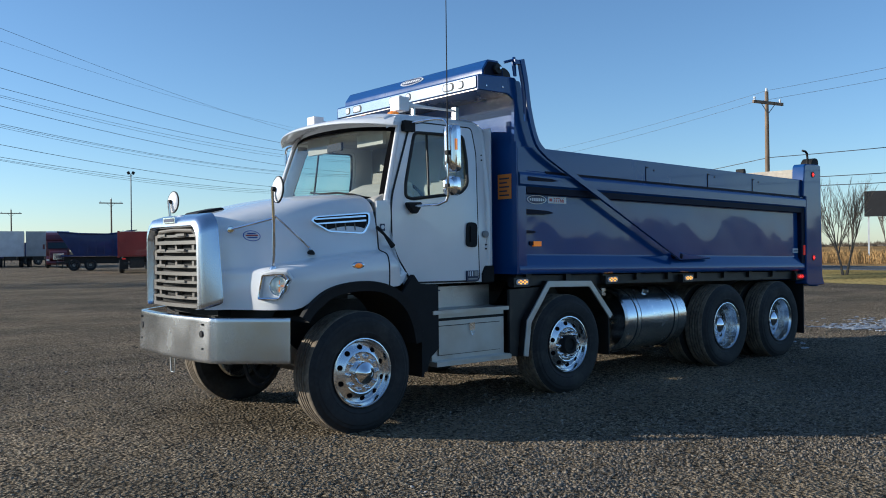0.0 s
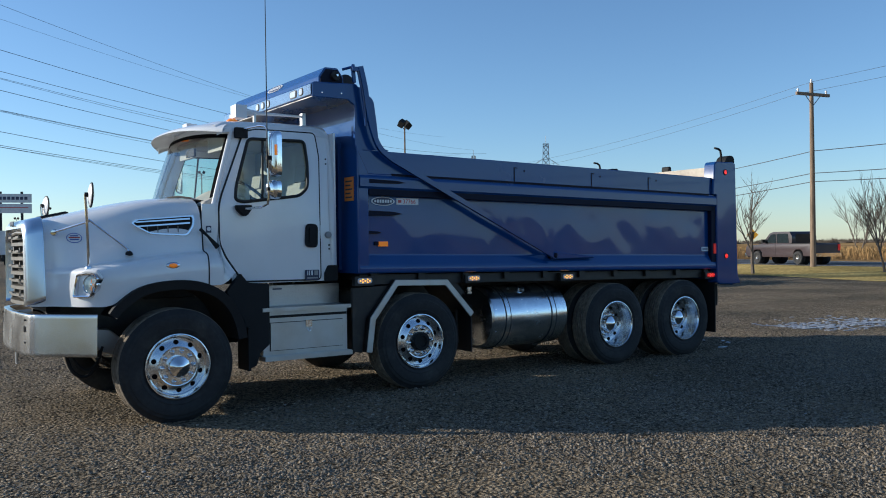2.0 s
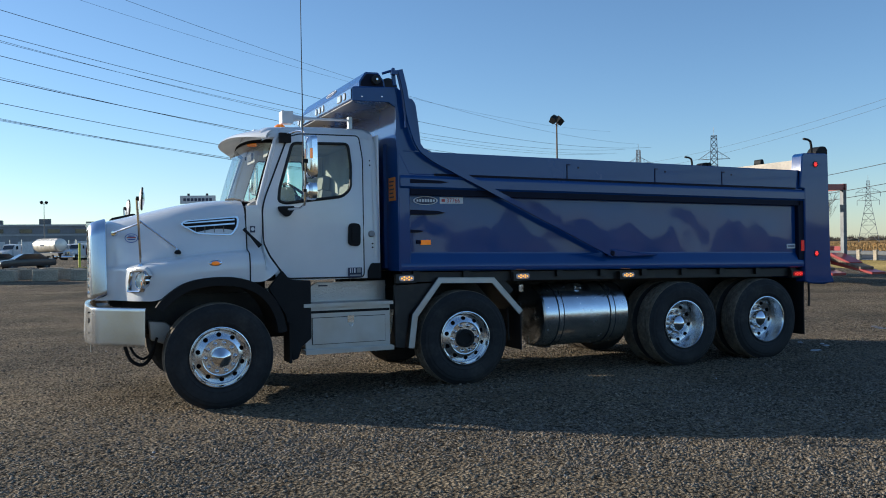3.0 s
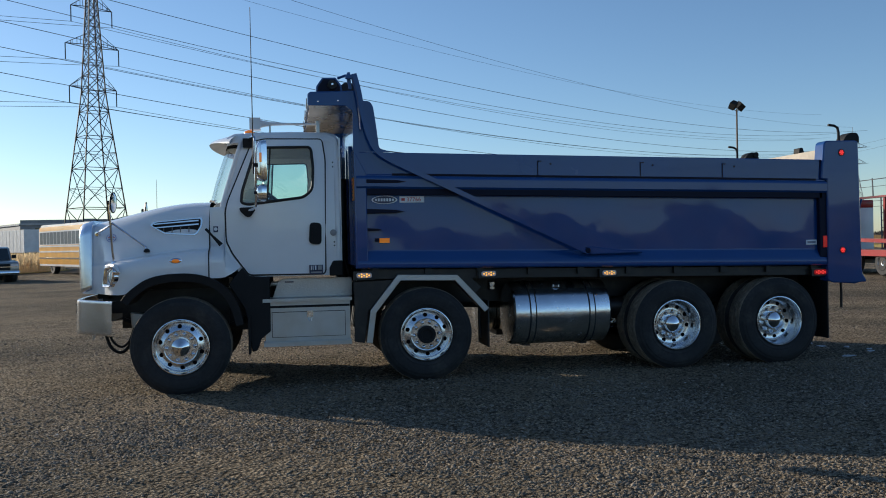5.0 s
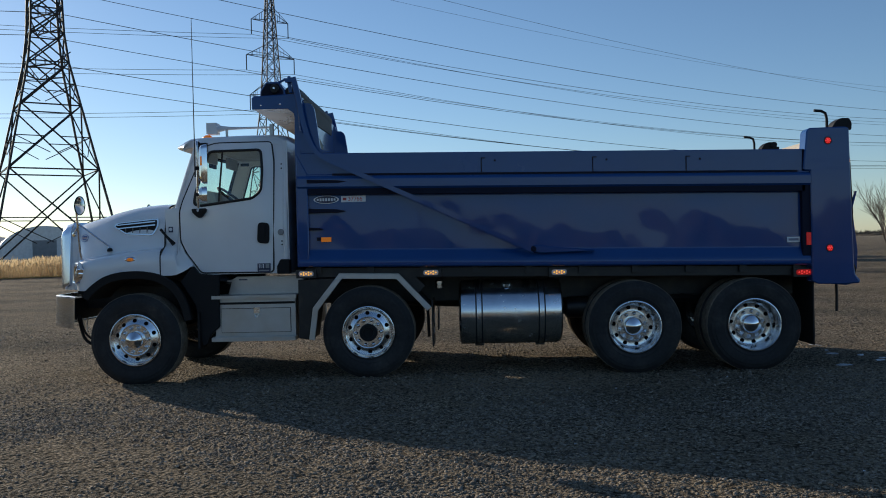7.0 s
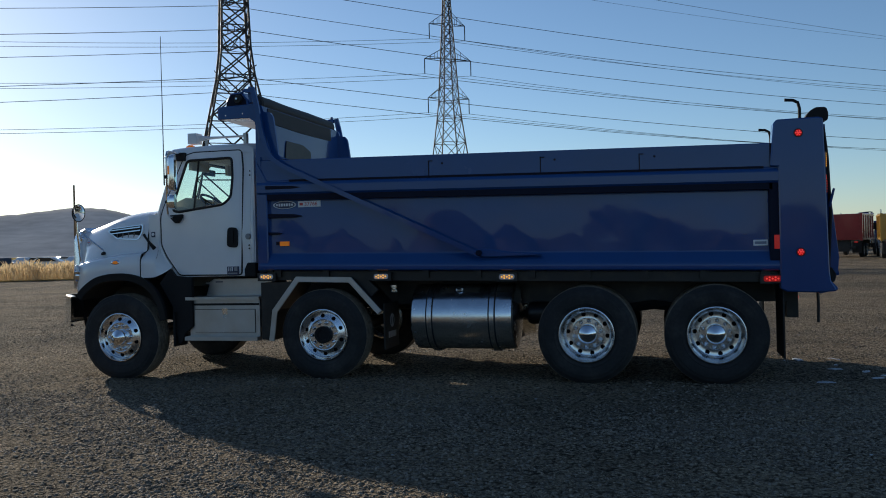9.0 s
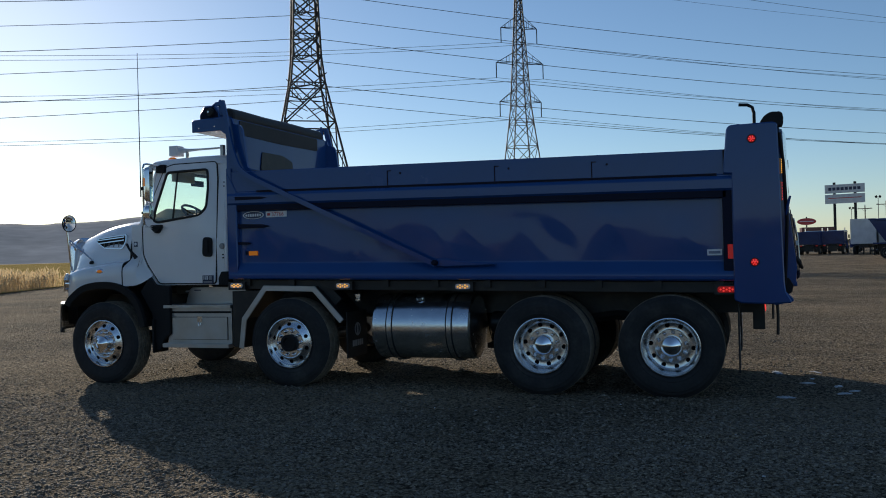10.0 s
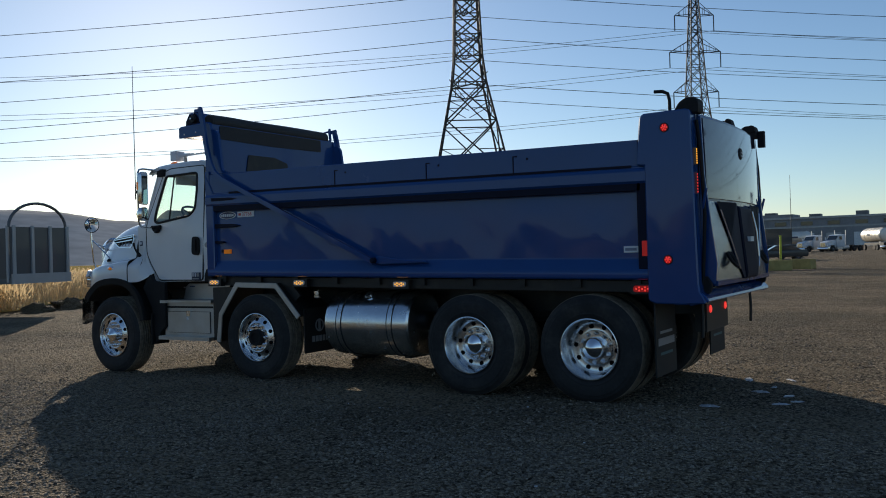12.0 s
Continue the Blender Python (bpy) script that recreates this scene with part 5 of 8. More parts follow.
body = part("dump_body", rake(block(1.93, 7.98, 0.10, 2.44, 1.27, 1.33, 0.01)), INNER, truck, "navy blue steel dump body")
part("side_wall", side_wall_bm(), NAVY, body, "glossy navy pressed-steel side", smooth=30)
part("side_wall", mirror_bm(side_wall_bm()), NAVY, body, smooth=30)
for far in (False, True):
    flip = mirror_bm if far else (lambda b: b)
    part("inner_wall", flip(rake(block(1.95, 7.9, 0.086, 0.115, 1.27, 2.557, 0.0))), INNER, body)
    # dark strips added for the shade in the rail's undercut and below the top board
    part("rail_shade_strip", flip(rake(prism([(2.02, 2.166), (7.58, 2.166), (7.58, 2.092), (2.02, 2.092)], -0.004, 0.060))), NAVY_DARK, body)
    part("rail_shade_strip", flip(rake(prism([(2.30, 2.326), (7.50, 2.326), (7.50, 2.302), (2.30, 2.302)], -0.006, 0.02))), NAVY_DARK, body)
    part("end_slot", flip(rake(prism([(7.560, 2.32), (7.585, 2.32), (7.585, 2.555), (7.560, 2.555)], 0.006, 0.02))), NAVY_DARK, body)
    for gx_ in (3.98, 5.23, 6.27):
        part("board_seam", flip(rake(block(gx_, gx_ + 0.010, 0.006, 0.016, 2.315, 2.49, 0.0))), NAVY_DARK, body)
        part("board_seam", flip(rake(block(gx_, gx_ + 0.05, 0.006, 0.016, 2.484, 2.494, 0.0))), NAVY_DARK, body)
        part("board_bolt", flip(rake(lathe([(0, -0.004), (0.012, -0.003), (0.013, 0.006)], (gx_ + 0.16, 0.012, 2.46), (0, 1, 0), 10))), NAVY_DARK, body)
    part("front_post", flip(rake(prism([(1.885, 1.27), (2.015, 1.27), (2.015, 2.32), (1.885, 2.57)], -0.004, 0.14, 0.010))), NAVY, body)
    # flush dark block stands for the narrow recess before the rear post
    part("panel_recess", flip(rake(prism([(7.545, 1.37), (7.64, 1.37), (7.64, 2.17), (7.545, 2.17)], -0.004, 0.10, 0.006))), NAVY_DARK, body)
    for fz, fl, fh in ((2.235, 0.40, 0.045), (1.905, 0.38, 0.055), (1.70, 0.12, 0.035)):
        part("grab_step", flip(rake(prism(rounded([(2.01, fz + fh * 0.45), (2.04 + fl * 0.8, fz + fh * 0.32), (2.06 + fl, fz - fh * 0.05), (2.04 + fl * 0.8, fz - fh * 0.38), (2.01, fz - fh * 0.5)], 0.008, 2), -0.028 if fz > 2 else 0.02, 0.06, 0.004))), NAVY_DARK, body)
    part("step_plate", flip(rake(prism([(1.96, 2.245), (2.40, 2.245), (2.42, 2.225), (1.96, 2.225)], -0.022, 0.05))), NAVY, body)

# rear posts
POST = [(7.635, 0.985), (7.635, 2.215), (7.560, 2.222), (7.562, 2.27), (7.598, 2.655), (7.63, 2.69), (8.02, 2.695), (8.065, 2.68), (8.095, 1.15), (8.105, 1.06), (8.15, 0.985), (8.155, 0.955), (7.95, 0.945), (7.70, 0.955)]
for far in (False, True):
    flip = mirror_bm if far else (lambda b: b)
    post = part("rear_post", flip(prism(POST, -0.030, 0.155, 0.012)), NAVY, body, "tall navy corner post")
    for lz in (2.544, 1.352):
        lamp = part("post_lamp", flip(lathe([(0, -0.008), (0.024, -0.007), (0.034, -0.003), (0.036, 0.0)], (7.83, -0.031, lz), (0, 1, 0), 24)), RED_LENS, post, "round red lamp, lit")
        part("lamp_ring", flip(lathe([(0.036, -0.008), (0.041, -0.008), (0.045, 0.004)], (7.83, -0.031, lz), (0, 1, 0), 24)), RUBBER, post)
        for k in range(9):
            a, rr = (2 * math.pi * k / 6, 0.023) if k < 6 else (2 * math.pi * k / 3 + 0.4, 0.009)
            part("led", flip(lathe([(0, -0.014), (0.005, -0.012), (0.0068, -0.004)], (7.83 + rr * math.cos(a), -0.031, lz + rr * math.sin(a)), (0, 1, 0), 8)), RED_LED, lamp)
    for lz, lh, lm, lon in ((2.27, 0.075, DULL_AMBER, AMBER_LED), (2.03, 0.095, DULL_RED, RED_LED)):
        strip = part("strip_lamp", flip(block(8.072, 8.094, 0.030, 0.058, lz - lh, lz + lh, 0.004)), lm, post)
        for k in range(7):
            part("led", flip(lathe([(0, 0.006), (0.006, 0.005), (0.008, -0.004)], (8.094, 0.044, lz + lh * (k - 3) / 3.6), (1, 0, 0), 8)), lon, strip)
    # tailgate pivot, hook and tarp arm stop
    part("hook", flip(tube([(7.86, 0.06, 2.68), (7.86, 0.06, 2.80), (7.845, 0.06, 2.86), (7.80, 0.06, 2.885), (7.72, 0.06, 2.892)], 0.016, 8)), BLACK, post)
    part("pivot_arm", flip(prism(rounded([(7.90, 2.69), (7.95, 2.765), (8.01, 2.80), (8.09, 2.795), (8.125, 2.75), (8.12, 2.66), (8.07, 2.66)], 0.025, 3), 0.03, 0.20, 0.01)), BLACK, post)
    if far:
        part("pivot_guard", flip(block(8.12, 8.19, 0.02, 0.10, 2.56, 2.74, 0.008)), BLACK, post)
    part("pivot_pin", flip(lathe([(0, -0.03), (0.035, -0.03), (0.04, -0.02), (0.04, 0.15), (0, 0.15)], (8.08, 0.07, 2.76), (0, 1, 0), 16)), BLACK, post)
    part("latch_rod", flip(tube([(8.085, 0.10, 2.60), (8.115, 0.10, 2.30), (8.135, 0.10, 1.75), (8.12, 0.10, 1.45), (8.10, 0.10, 1.12)], 0.016, 8)), BLACK, post)
    part("latch_handle", flip(tube([(8.125, 0.08, 1.80), (8.145, 0.07, 1.90), (8.165, 0.06, 1.98)], [0.010, 0.014, 0.012], 8)), NAVY, post)
    part("latch_hook", flip(prism(rounded([(8.06, 1.02), (8.16, 1.04), (8.18, 1.12), (8.13, 1.2), (8.08, 1.18)], 0.02, 2), 0.10, 0.16, 0.006)), BLACK, post)
    part("chain", flip(tube([(8.03, 0.30, 0.95), (8.035, 0.30, 0.80), (8.03, 0.30, 0.62)], 0.016, 6)), FRAME_BLACK, post)

# front wall and cab shield
part("front_wall", rake(block(1.880, 1.945, 0.004, 2.536, 1.27, 2.60, 0.008)), NAVY, body)
for cy in (0.42, 0.86, 1.68, 2.12):
    part("front_rib", rake(block(1.845, 1.89, cy - 0.06, cy + 0.06, 1.30, 2.66, 0.01)), NAVY, body)
part("hoist", tube([(1.83, YC, 1.05), (1.83, YC, 2.35)], [0.10, 0.09], 18), FRAME_BLACK, body)


def wall_panel(outline, r):
    """A flat rounded panel, outlined in y and z, on the rear face of the shield wall."""
    bm = bm_new()
    add_prism(bm, rounded(outline, r, 4), 1.945, 1.964)
    bmesh.ops.transform(bm, matrix=Matrix(((0, 1, 0, 0), (1, 0, 0, 0), (0, 0, 1, 0), (0, 0, 0, 1))), verts=bm.verts)
    bmesh.ops.reverse_faces(bm, faces=bm.faces)
    return bm


WING = rounded([(1.875, 2.56), (1.880, 3.075), (1.89, 3.21), (1.965, 3.21), (1.985, 3.125), (2.065, 3.125), (2.105, 3.07), (2.135, 2.86), (2.165, 2.60), (2.30, 2.56)], 0.03, 3)
shield = part("cab_shield", prism([(1.395, 3.085), (1.395, 3.205), (1.42, 3.222), (1.90, 3.240), (1.93, 3.205), (1.93, 3.165), (1.44, 3.150), (1.41, 3.085)], 0.03, 2.51, 0.006), NAVY, body, "navy cab shield roof with a bright front lip")
part("shield_wall", prism([(1.920, 2.60), (1.950, 2.60), (1.955, 3.21), (1.915, 3.21)], 0.04, 2.50, 0.004), NAVY, shield)
part("wall_opening", wall_panel([(0.66, 2.63), (1.46, 2.66), (1.46, 2.80), (1.20, 2.865), (0.70, 2.865)], 0.03), FRAME_BLACK, shield, "dark opening in the shield wall")
part("shield_under", block(1.412, 1.91, 0.055, 2.485, 3.074, 3.086, 0.0), SHIELD_UNDER, shield, "bare metal underside of the shield")
for far in (False, True):
    flip = mirror_bm if far else (lambda b: b)
    part("shield_wing", flip(prism(WING, 0.025, 0.065, 0.006)), NAVY, shield)
    part("shield_cheek", flip(prism([(1.395, 3.070), (1.395, 3.205), (1.89, 3.235), (1.90, 2.86), (1.87, 3.02), (1.80, 3.070)], 0.022, 0.05, 0.004)), NAVY, shield)
    part("cheek_bolt", flip(lathe([(0, -0.006), (0.009, -0.004), (0.01, 0.01)], (1.50, 0.022, 3.115), (0, 1, 0), 8)), POLISHED, shield)
    part("cheek_bolt", flip(lathe([(0, -0.006), (0.009, -0.004), (0.01, 0.01)], (1.72, 0.022, 3.125), (0, 1, 0), 8)), POLISHED, shield)
HOUSE = [(1.485, 3.222), (1.485, 3.285), (1.555, 3.385), (1.70, 3.388), (1.765, 3.30), (1.775, 3.235)]
house = part("tarp_housing", prism(HOUSE, 0.06, 2.48, 0.008), NAVY, body, "navy tarp roller housing")
part("tarp_roll", lathe([(0, 0), (0.045, 0.0), (0.05, 0.01), (0.05, 0.05), (0, 0.05)], (1.66, 0.012, 3.30), (0, 1, 0), 18), RUBBER, house)
TARP = material("dark_tarp_vinyl", (0.030, 0.027, 0.026), 0.62, grain=0.15, grain_scale=30, stain=0.2)
part("rolled_tarp", lathe([(0, 0), (0.085, 0.0), (0.100, 0.02), (0.104, 0.30), (0.097, 0.8), (0.104, 1.5), (0.100, 2.28), (0, 2.30)], (1.842, 0.12, 3.252), (0, 1, 0), 24), TARP, house, "dark vinyl tarp on its roller")
part("tarp_flap", wall_panel([(0.20, 3.03), (1.20, 3.015), (2.19, 3.03), (2.19, 3.20), (0.20, 3.20)], 0.02), TARP, house, "loose dark tarp edge")
part("roll_end", lathe([(0, -0.03), (0.012, -0.03), (0.014, 0.02), (0, 0.02)], (1.66, 0.012, 3.30), (0, 1, 0), 10), POLISHED, house)
part("house_end", prism([(1.50, 3.23), (1.505, 3.28), (1.565, 3.365), (1.69, 3.365), (1.745, 3.29), (1.75, 3.24)], 0.050, 0.062), NAVY_DARK, house)
LIP = material("bright_lip", (0.50, 0.54, 0.60), 0.14, metal=1.0, stain=0.08)
part("front_lip", prism([(1.386, 3.092), (1.394, 3.090), (1.394, 3.200), (1.386, 3.198)], 0.05, 2.49, 0.002), LIP, shield, "bright reflective front lip")


def lip_lamp(y, w, h):
    o = rounded([(-w, -h), (w, -h), (w, h), (-w, h)], min(w, h) * 0.95, 5)
    bm = bm_new()
    add_prism(bm, o, 0, 0.02)
    bmesh.ops.transform(bm, matrix=pose(1.388, y, 3.146, 0, 0, 90), verts=bm.verts)
    for v in bm.verts:
        v.co.x = 1.382 if v.co.x < 1.383 else v.co.x
    l = part("shield_lamp", bm, RUBBER, shield, "small lamp in a black grommet")
    bm = bm_new()
    add_prism(bm, [(a * 0.8, b * 0.76) for a, b in o], 0, 0.012)
    bmesh.ops.transform(bm, matrix=pose(1.389, y, 3.146, 0, 0, 90), verts=bm.verts)
    part("lens", bm, CLEAR_LENS, l)


for ly, lw in ((0.46, 0.085), (0.27, 0.045), (2.08, 0.085), (2.27, 0.045), (1.12, 0.045), (1.27, 0.045), (1.42, 0.045)):
    lip_lamp(ly, lw, 0.040)


def oval_logo(name, w, h, M, parent):
    """A blank white oval maker's plate with a dark band of bars."""
    pts = [(w * math.cos(2 * math.pi * k / 28), h * math.sin(2 * math.pi * k / 28)) for k in range(28)]
    for s, y0, mat, nm in ((1.0, 0.0, STICKER_WHITE, name), (0.88, -0.0016, STICKER_INK, "logo_field")):
        bm = bm_new()
        add_prism(bm, [(a * s, b * s) for a, b in pts], y0 - 0.003, y0 + 0.003)
        bmesh.ops.transform(bm, matrix=M, verts=bm.verts)
        o = part(nm, bm, mat, parent)
        if s == 1.0:
            top = o
    bm = bm_new()
    for k in range(7):
        a = -0.66 * w + k * w * 0.22
        hh = h * (0.36 if 0 < k < 6 else 0.26)
        add_box(bm, a - w * 0.075, a + w * 0.075, -0.007, -0.002, -hh, hh)
    bmesh.ops.transform(bm, matrix=M, verts=bm.verts)
    part("logo_bars", bm, STICKER_WHITE, parent)


oval_logo("maker_plate", 0.145, 0.046, pose(2.215, 0.052, 2.028), body)
oval_logo("maker_plate", 0.20, 0.044, Matrix(((0, 0.82, 0.57, 1.516), (-1, 0, 0, YC - 0.05), (0, -0.57, 0.82, 3.338), (0, 0, 0, 1))), body)
part("number_sticker", block(2.385, 2.665, 0.051, 0.062, 1.995, 2.065, 0.0), STICKER_WHITE, body, "pale number sticker")
digits = bpy.data.curves.new("sticker_number", "FONT")
digits.body, digits.size, digits.extrude = "37766", 0.066, 0.0008
digits.materials.append(STICKER_RED)
number = new("sticker_number", digits)
number.parent = body
number.matrix_basis = pose(2.463, 0.0495, 2.008, 90, 0, 0)
part("sticker_bar", block(2.405, 2.445, 0.0485, 0.0515, 2.015, 2.045, 0.0), STICKER_RED, body)
part("warning_sticker", rake(block(1.870, 1.8795, 0.075, 0.265, 2.03, 2.28, 0.0)), STICKER_ORANGE, body, "orange warning sticker with dark print")
for k in range(5):
    part("sticker_bar", rake(block(1.8675, 1.8705, 0.10 + 0.03 * (k % 2), 0.24, 2.06 + 0.042 * k, 2.075 + 0.042 * k, 0.0)), STICKER_INK, body)
mk = part("side_marker", block(2.15, 2.262, 0.034, 0.060, 1.548, 1.600, 0.008), AMBER, body, "orange side marker")
part("bracket", block(2.10, 2.15, 0.040, 0.060, 1.56, 1.60, 0.006), NAVY_DARK, mk)
part("rear_marker", block(7.585, 7.635, -0.012, 0.0, 1.39, 1.53, 0.005), RED_LENS, body, "red rear side marker")
part("rear_sticker", block(7.39, 7.53, 0.044, 0.058, 1.425, 1.485, 0.0), STICKER_WHITE, body)
part("sticker_bar", block(7.405, 7.515, 0.0415, 0.0445, 1.442, 1.468, 0.0), material("grey_print", (0.2, 0.22, 0.3), 0.5), body)


def led_lamp(x, z, on, colour):
    bm = block(x - 0.115, x + 0.115, 0.03, 0.10, z - 0.050, z + 0.045, 0.012)
    h = part("side_lamp", bm, FRAME_BLACK, truck, "oblong LED side lamp in a black housing")
    o = rounded([(x - 0.085, z - 0.030), (x + 0.085, z - 0.030), (x + 0.085, z + 0.030), (x - 0.085, z + 0.030)], 0.028, 5)
    part("lens", prism(o, 0.018, 0.035, 0.003), on if colour == "red" else CLEAR_LENS, h)
    for i in range(5):
        for j in range(2 if i % 2 else 1):
            zz = z + (0.0 if i % 2 == 0 else (-0.014 if j == 0 else 0.014))
            part("led", lathe([(0, -0.006), (0.007, -0.005), (0.009, 0.002)], (x - 0.056 + 0.028 * i, 0.0175, zz), (0, 1, 0), 8), RED_LED if colour == "red" else AMBER_LED, h)


for lx, lz in ((1.97, 1.190), (3.388, 1.173), (4.835, 1.147)):
    led_lamp(lx, lz, AMBER, "amber")
led_lamp(7.563, 1.087, RED_LENS, "red")


# tarp arms and their springs
def tarp_arm(far):
    flip = mirror_bm if far else (lambda b: b)
    pts = catmull([(1.895, -0.065, 3.405), (1.945, -0.065, 3.20), (1.995, -0.065, 2.90), (2.09, -0.065, 2.62), (2.23, -0.065, 2.49), (2.46, -0.065, 2.375), (2.75, -0.065, 2.238), (3.65, -0.06, 1.818), (4.555, -0.055, 1.395)], 6)
    bm = bm_new()
    pts3 = [Vector(p) for p in pts]
    rows = []
    for i, p in enumerate(pts3):
        d = (pts3[min(i + 1, len(pts3) - 1)] - pts3[max(i - 1, 0)]).normalized()
        nrm = Vector((d.z, 0, -d.x)).normalized()
        w = 0.027
        rows.append([p + nrm * w + Vector((0, -0.018, 0)), p + nrm * w + Vector((0, 0.018, 0)), p - nrm * w + Vector((0, 0.018, 0)), p - nrm * w + Vector((0, -0.018, 0)), p + nrm * w + Vector((0, -0.018, 0))])
    add_sheet(bm, rows)
    bmesh.ops.remove_doubles(bm, verts=bm.verts, dist=0.0005)
    arm = part("tarp_arm", flip(bm), NAVY, body, "long bent navy tarp arm")
    part("arm_link", flip(tube([(1.72, 0.00, 3.365), (1.80, -0.04, 3.39), (1.90, -0.06, 3.385)], 0.014, 8)), NAVY, arm)
    part("arm_tip", flip(prism([(1.835, 3.24), (1.87, 3.24), (1.855, 3.43), (1.825, 3.43), (1.81, 3.39)], -0.03, -0.005, 0.005)), NAVY, arm)
    part("arm_bar", flip(tube([(1.870, -0.050, 3.40), (1.925, -0.050, 3.16), (1.955, -0.050, 2.95), (1.965, -0.045, 2.80)], 0.016, 8)), NAVY, arm)
    part("arm_clamp", flip(block(1.80, 1.90, -0.075, -0.035, 3.352, 3.392, 0.006)), NAVY, arm)
    part("arm_pivot", flip(lathe([(0, -0.085), (0.02, -0.085), (0.032, -0.075), (0.032, 0.06), (0, 0.06)], (4.545, 0.0, 1.415), (0, 1, 0), 16)), NAVY_DARK, arm)
    part("arm_spring", flip(prism([(4.52, 1.385), (4.54, 1.450), (4.60, 1.462), (4.86, 1.425), (5.22, 1.395), (5.24, 1.375), (4.62, 1.365)], -0.030, 0.02, 0.01)), NAVY, arm)


tarp_arm(False)
tarp_arm(True)

# tailgate
def gate_x(y, z):
    return 8.085 + 0.075 * (1 - ((y - YC) / 1.12) ** 2) + 0.02 * math.sin((z - 1.1) * 2)


def gate_panel(y0, y1, z0, z1, off, n=16, m=8, slope=0.0):
    bm = bm_new()
    add_sheet(bm, [[(gate_x(y0 + (y1 - y0) * i / n, z0 + (z1 - z0) * j / m) + off + slope * (1 - j / m), y0 + (y1 - y0) * i / n, z0 + (z1 - z0) * j / m) for i in range(n + 1)] for j in range(m + 1)])
    thicken(bm, 0.02)
    return bm


BRIGHT_PANEL = material("bright_gate_panel", (0.74, 0.76, 0.79), 0.22, metal=0.9, stain=0.08, stain_scale=3)
GATE = material("gate_paint", (0.012, 0.018, 0.06), 0.10, coat=1.0, stain=0.1, stain_scale=1.5, rough_var=0.03)
gate = part("tailgate", gate_panel(0.16, 2.38, 1.11, 2.66, 0.0), NAVY, body, "navy tailgate with a centre chute and twin lower panels", smooth=60)
part("gate_inner", block(8.035, 8.055, 0.12, 2.42, 1.30, 2.66, 0.0), INNER, gate)
part("gate_panel", gate_panel(0.20, 2.34, 1.90, 2.63, 0.022), GATE, gate, smooth=60)


def gate_plate(pts, top, bottom, thick=0.02):
    """A plate over part of the gate; its foot stands further out than its head."""
    bm = bm_new()
    bm.faces.new([bm.verts.new((gate_x(y, z) + top + (bottom - top) * (1.87 - z) / 0.71, y, z)) for y, z in pts])
    bmesh.ops.solidify(bm, geom=bm.faces[:], thickness=thick)
    return bm


for sgn in (1, -1):
    def across(pts):
        return [(YC + sgn * (y - YC), z) for y, z in pts]

    part("gate_panel", gate_plate(across([(0.20, 1.875), (0.36, 1.875), (0.62, 1.52), (0.93, 1.15), (0.20, 1.15)]), 0.020, 0.095), BRIGHT_PANEL, gate, "bright lower panel", flat=True)
    # dim reflection of the tilted centre plates and chute is put into their colour
    part("gate_rib", gate_plate(across([(0.40, 1.875), (0.98, 1.875), (1.02, 1.15), (0.96, 1.15), (0.66, 1.52)]), 0.034, 0.110), NAVY_DARK, gate, flat=True)
    part("rib_edge", tube([(gate_x(YC + sgn * (y - YC), z) + o, YC + sgn * (y - YC), z) for y, z, o in ((0.46, 1.80, 0.042), (0.66, 1.52, 0.070), (0.86, 1.24, 0.100))], 0.009, 6), BRIGHT_PANEL, gate)
    hy = YC + sgn * (0.60 - YC)
    hx = gate_x(hy, 1.33)
    part("tow_hook", tube([(hx + 0.07, hy - 0.075, 1.40), (hx + 0.12, hy - 0.075, 1.31), (hx + 0.14, hy - 0.02, 1.275), (hx + 0.14, hy + 0.02, 1.275), (hx + 0.12, hy + 0.075, 1.31), (hx + 0.07, hy + 0.075, 1.40)], 0.016, 8), BLACK, gate)
    part("hook_stem", tube([(hx + 0.06, hy, 1.40), (hx + 0.12, hy, 1.34), (hx + 0.13, hy, 1.27)], 0.018, 8), BLACK, gate)
    part("gate_flange", prism([(8.08, 1.12), (8.20, 1.12), (8.215, 1.30), (8.13, 2.10), (8.11, 2.64), (8.08, 2.64)], YC - sgn * 1.11 - 0.012, YC - sgn * 1.11 + 0.012, 0.004), NAVY, gate)
part("chute", prism([(8.10, 1.14), (8.275, 1.14), (8.285, 1.20), (8.225, 1.84), (8.10, 1.88)], 1.04, 1.50, 0.015), NAVY_DARK, gate)
part("chute_handle", block(8.235, 8.285, 1.20, 1.34, 1.50, 1.55, 0.008), STICKER_WHITE, gate)
part("chute_lever", tube([(8.25, 1.44, 1.80), (8.285, 1.46, 1.60), (8.30, 1.46, 1.35)], 0.012, 8), LIP, gate)
part("gate_foot", block(8.09, 8.215, 0.18, 2.36, 1.105, 1.15, 0.008), NAVY, gate)
part("gate_emblem", lathe([(0, 0.012), (0.05, 0.012), (0.06, 0.004), (0.062, 0.0)], (gate_x(YC, 2.38) + 0.022, YC, 2.38), (1, 0, 0), 20), RUBBER, gate)
for dy in (-0.02, 0.012):
    part("emblem_bar", block(gate_x(YC, 2.38) + 0.033, gate_x(YC, 2.38) + 0.037, YC - 0.035, YC + 0.035, 2.38 + dy - 0.006, 2.38 + dy + 0.006, 0.0), GREY_DECAL, gate)
part("gate_lift_eye", prism(rounded([(8.06, 2.66), (8.07, 2.74), (8.12, 2.74), (8.14, 2.66)], 0.02, 3), 1.20, 1.34, 0.01), BLACK, gate)
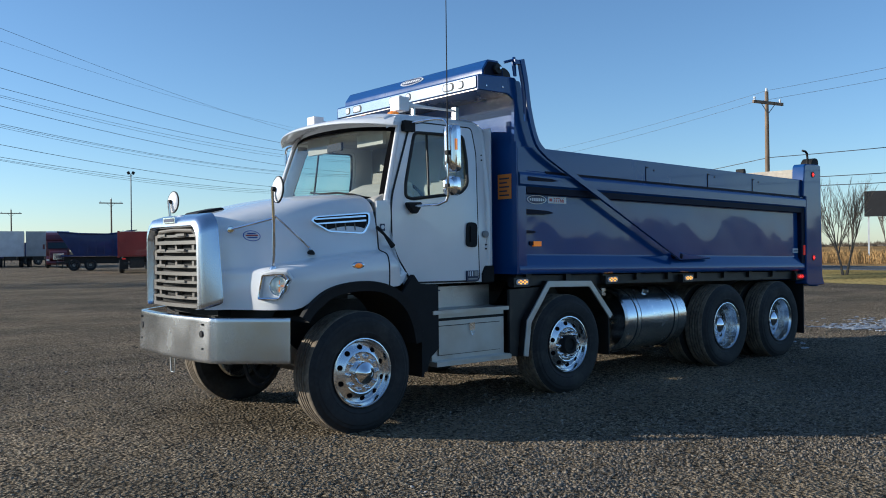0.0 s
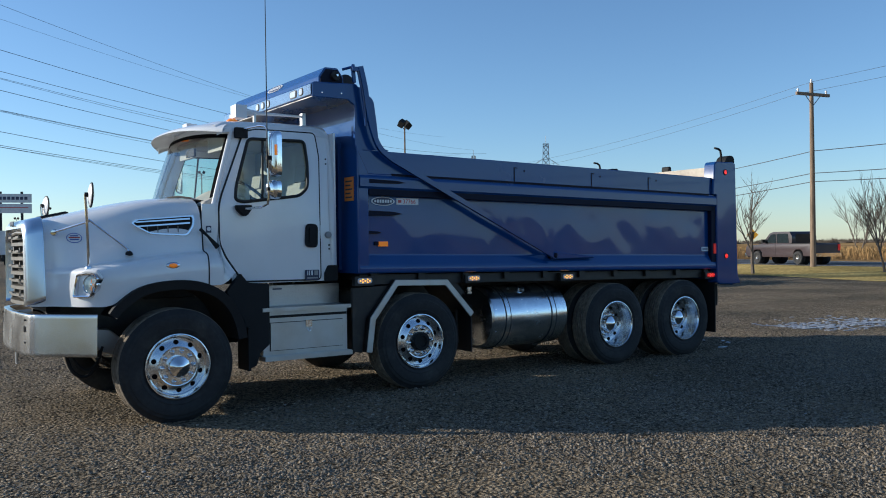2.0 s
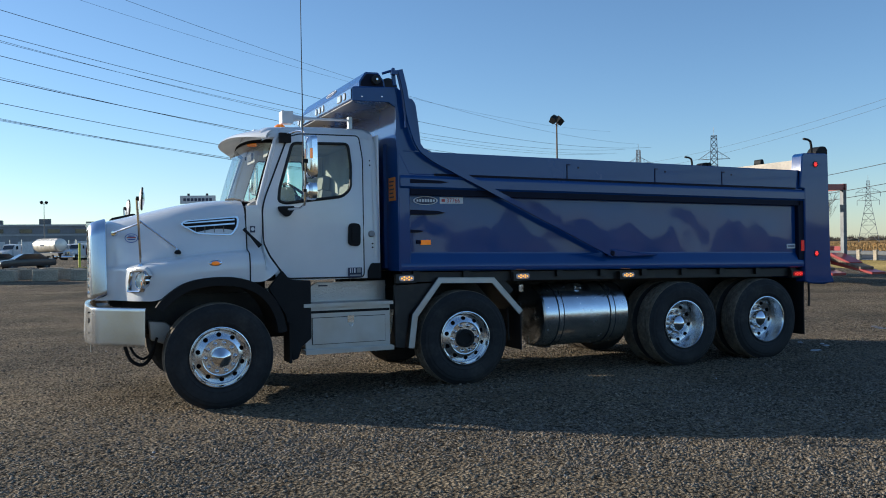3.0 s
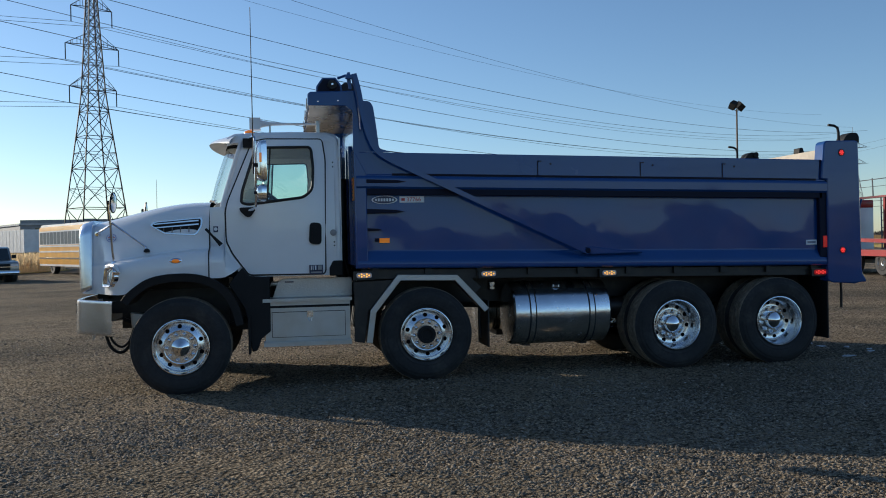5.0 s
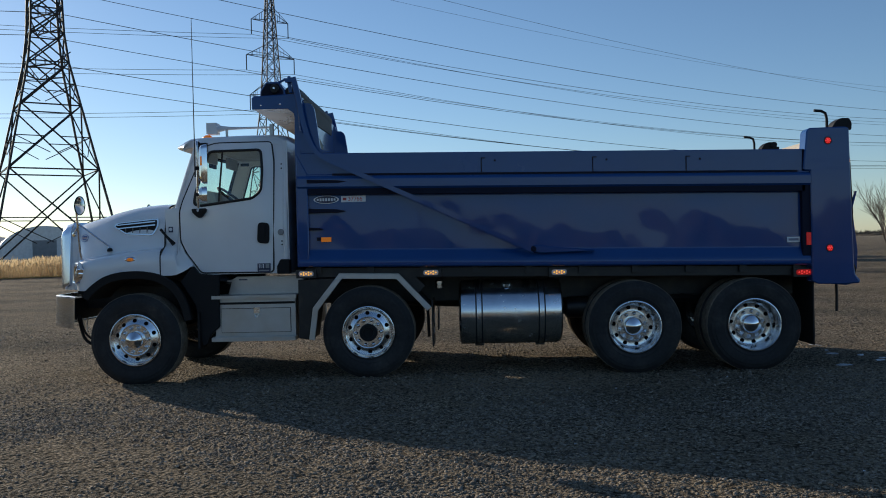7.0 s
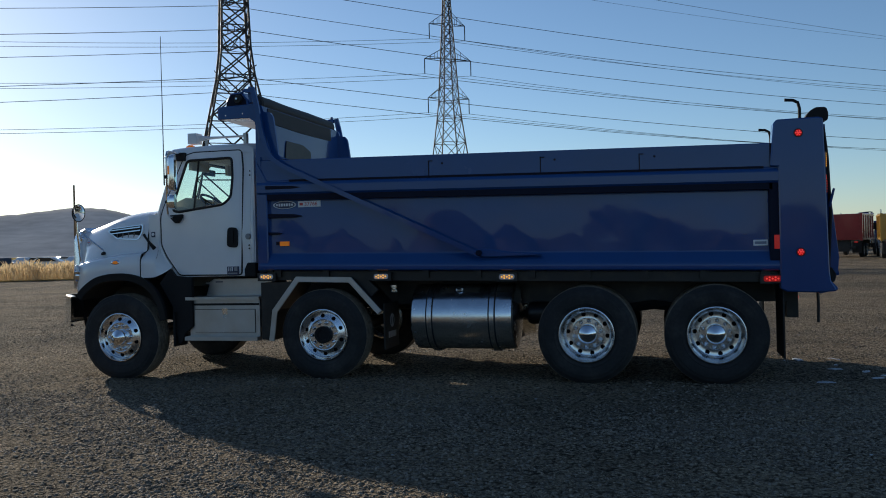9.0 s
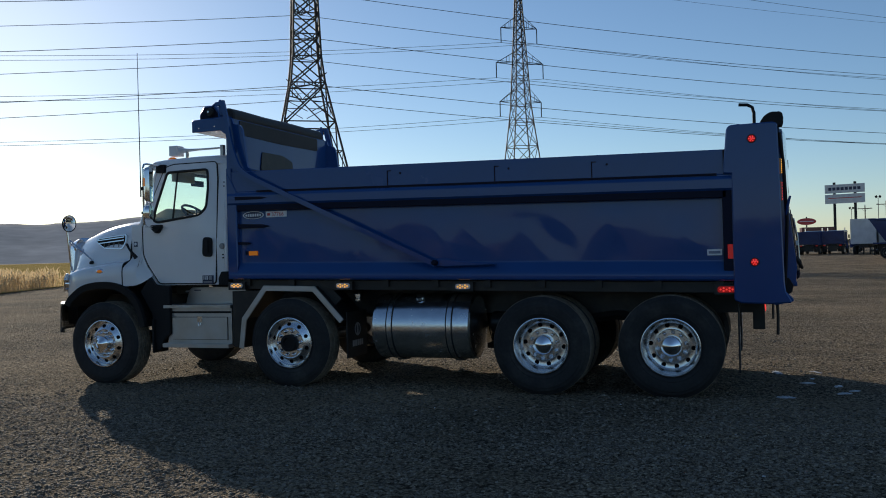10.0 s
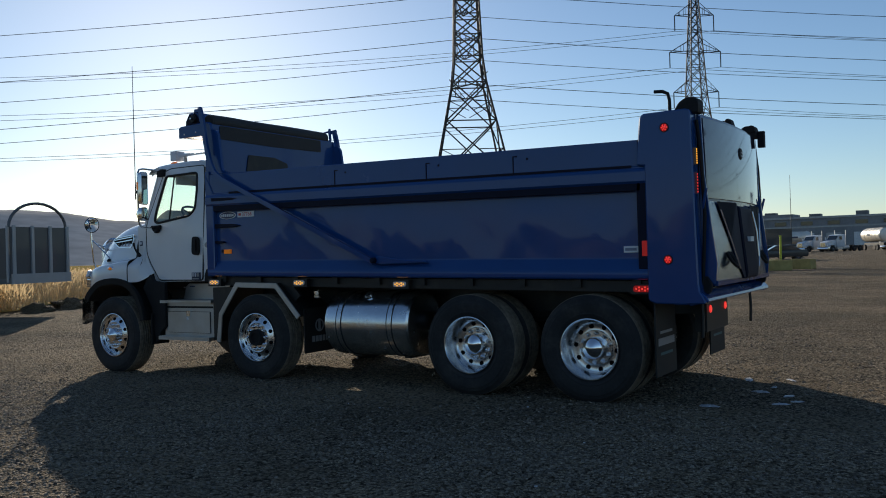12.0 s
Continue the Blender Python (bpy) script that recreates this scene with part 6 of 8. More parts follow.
part("rear_sill", prism([(7.98, 1.06), (8.10, 1.065), (8.165, 1.000), (8.175, 0.970), (8.0, 0.93)], 0.0, 2.54, 0.008), NAVY, body, "sloping rear sill lip")
part("rear_crossbar", block(7.80, 7.92, 0.86, 1.68, 0.62, 1.0, 0.015), FRAME_BLACK, truck)
for far in (False, True):
    flip = mirror_bm if far else (lambda b: b)
    f = part("rear_mud_flap", flip(block(7.66, 7.675, 0.04, 0.64, 0.27, 1.02, 0.004)), RUBBER, truck, "black rear mud flap with a pale printed band")
    part("flap_print", flip(block(7.675, 7.678, 0.10, 0.58, 0.55, 0.62, 0.0)), GREY_DECAL, f)
    part("flap_print", flip(block(7.675, 7.678, 0.16, 0.52, 0.66, 0.685, 0.0)), GREY_DECAL, f)
    part("flap_print", flip(block(7.675, 7.678, 0.16, 0.52, 0.46, 0.485, 0.0)), material("green_print", (0.08, 0.15, 0.15), 0.6) if "green_print" not in bpy.data.materials else bpy.data.materials["green_print"], f)
    part("tail_lamp", flip(lathe([(0, 0.012), (0.03, 0.01), (0.04, 0.0)], (7.925, 0.98, 0.84), (1, 0, 0), 16)), RED_LED, truck, "small red tail lamp, lit")

# ---- behind: parked vehicles, poles, pylons, trees, buildings ----
def paint(name, c, **kw):
    return material(name, c, kw.get("rough", 0.35), coat=0.3, stain=0.15, stain_scale=1.5)


P_PEWTER = material("pewter_paint", (0.30, 0.31, 0.30), 0.28, metal=0.65, coat=0.5, stain=0.1)
P_WHITE = paint("fleet_white", (0.68, 0.69, 0.70))
P_BLUE = material("fleet_blue", (0.012, 0.030, 0.125), 0.40, spec=0.4, coat=0.2, stain=0.25, stain_scale=1.5)
P_RED = paint("fleet_red", (0.30, 0.018, 0.018))
P_DARKRED = paint("fleet_maroon", (0.12, 0.012, 0.016))
P_YELLOW = paint("bus_yellow", (0.72, 0.34, 0.02))
P_OCHRE = paint("ochre_paint", (0.48, 0.27, 0.03))
P_GREY = paint("silver_paint", (0.40, 0.41, 0.42))
P_BLACK = paint("black_paint", (0.02, 0.02, 0.022))
P_SLATE = paint("slate_panel", (0.07, 0.075, 0.085))
P_BROWN = paint("brown_paint", (0.040, 0.024, 0.028))
P_STEEL = material("tanker_steel", (0.82, 0.76, 0.66), 0.40, metal=0.45, stain=0.15, stain_scale=1)
P_CARRIER = paint("carrier_red", (0.30, 0.022, 0.022))
DARK_GLASS = material("dark_glass", (0.02, 0.028, 0.032), 0.08, coat=0.5)
CONCRETE = material("concrete", (0.46, 0.39, 0.29), 0.9, grain=0.2, grain_scale=12, stain=0.3, stain_scale=1.5, bump=0.4, bump_scale=20)
CONCRETE_YELLOW = material("yellow_concrete", (0.48, 0.37, 0.13), 0.85, stain=0.35, stain_scale=2, grain=0.15)
WOOD = material("weathered_pole", (0.24, 0.17, 0.115), 0.9, grain=0.35, grain_scale=14, stain=0.3, stain_scale=1, stretch=(1, 1, 0.1))
STEEL = material("galvanised_steel", (0.16, 0.165, 0.17), 0.55, metal=0.6, stain=0.2)
DARK_STEEL = material("dark_tower_steel", (0.030, 0.030, 0.032), 0.7, metal=0.2, stain=0.2)
# lighter tower steel for far pylons, with the distance haze in its colour
FAR_STEEL = material("hazed_tower_steel", (0.22, 0.23, 0.25), 0.6, metal=0.3, stain=0.2)
WIRE = material("cable", (0.03, 0.03, 0.035), 0.6)
BARK = material("bare_bark", (0.135, 0.105, 0.08), 0.9, grain=0.3, grain_scale=20)


def far_wheels(t, xs, half, r=0.5, w=0.28, rim=None):
    for x in xs:
        for s in (-1, 1):
            wl = part("wheel", lathe([(0.0, 0.0), (r * 0.55, 0.0), (r * 0.6, -0.03), (r * 0.9, -0.03), (r, 0.04), (r, w - 0.04), (r * 0.9, w), (0, w)], (x, s * half, r), (0, -s, 0), 20), TYRE, t)
            part("rim", lathe([(0, 0.02), (r * 0.2, 0.0), (r * 0.3, 0.04), (r * 0.52, 0.05), (r * 0.56, -0.035)], (x, s * (half + 0.005), r), (0, -s, 0), 16), rim or STEEL, wl)


def far_tractor(at, mat, label, sleeper=True, group="parked trucks"):
    """A conventional road tractor, nose towards +x."""
    t = thing("semi_truck", label, "truck", group, at=at)
    part("hood", prism(rounded([(1.3, 0.75), (3.2, 0.75), (3.42, 0.95), (3.38, 1.45), (3.12, 1.66), (1.3, 2.0)], 0.12, 3), -0.82, 0.82, 0.10), mat, t)
    cab_ = part("cab", prism(rounded([(-0.4, 0.8), (1.4, 0.8), (1.42, 1.95), (0.92, 2.72), (0.7, 2.82), (-0.4, 2.88)], 0.08, 3), -1.1, 1.1, 0.07), mat, t)
    part("windshield", prism([(1.425, 2.00), (1.44, 2.01), (1.01, 2.66), (0.99, 2.66)], -0.95, 0.95), DARK_GLASS, cab_)
    for s in (-1, 1):
        part("side_window", prism(rounded([(0.25, 1.98), (1.2, 1.95), (0.9, 2.5), (0.3, 2.58)], 0.06, 2), s * 1.105 - 0.008, s * 1.105 + 0.008), DARK_GLASS, cab_)
        part("fender", prism(rounded([(1.72, 0.62), (1.80, 1.02), (2.05, 1.24), (2.75, 1.24), (3.05, 1.05), (3.40, 1.00), (3.42, 0.66), (3.02, 0.66), (2.92, 0.95), (2.62, 1.10), (2.18, 1.10), (1.88, 0.92), (1.80, 0.62)], 0.04, 2), s * 0.98 - 0.17, s * 0.98 + 0.17, 0.03), mat, t)
        part("headlight", block(3.30, 3.44, s * 0.98 - 0.14, s * 0.98 + 0.14, 0.74, 0.94, 0.03), CLEAR_LENS, t)
        part("mirror", block(1.28, 1.38, s * 1.36 - 0.10, s * 1.36 + 0.10, 1.95, 2.45, 0.03), mat, t)
        part("mirror_arm", tube([(1.30, s * 1.08, 2.4), (1.33, s * 1.36, 2.4)], 0.02, 6), BLACK, t)
        part("fuel_tank", lathe([(0, 0), (0.28, 0), (0.3, 0.04), (0.3, 1.4), (0, 1.45)], (-1.4, s * 0.85, 0.65), (1, 0, 0), 16), P_STEEL, t)
        part("step", block(0.15, 1.35, s * 1.0 - 0.12, s * 1.0 + 0.12, 0.35, 0.78, 0.03), mat if sleeper else P_STEEL, t)
        if sleeper:
            part("side_fairing", block(-2.2, 0.1, s * 1.12 - 0.03, s * 1.12 + 0.03, 0.36, 0.92, 0.02), mat, t)
        else:
            part("exhaust_stack", tube([(-0.5, s * 1.12, 0.9), (-0.5, s * 1.12, 3.6)], 0.08, 10), CHROME, t)
    if sleeper:
        sl = part("sleeper", prism(rounded([(-2.3, 0.9), (-0.38, 0.9), (-0.38, 2.84), (0.72, 2.84), (0.60, 3.05), (0.0, 3.48), (-0.6, 3.72), (-2.3, 3.92)], 0.12, 3), -1.15, 1.15, 0.12), mat, t)
        for s in (-1, 1):
            part("vent_window", block(-1.2, -0.8, s * 1.155 - 0.01, s * 1.155 + 0.01, 2.2, 2.6, 0.0), DARK_GLASS, sl)
    part("bumper", prism(rounded([(3.05, 0.36), (3.46, 0.36), (3.52, 0.52), (3.46, 0.74), (3.05, 0.74)], 0.06, 3), -1.15, 1.15, 0.04), mat if sleeper else CHROME, t)
    gr = part("grille", block(3.34, 3.44, -0.50, 0.50, 0.85, 1.48, 0.03), CHROME, t)
    for k in range(5):
        part("grille_slot", block(3.435, 3.446, -0.44, 0.44, 0.92 + 0.11 * k, 0.97 + 0.11 * k), BLACK, gr)
    part("chassis", block(-4.2, 3.0, -0.5, 0.5, 0.55, 0.95, 0.02), FRAME_BLACK, t)
    part("fifth_wheel", lathe([(0, 0.12), (0.4, 0.12), (0.46, 0.06), (0.46, 0)], (-3.2, 0, 0.95), (0, 0, 1), 16), FRAME_BLACK, t)
    far_wheels(t, (2.4, -2.6, -3.9), 1.15, rim=POLISHED)
    return t


def far_dump(at, box_mat, cab_mat, label, length=5.6, tall=1.5, flare=0.0):
    """A tandem dump truck, nose towards +x."""
    t = thing("dump_truck", label, "dump truck", "parked trucks", at=at)
    part("hood", prism([(2.3, 0.9), (4.0, 0.9), (4.05, 1.5), (3.9, 1.75), (2.3, 1.95)], -0.95, 0.95, 0.08), cab_mat, t)
    cab_ = part("cab", prism([(0.9, 0.9), (2.4, 0.9), (2.4, 1.95), (2.1, 2.7), (0.9, 2.75)], -1.1, 1.1, 0.06), cab_mat, t)
    part("windshield", prism([(2.415, 2.0), (2.43, 2.0), (2.17, 2.62), (2.15, 2.62)], -0.95, 0.95), DARK_GLASS, cab_)
    for s in (-1, 1):
        part("side_window", prism([(1.2, 1.95), (2.15, 1.95), (1.98, 2.5), (1.25, 2.52)], s * 1.105 - 0.008, s * 1.105 + 0.008), DARK_GLASS, cab_)
    x0, x1 = 0.7 - length, 0.7
    for s in (-1, 1):
        part("fender", prism(rounded([(2.45, 0.60), (2.52, 1.05), (2.8, 1.25), (3.4, 1.25), (3.75, 1.05), (4.0, 1.0), (4.02, 0.66), (3.7, 0.66), (3.6, 0.95), (3.35, 1.1), (2.85, 1.1), (2.6, 0.9), (2.55, 0.60)], 0.04, 2), s * 1.0 - 0.16, s * 1.0 + 0.16, 0.03), cab_mat, t)
        part("exhaust_stack", tube([(0.82, s * 1.0, 0.9), (0.82, s * 1.0, 3.3)], 0.06, 8), CHROME, t)
        part("mirror", block(2.22, 2.30, s * 1.34 - 0.09, s * 1.34 + 0.09, 1.95, 2.40, 0.02), BLACK, t)
    part("bumper", block(3.95, 4.15, -1.12, 1.12, 0.42, 0.78, 0.04), CHROME, t)
    part("hitch_frame", block(x0 - 0.35, x0 + 0.3, -0.9, 0.9, 0.62, 0.78, 0.02), FRAME_BLACK, t)
    part("hitch_plate", block(x0 - 0.40, x0 - 0.33, -0.5, 0.5, 0.40, 0.95, 0.02), FRAME_BLACK, t)
    bx = part("dump_box", prism([(x0 + 1.05 * flare, 1.25), (x1 - 0.75 * flare, 1.25), (x1 - 0.25 * flare, 1.25 + tall * 0.45), (x1 + 0.05, 1.25 + tall), (x1 - 0.3 * length, 1.25 + tall * (1 - 0.10 * flare)), (x0 + 0.3 * length, 1.25 + tall * (1 - 0.08 * flare)), (x0 - 0.30 * flare, 1.25 + tall * 0.99), (x0 + 0.35 * flare, 1.25 + tall * 0.5)], -1.27, 1.27, 0.03), box_mat, t)
    part("cab_guard", prism([(x1, 1.2 + tall), (x1 + 0.9, 1.35 + tall), (x1 + 0.9, 1.42 + tall), (x1, 1.34 + tall)], -1.2, 1.2, 0.02), box_mat, bx)
    if not flare:
        part("top_rail", block(x0 - 0.1, x1 + 0.05, -1.32, 1.32, 1.16 + tall, 1.26 + tall, 0.02), box_mat, bx)
    part("bottom_rail", block(x0, x1, -1.30, 1.30, 1.22, 1.36, 0.02), box_mat, bx)
    if flare:
        for s in (-1, 1):
            part("rolled_lip", tube([(x0 - 0.30, s * 1.28, 1.22 + tall), (x0 + 0.3 * length, s * 1.28, 1.23 + tall * 0.92), (x1 - 0.3 * length, s * 1.28, 1.23 + tall * 0.90), (x1 + 0.05, s * 1.28, 1.22 + tall)], 0.07, 8), box_mat, bx)
    else:
        gt = part("tailgate", block(x0 - 0.16, x0 - 0.06, -1.2, 1.2, 1.22, 1.18 + tall, 0.03), box_mat, bx)
        for k in range(4):
            part("gate_rib", block(x0 - 0.22, x0 - 0.15, -1.15, 1.15, 1.32 + k * (tall - 0.2) / 3.4, 1.42 + k * (tall - 0.2) / 3.4, 0.02), box_mat, gt)
        for s in (-1, 1):
            part("corner_post", block(x0 - 0.24, x0 - 0.02, s * 1.24 - 0.08, s * 1.24 + 0.08, 1.15, 1.3 + tall, 0.02), box_mat, bx)
            part("tail_lamp", block(x0 - 0.26, x0 - 0.23, s * 0.9 - 0.12, s * 0.9 + 0.12, 1.02, 1.12, 0.01), RED_LENS, bx)
    for k in range(5):
        xx = x0 + 1.05 * flare + (k + 0.5) * (length - 1.8 * flare) / 5
        for s in (-1, 1):
            part("stake", block(xx - 0.05, xx + 0.05, s * 1.29 - 0.03, s * 1.29 + 0.03, 1.30, 1.2 + tall * (1 - 0.14 * flare), 0.01), box_mat, bx)
    part("chassis", block(x0 + 0.2, 3.6, -0.5, 0.5, 0.6, 1.2, 0.02), FRAME_BLACK, t)
    for s in (-1, 1):
        part("mud_flap", block(x0 + 0.05, x0 + 0.08, s * 0.9 - 0.3, s * 0.9 + 0.3, 0.3, 1.1), RUBBER, t)
    far_wheels(t, (3.1, x0 + 1.0, x0 + 2.3), 1.2, rim=P_STEEL)
    return t


def far_trailer(at, mat, label, length=12.0, group="parked trailers"):
    t = thing("box_trailer", label, "trailer", group, at=at)
    b = part("body", block(-length / 2, length / 2, -1.29, 1.29, 1.2, 4.0, 0.04), mat, t)
    n = int(length / 1.2)
    for k in range(n + 1):
        xx = -length / 2 + k * length / n
        for s in (-1, 1):
            part("post", block(xx - 0.03, xx + 0.03, s * 1.295 - 0.012, s * 1.295 + 0.012, 1.25, 3.95), mat, b)
    part("chassis", block(-length / 2 + 0.3, length / 2 - 0.3, -0.5, 0.5, 0.8, 1.2), FRAME_BLACK, t)
    for s in (-1, 1):
        part("landing_leg", block(length / 2 - 3.0, length / 2 - 2.85, s * 0.8 - 0.08, s * 0.8 + 0.08, 0.0, 1.2), FRAME_BLACK, t)
    far_wheels(t, (-length / 2 + 1.4, -length / 2 + 2.7), 1.2)
    return t


def far_tanker(at, label, skin=None):
    skin = skin or P_STEEL
    t = thing("tank_trailer", label, "tank trailer", "parked trailers", at=at)
    tk = part("tank", lathe([(0, 0), (0.7, 0.05), (1.05, 0.22), (1.15, 0.45), (1.15, 8.6), (1.05, 8.8), (0.7, 8.95), (0, 9.0)], (-4.5, 0, 2.6), (1, 0, 0), 28), skin, t)
    for k in range(6):
        part("band", lathe([(1.155, -0.05), (1.18, -0.03), (1.18, 0.03), (1.155, 0.05)], (-3.9 + 1.55 * k, 0, 2.6), (1, 0, 0), 28), skin, tk)
    part("walkway", block(-3.5, 3.5, -0.3, 0.3, 3.74, 3.82, 0.01), STEEL, t)
    part("chassis", block(-4.2, 4.2, -0.5, 0.5, 0.8, 1.3), FRAME_BLACK, t)
    part("label_plate", block(-1.2, 0.2, -1.20, -1.15, 2.5, 2.8), STICKER_INK, t)
    if skin is not P_STEEL:
        for sy in (-1, 1):
            part("skirt", block(-4.3, 4.3, sy * 1.1 - 0.03, sy * 1.1 + 0.03, 1.30, 1.75), P_WHITE, t)
    far_wheels(t, (-3.6, -2.3, 3.2), 1.2)
    return t


def far_pickup(at, mat, label):
    """A crew-cab pickup, nose towards +x."""
    t = thing("pickup_truck", label, "pickup truck", at=at)
    b = part("body", prism(rounded([(-2.85, 0.48), (-2.10, 0.48), (-2.06, 0.70), (-1.90, 0.86), (-1.50, 0.86), (-1.34, 0.70), (-1.30, 0.42), (1.38, 0.42), (1.42, 0.70), (1.58, 0.86), (2.02, 0.86), (2.18, 0.70), (2.22, 0.44), (2.75, 0.44), (2.90, 0.62), (2.88, 1.02), (2.70, 1.12), (1.35, 1.20), (-2.85, 1.20)], 0.06, 2), -0.98, 0.98, 0.05), mat, t)
    cb = part("cab", prism(rounded([(-1.10, 1.18), (1.50, 1.18), (0.78, 1.84), (0.45, 1.92), (-0.90, 1.92), (-1.10, 1.65)], 0.08, 3), -0.88, 0.88, 0.08), mat, t)
    for s in (-1, 1):
        part("side_window", prism(rounded([(0.22, 1.25), (1.20, 1.25), (0.66, 1.76), (0.26, 1.80)], 0.04, 2), s * 0.885 - 0.008, s * 0.885 + 0.008), DARK_GLASS, cb)
        part("side_window", prism(rounded([(-0.85, 1.25), (0.14, 1.25), (0.18, 1.80), (-0.78, 1.80)], 0.04, 2), s * 0.885 - 0.008, s * 0.885 + 0.008), DARK_GLASS, cb)
        part("headlight", block(2.74, 2.90, s * 0.74 - 0.19, s * 0.74 + 0.19, 0.80, 1.00, 0.03), CLEAR_LENS, t)
        part("tail_lamp", block(-2.88, -2.80, s * 0.88 - 0.08, s * 0.88 + 0.08, 0.80, 1.15, 0.02), RED_LENS, t)
        part("mirror", block(1.08, 1.20, s * 1.06 - 0.11, s * 1.06 + 0.11, 1.28, 1.48, 0.03), BLACK, t)
        part("wheel_liner", lathe([(0, 0), (0.43, 0), (0.43, 0.35), (0, 0.35)], (1.8, s * 0.60 - 0.175, 0.42), (0, 1, 0), 18), BLACK, t)
        part("wheel_liner", lathe([(0, 0), (0.43, 0), (0.43, 0.35), (0, 0.35)], (-1.7, s * 0.60 - 0.175, 0.42), (0, 1, 0), 18), BLACK, t)
        part("door_seam", block(0.185, 0.20, s * 0.982 - 0.004, s * 0.982 + 0.004, 0.5, 1.19), BLACK, b)
        part("bed_rail", block(-2.80, -1.12, s * 0.90 - 0.08, s * 0.90 + 0.08, 1.19, 1.24, 0.01), BLACK, t)
    part("windshield", prism([(1.49, 1.20), (1.52, 1.21), (0.82, 1.84), (0.79, 1.84)], -0.78, 0.78), DARK_GLASS, cb)
    part("back_window", block(-1.115, -1.10, -0.6, 0.6, 1.30, 1.78), DARK_GLASS, cb)
    part("bed", block(-2.75, -1.15, -0.82, 0.82, 1.16, 1.206), BLACK, t)
    gr = part("grille", block(2.84, 2.91, -0.54, 0.54, 0.66, 1.00, 0.02), BLACK, t)
    part("grille_bar", block(2.90, 2.935, -0.90, 0.90, 0.81, 0.86, 0.01), CHROME, gr)
    part("bumper", prism(rounded([(2.72, 0.40), (2.96, 0.40), (3.00, 0.50), (2.97, 0.64), (2.72, 0.64)], 0.03, 2), -0.97, 0.97, 0.04), CHROME, t)
    part("bumper", block(-2.99, -2.82, -0.92, 0.92, 0.46, 0.66, 0.04), CHROME, t)
    far_wheels(t, (1.8, -1.7), 1.005, 0.40, 0.25, POLISHED)
    return t


def far_car(at, mat, label):
    t = thing("car", label, "car", "parked cars", at=at)
    part("body", prism(rounded([(-2.2, 0.35), (2.2, 0.3), (2.3, 0.6), (2.1, 0.8), (1.0, 0.92), (-2.1, 0.95), (-2.25, 0.7)], 0.15, 3), -0.9, 0.9, 0.07), mat, t)
    cb = part("cabin", prism([(-1.7, 0.92), (1.1, 0.9), (0.3, 1.38), (-0.9, 1.42)], -0.76, 0.76, 0.07), mat, t)
    for s in (-1, 1):
        part("side_window", prism([(-1.35, 0.97), (0.85, 0.97), (0.22, 1.32), (-0.85, 1.35)], s * 0.765 - 0.008, s * 0.765 + 0.008), DARK_GLASS, cb)
        part("headlight", block(2.0, 2.24, s * 0.62 - 0.17, s * 0.62 + 0.17, 0.58, 0.74, 0.04), CLEAR_LENS, t)
    part("windshield", prism([(1.10, 0.93), (1.12, 0.94), (0.36, 1.375), (0.33, 1.375)], -0.66, 0.66), DARK_GLASS, cb)
    far_wheels(t, (1.4, -1.4), 0.86, 0.33, 0.2, POLISHED)
    return t


def spot(eye, az, d):
    return eye[0] + d * math.cos(radians(az)), eye[1] + d * math.sin(radians(az))


# row of dump trucks and trailers along the far edge of the yard
E0, E10 = (-4.2, -6.1), (7.8, -8.8)
far_dump(pose(20.5, 61.2, 0, 0, 0, 70), P_RED, P_BLACK, "red dump truck with a black cab, parked", 5.4, 1.8)
far_dump(pose(22.1, 70.2, 0, 0, 0, -17), P_BLUE, P_BLUE, "dark blue dump truck with a flared box, parked", 5.2, 2.1, 1.0)
far_tractor(pose(22.6, 89.7, 0, 0, 0, 255), P_DARKRED, "maroon sleeper road tractor parked in a row")
far_trailer(pose(20.8, 101.3, 0, 0, 0, 76), P_WHITE, "white box trailer parked beside another", 9)
far_trailer(pose(23.6, 101.0, 0, 0, 0, 76), P_GREY, "pale grey box trailer parked beside another", 9)
far_dump(pose(18.1, 110.6, 0, 0, 0, 80), P_BLUE, P_BLUE, "blue dump truck seen from behind, parked", 5.2, 1.55)
far_dump(pose(15.4, 110.0, 0, 0, 0, 80), P_BLUE, P_WHITE, "blue dump truck with its tailgate shut, parked", 5.2, 1.55)
far_dump(pose(24.5, 118.0, 0, 0, 0, 169), P_BLUE, P_BLUE, "blue dump truck standing across the row", 5.0, 1.7)
far_trailer(pose(11.6, 106.0, 0, 0, 0, 82), P_WHITE, "short white freight box on wheels", 5)
t8 = far_trailer(pose(22.1, 43.1, 0, 0, 0, 60), P_WHITE, "short white van body on a dark chassis", 5)
far_dump(pose(22.0, 54.7, 0, 0, 0, 80), P_OCHRE, P_WHITE, "ochre yellow dump truck, parked", 5.0, 1.6)
far_tractor(pose(12.2, 144.5, 0, 0, 0, 185), P_GREY, "silver sleeper road tractor, parked")
far_trailer(pose(18.4, 147.0, 0, 0, 0, 5), P_DARKRED, "maroon freight box on wheels", 5)
far_tanker(pose(6.6, 166.0, 0, 0, 0, 182), "blue tank trailer with a white stripe, parked", P_BLUE)
far_tractor(pose(1.9, 155.1, 0, 0, 0, 205), P_DARKRED, "maroon day-cab tractor, parked", False)
far_tractor(pose(-1.5, 162.6, 0, 0, 0, 215), P_WHITE, "white day-cab tractor parked beside a lamp", False)
E12 = (10.2, -7.6)
far_tanker(pose(*spot(E12, 95.2, 165), 0, 0, 0, 296), "polished steel tank trailer, parked")
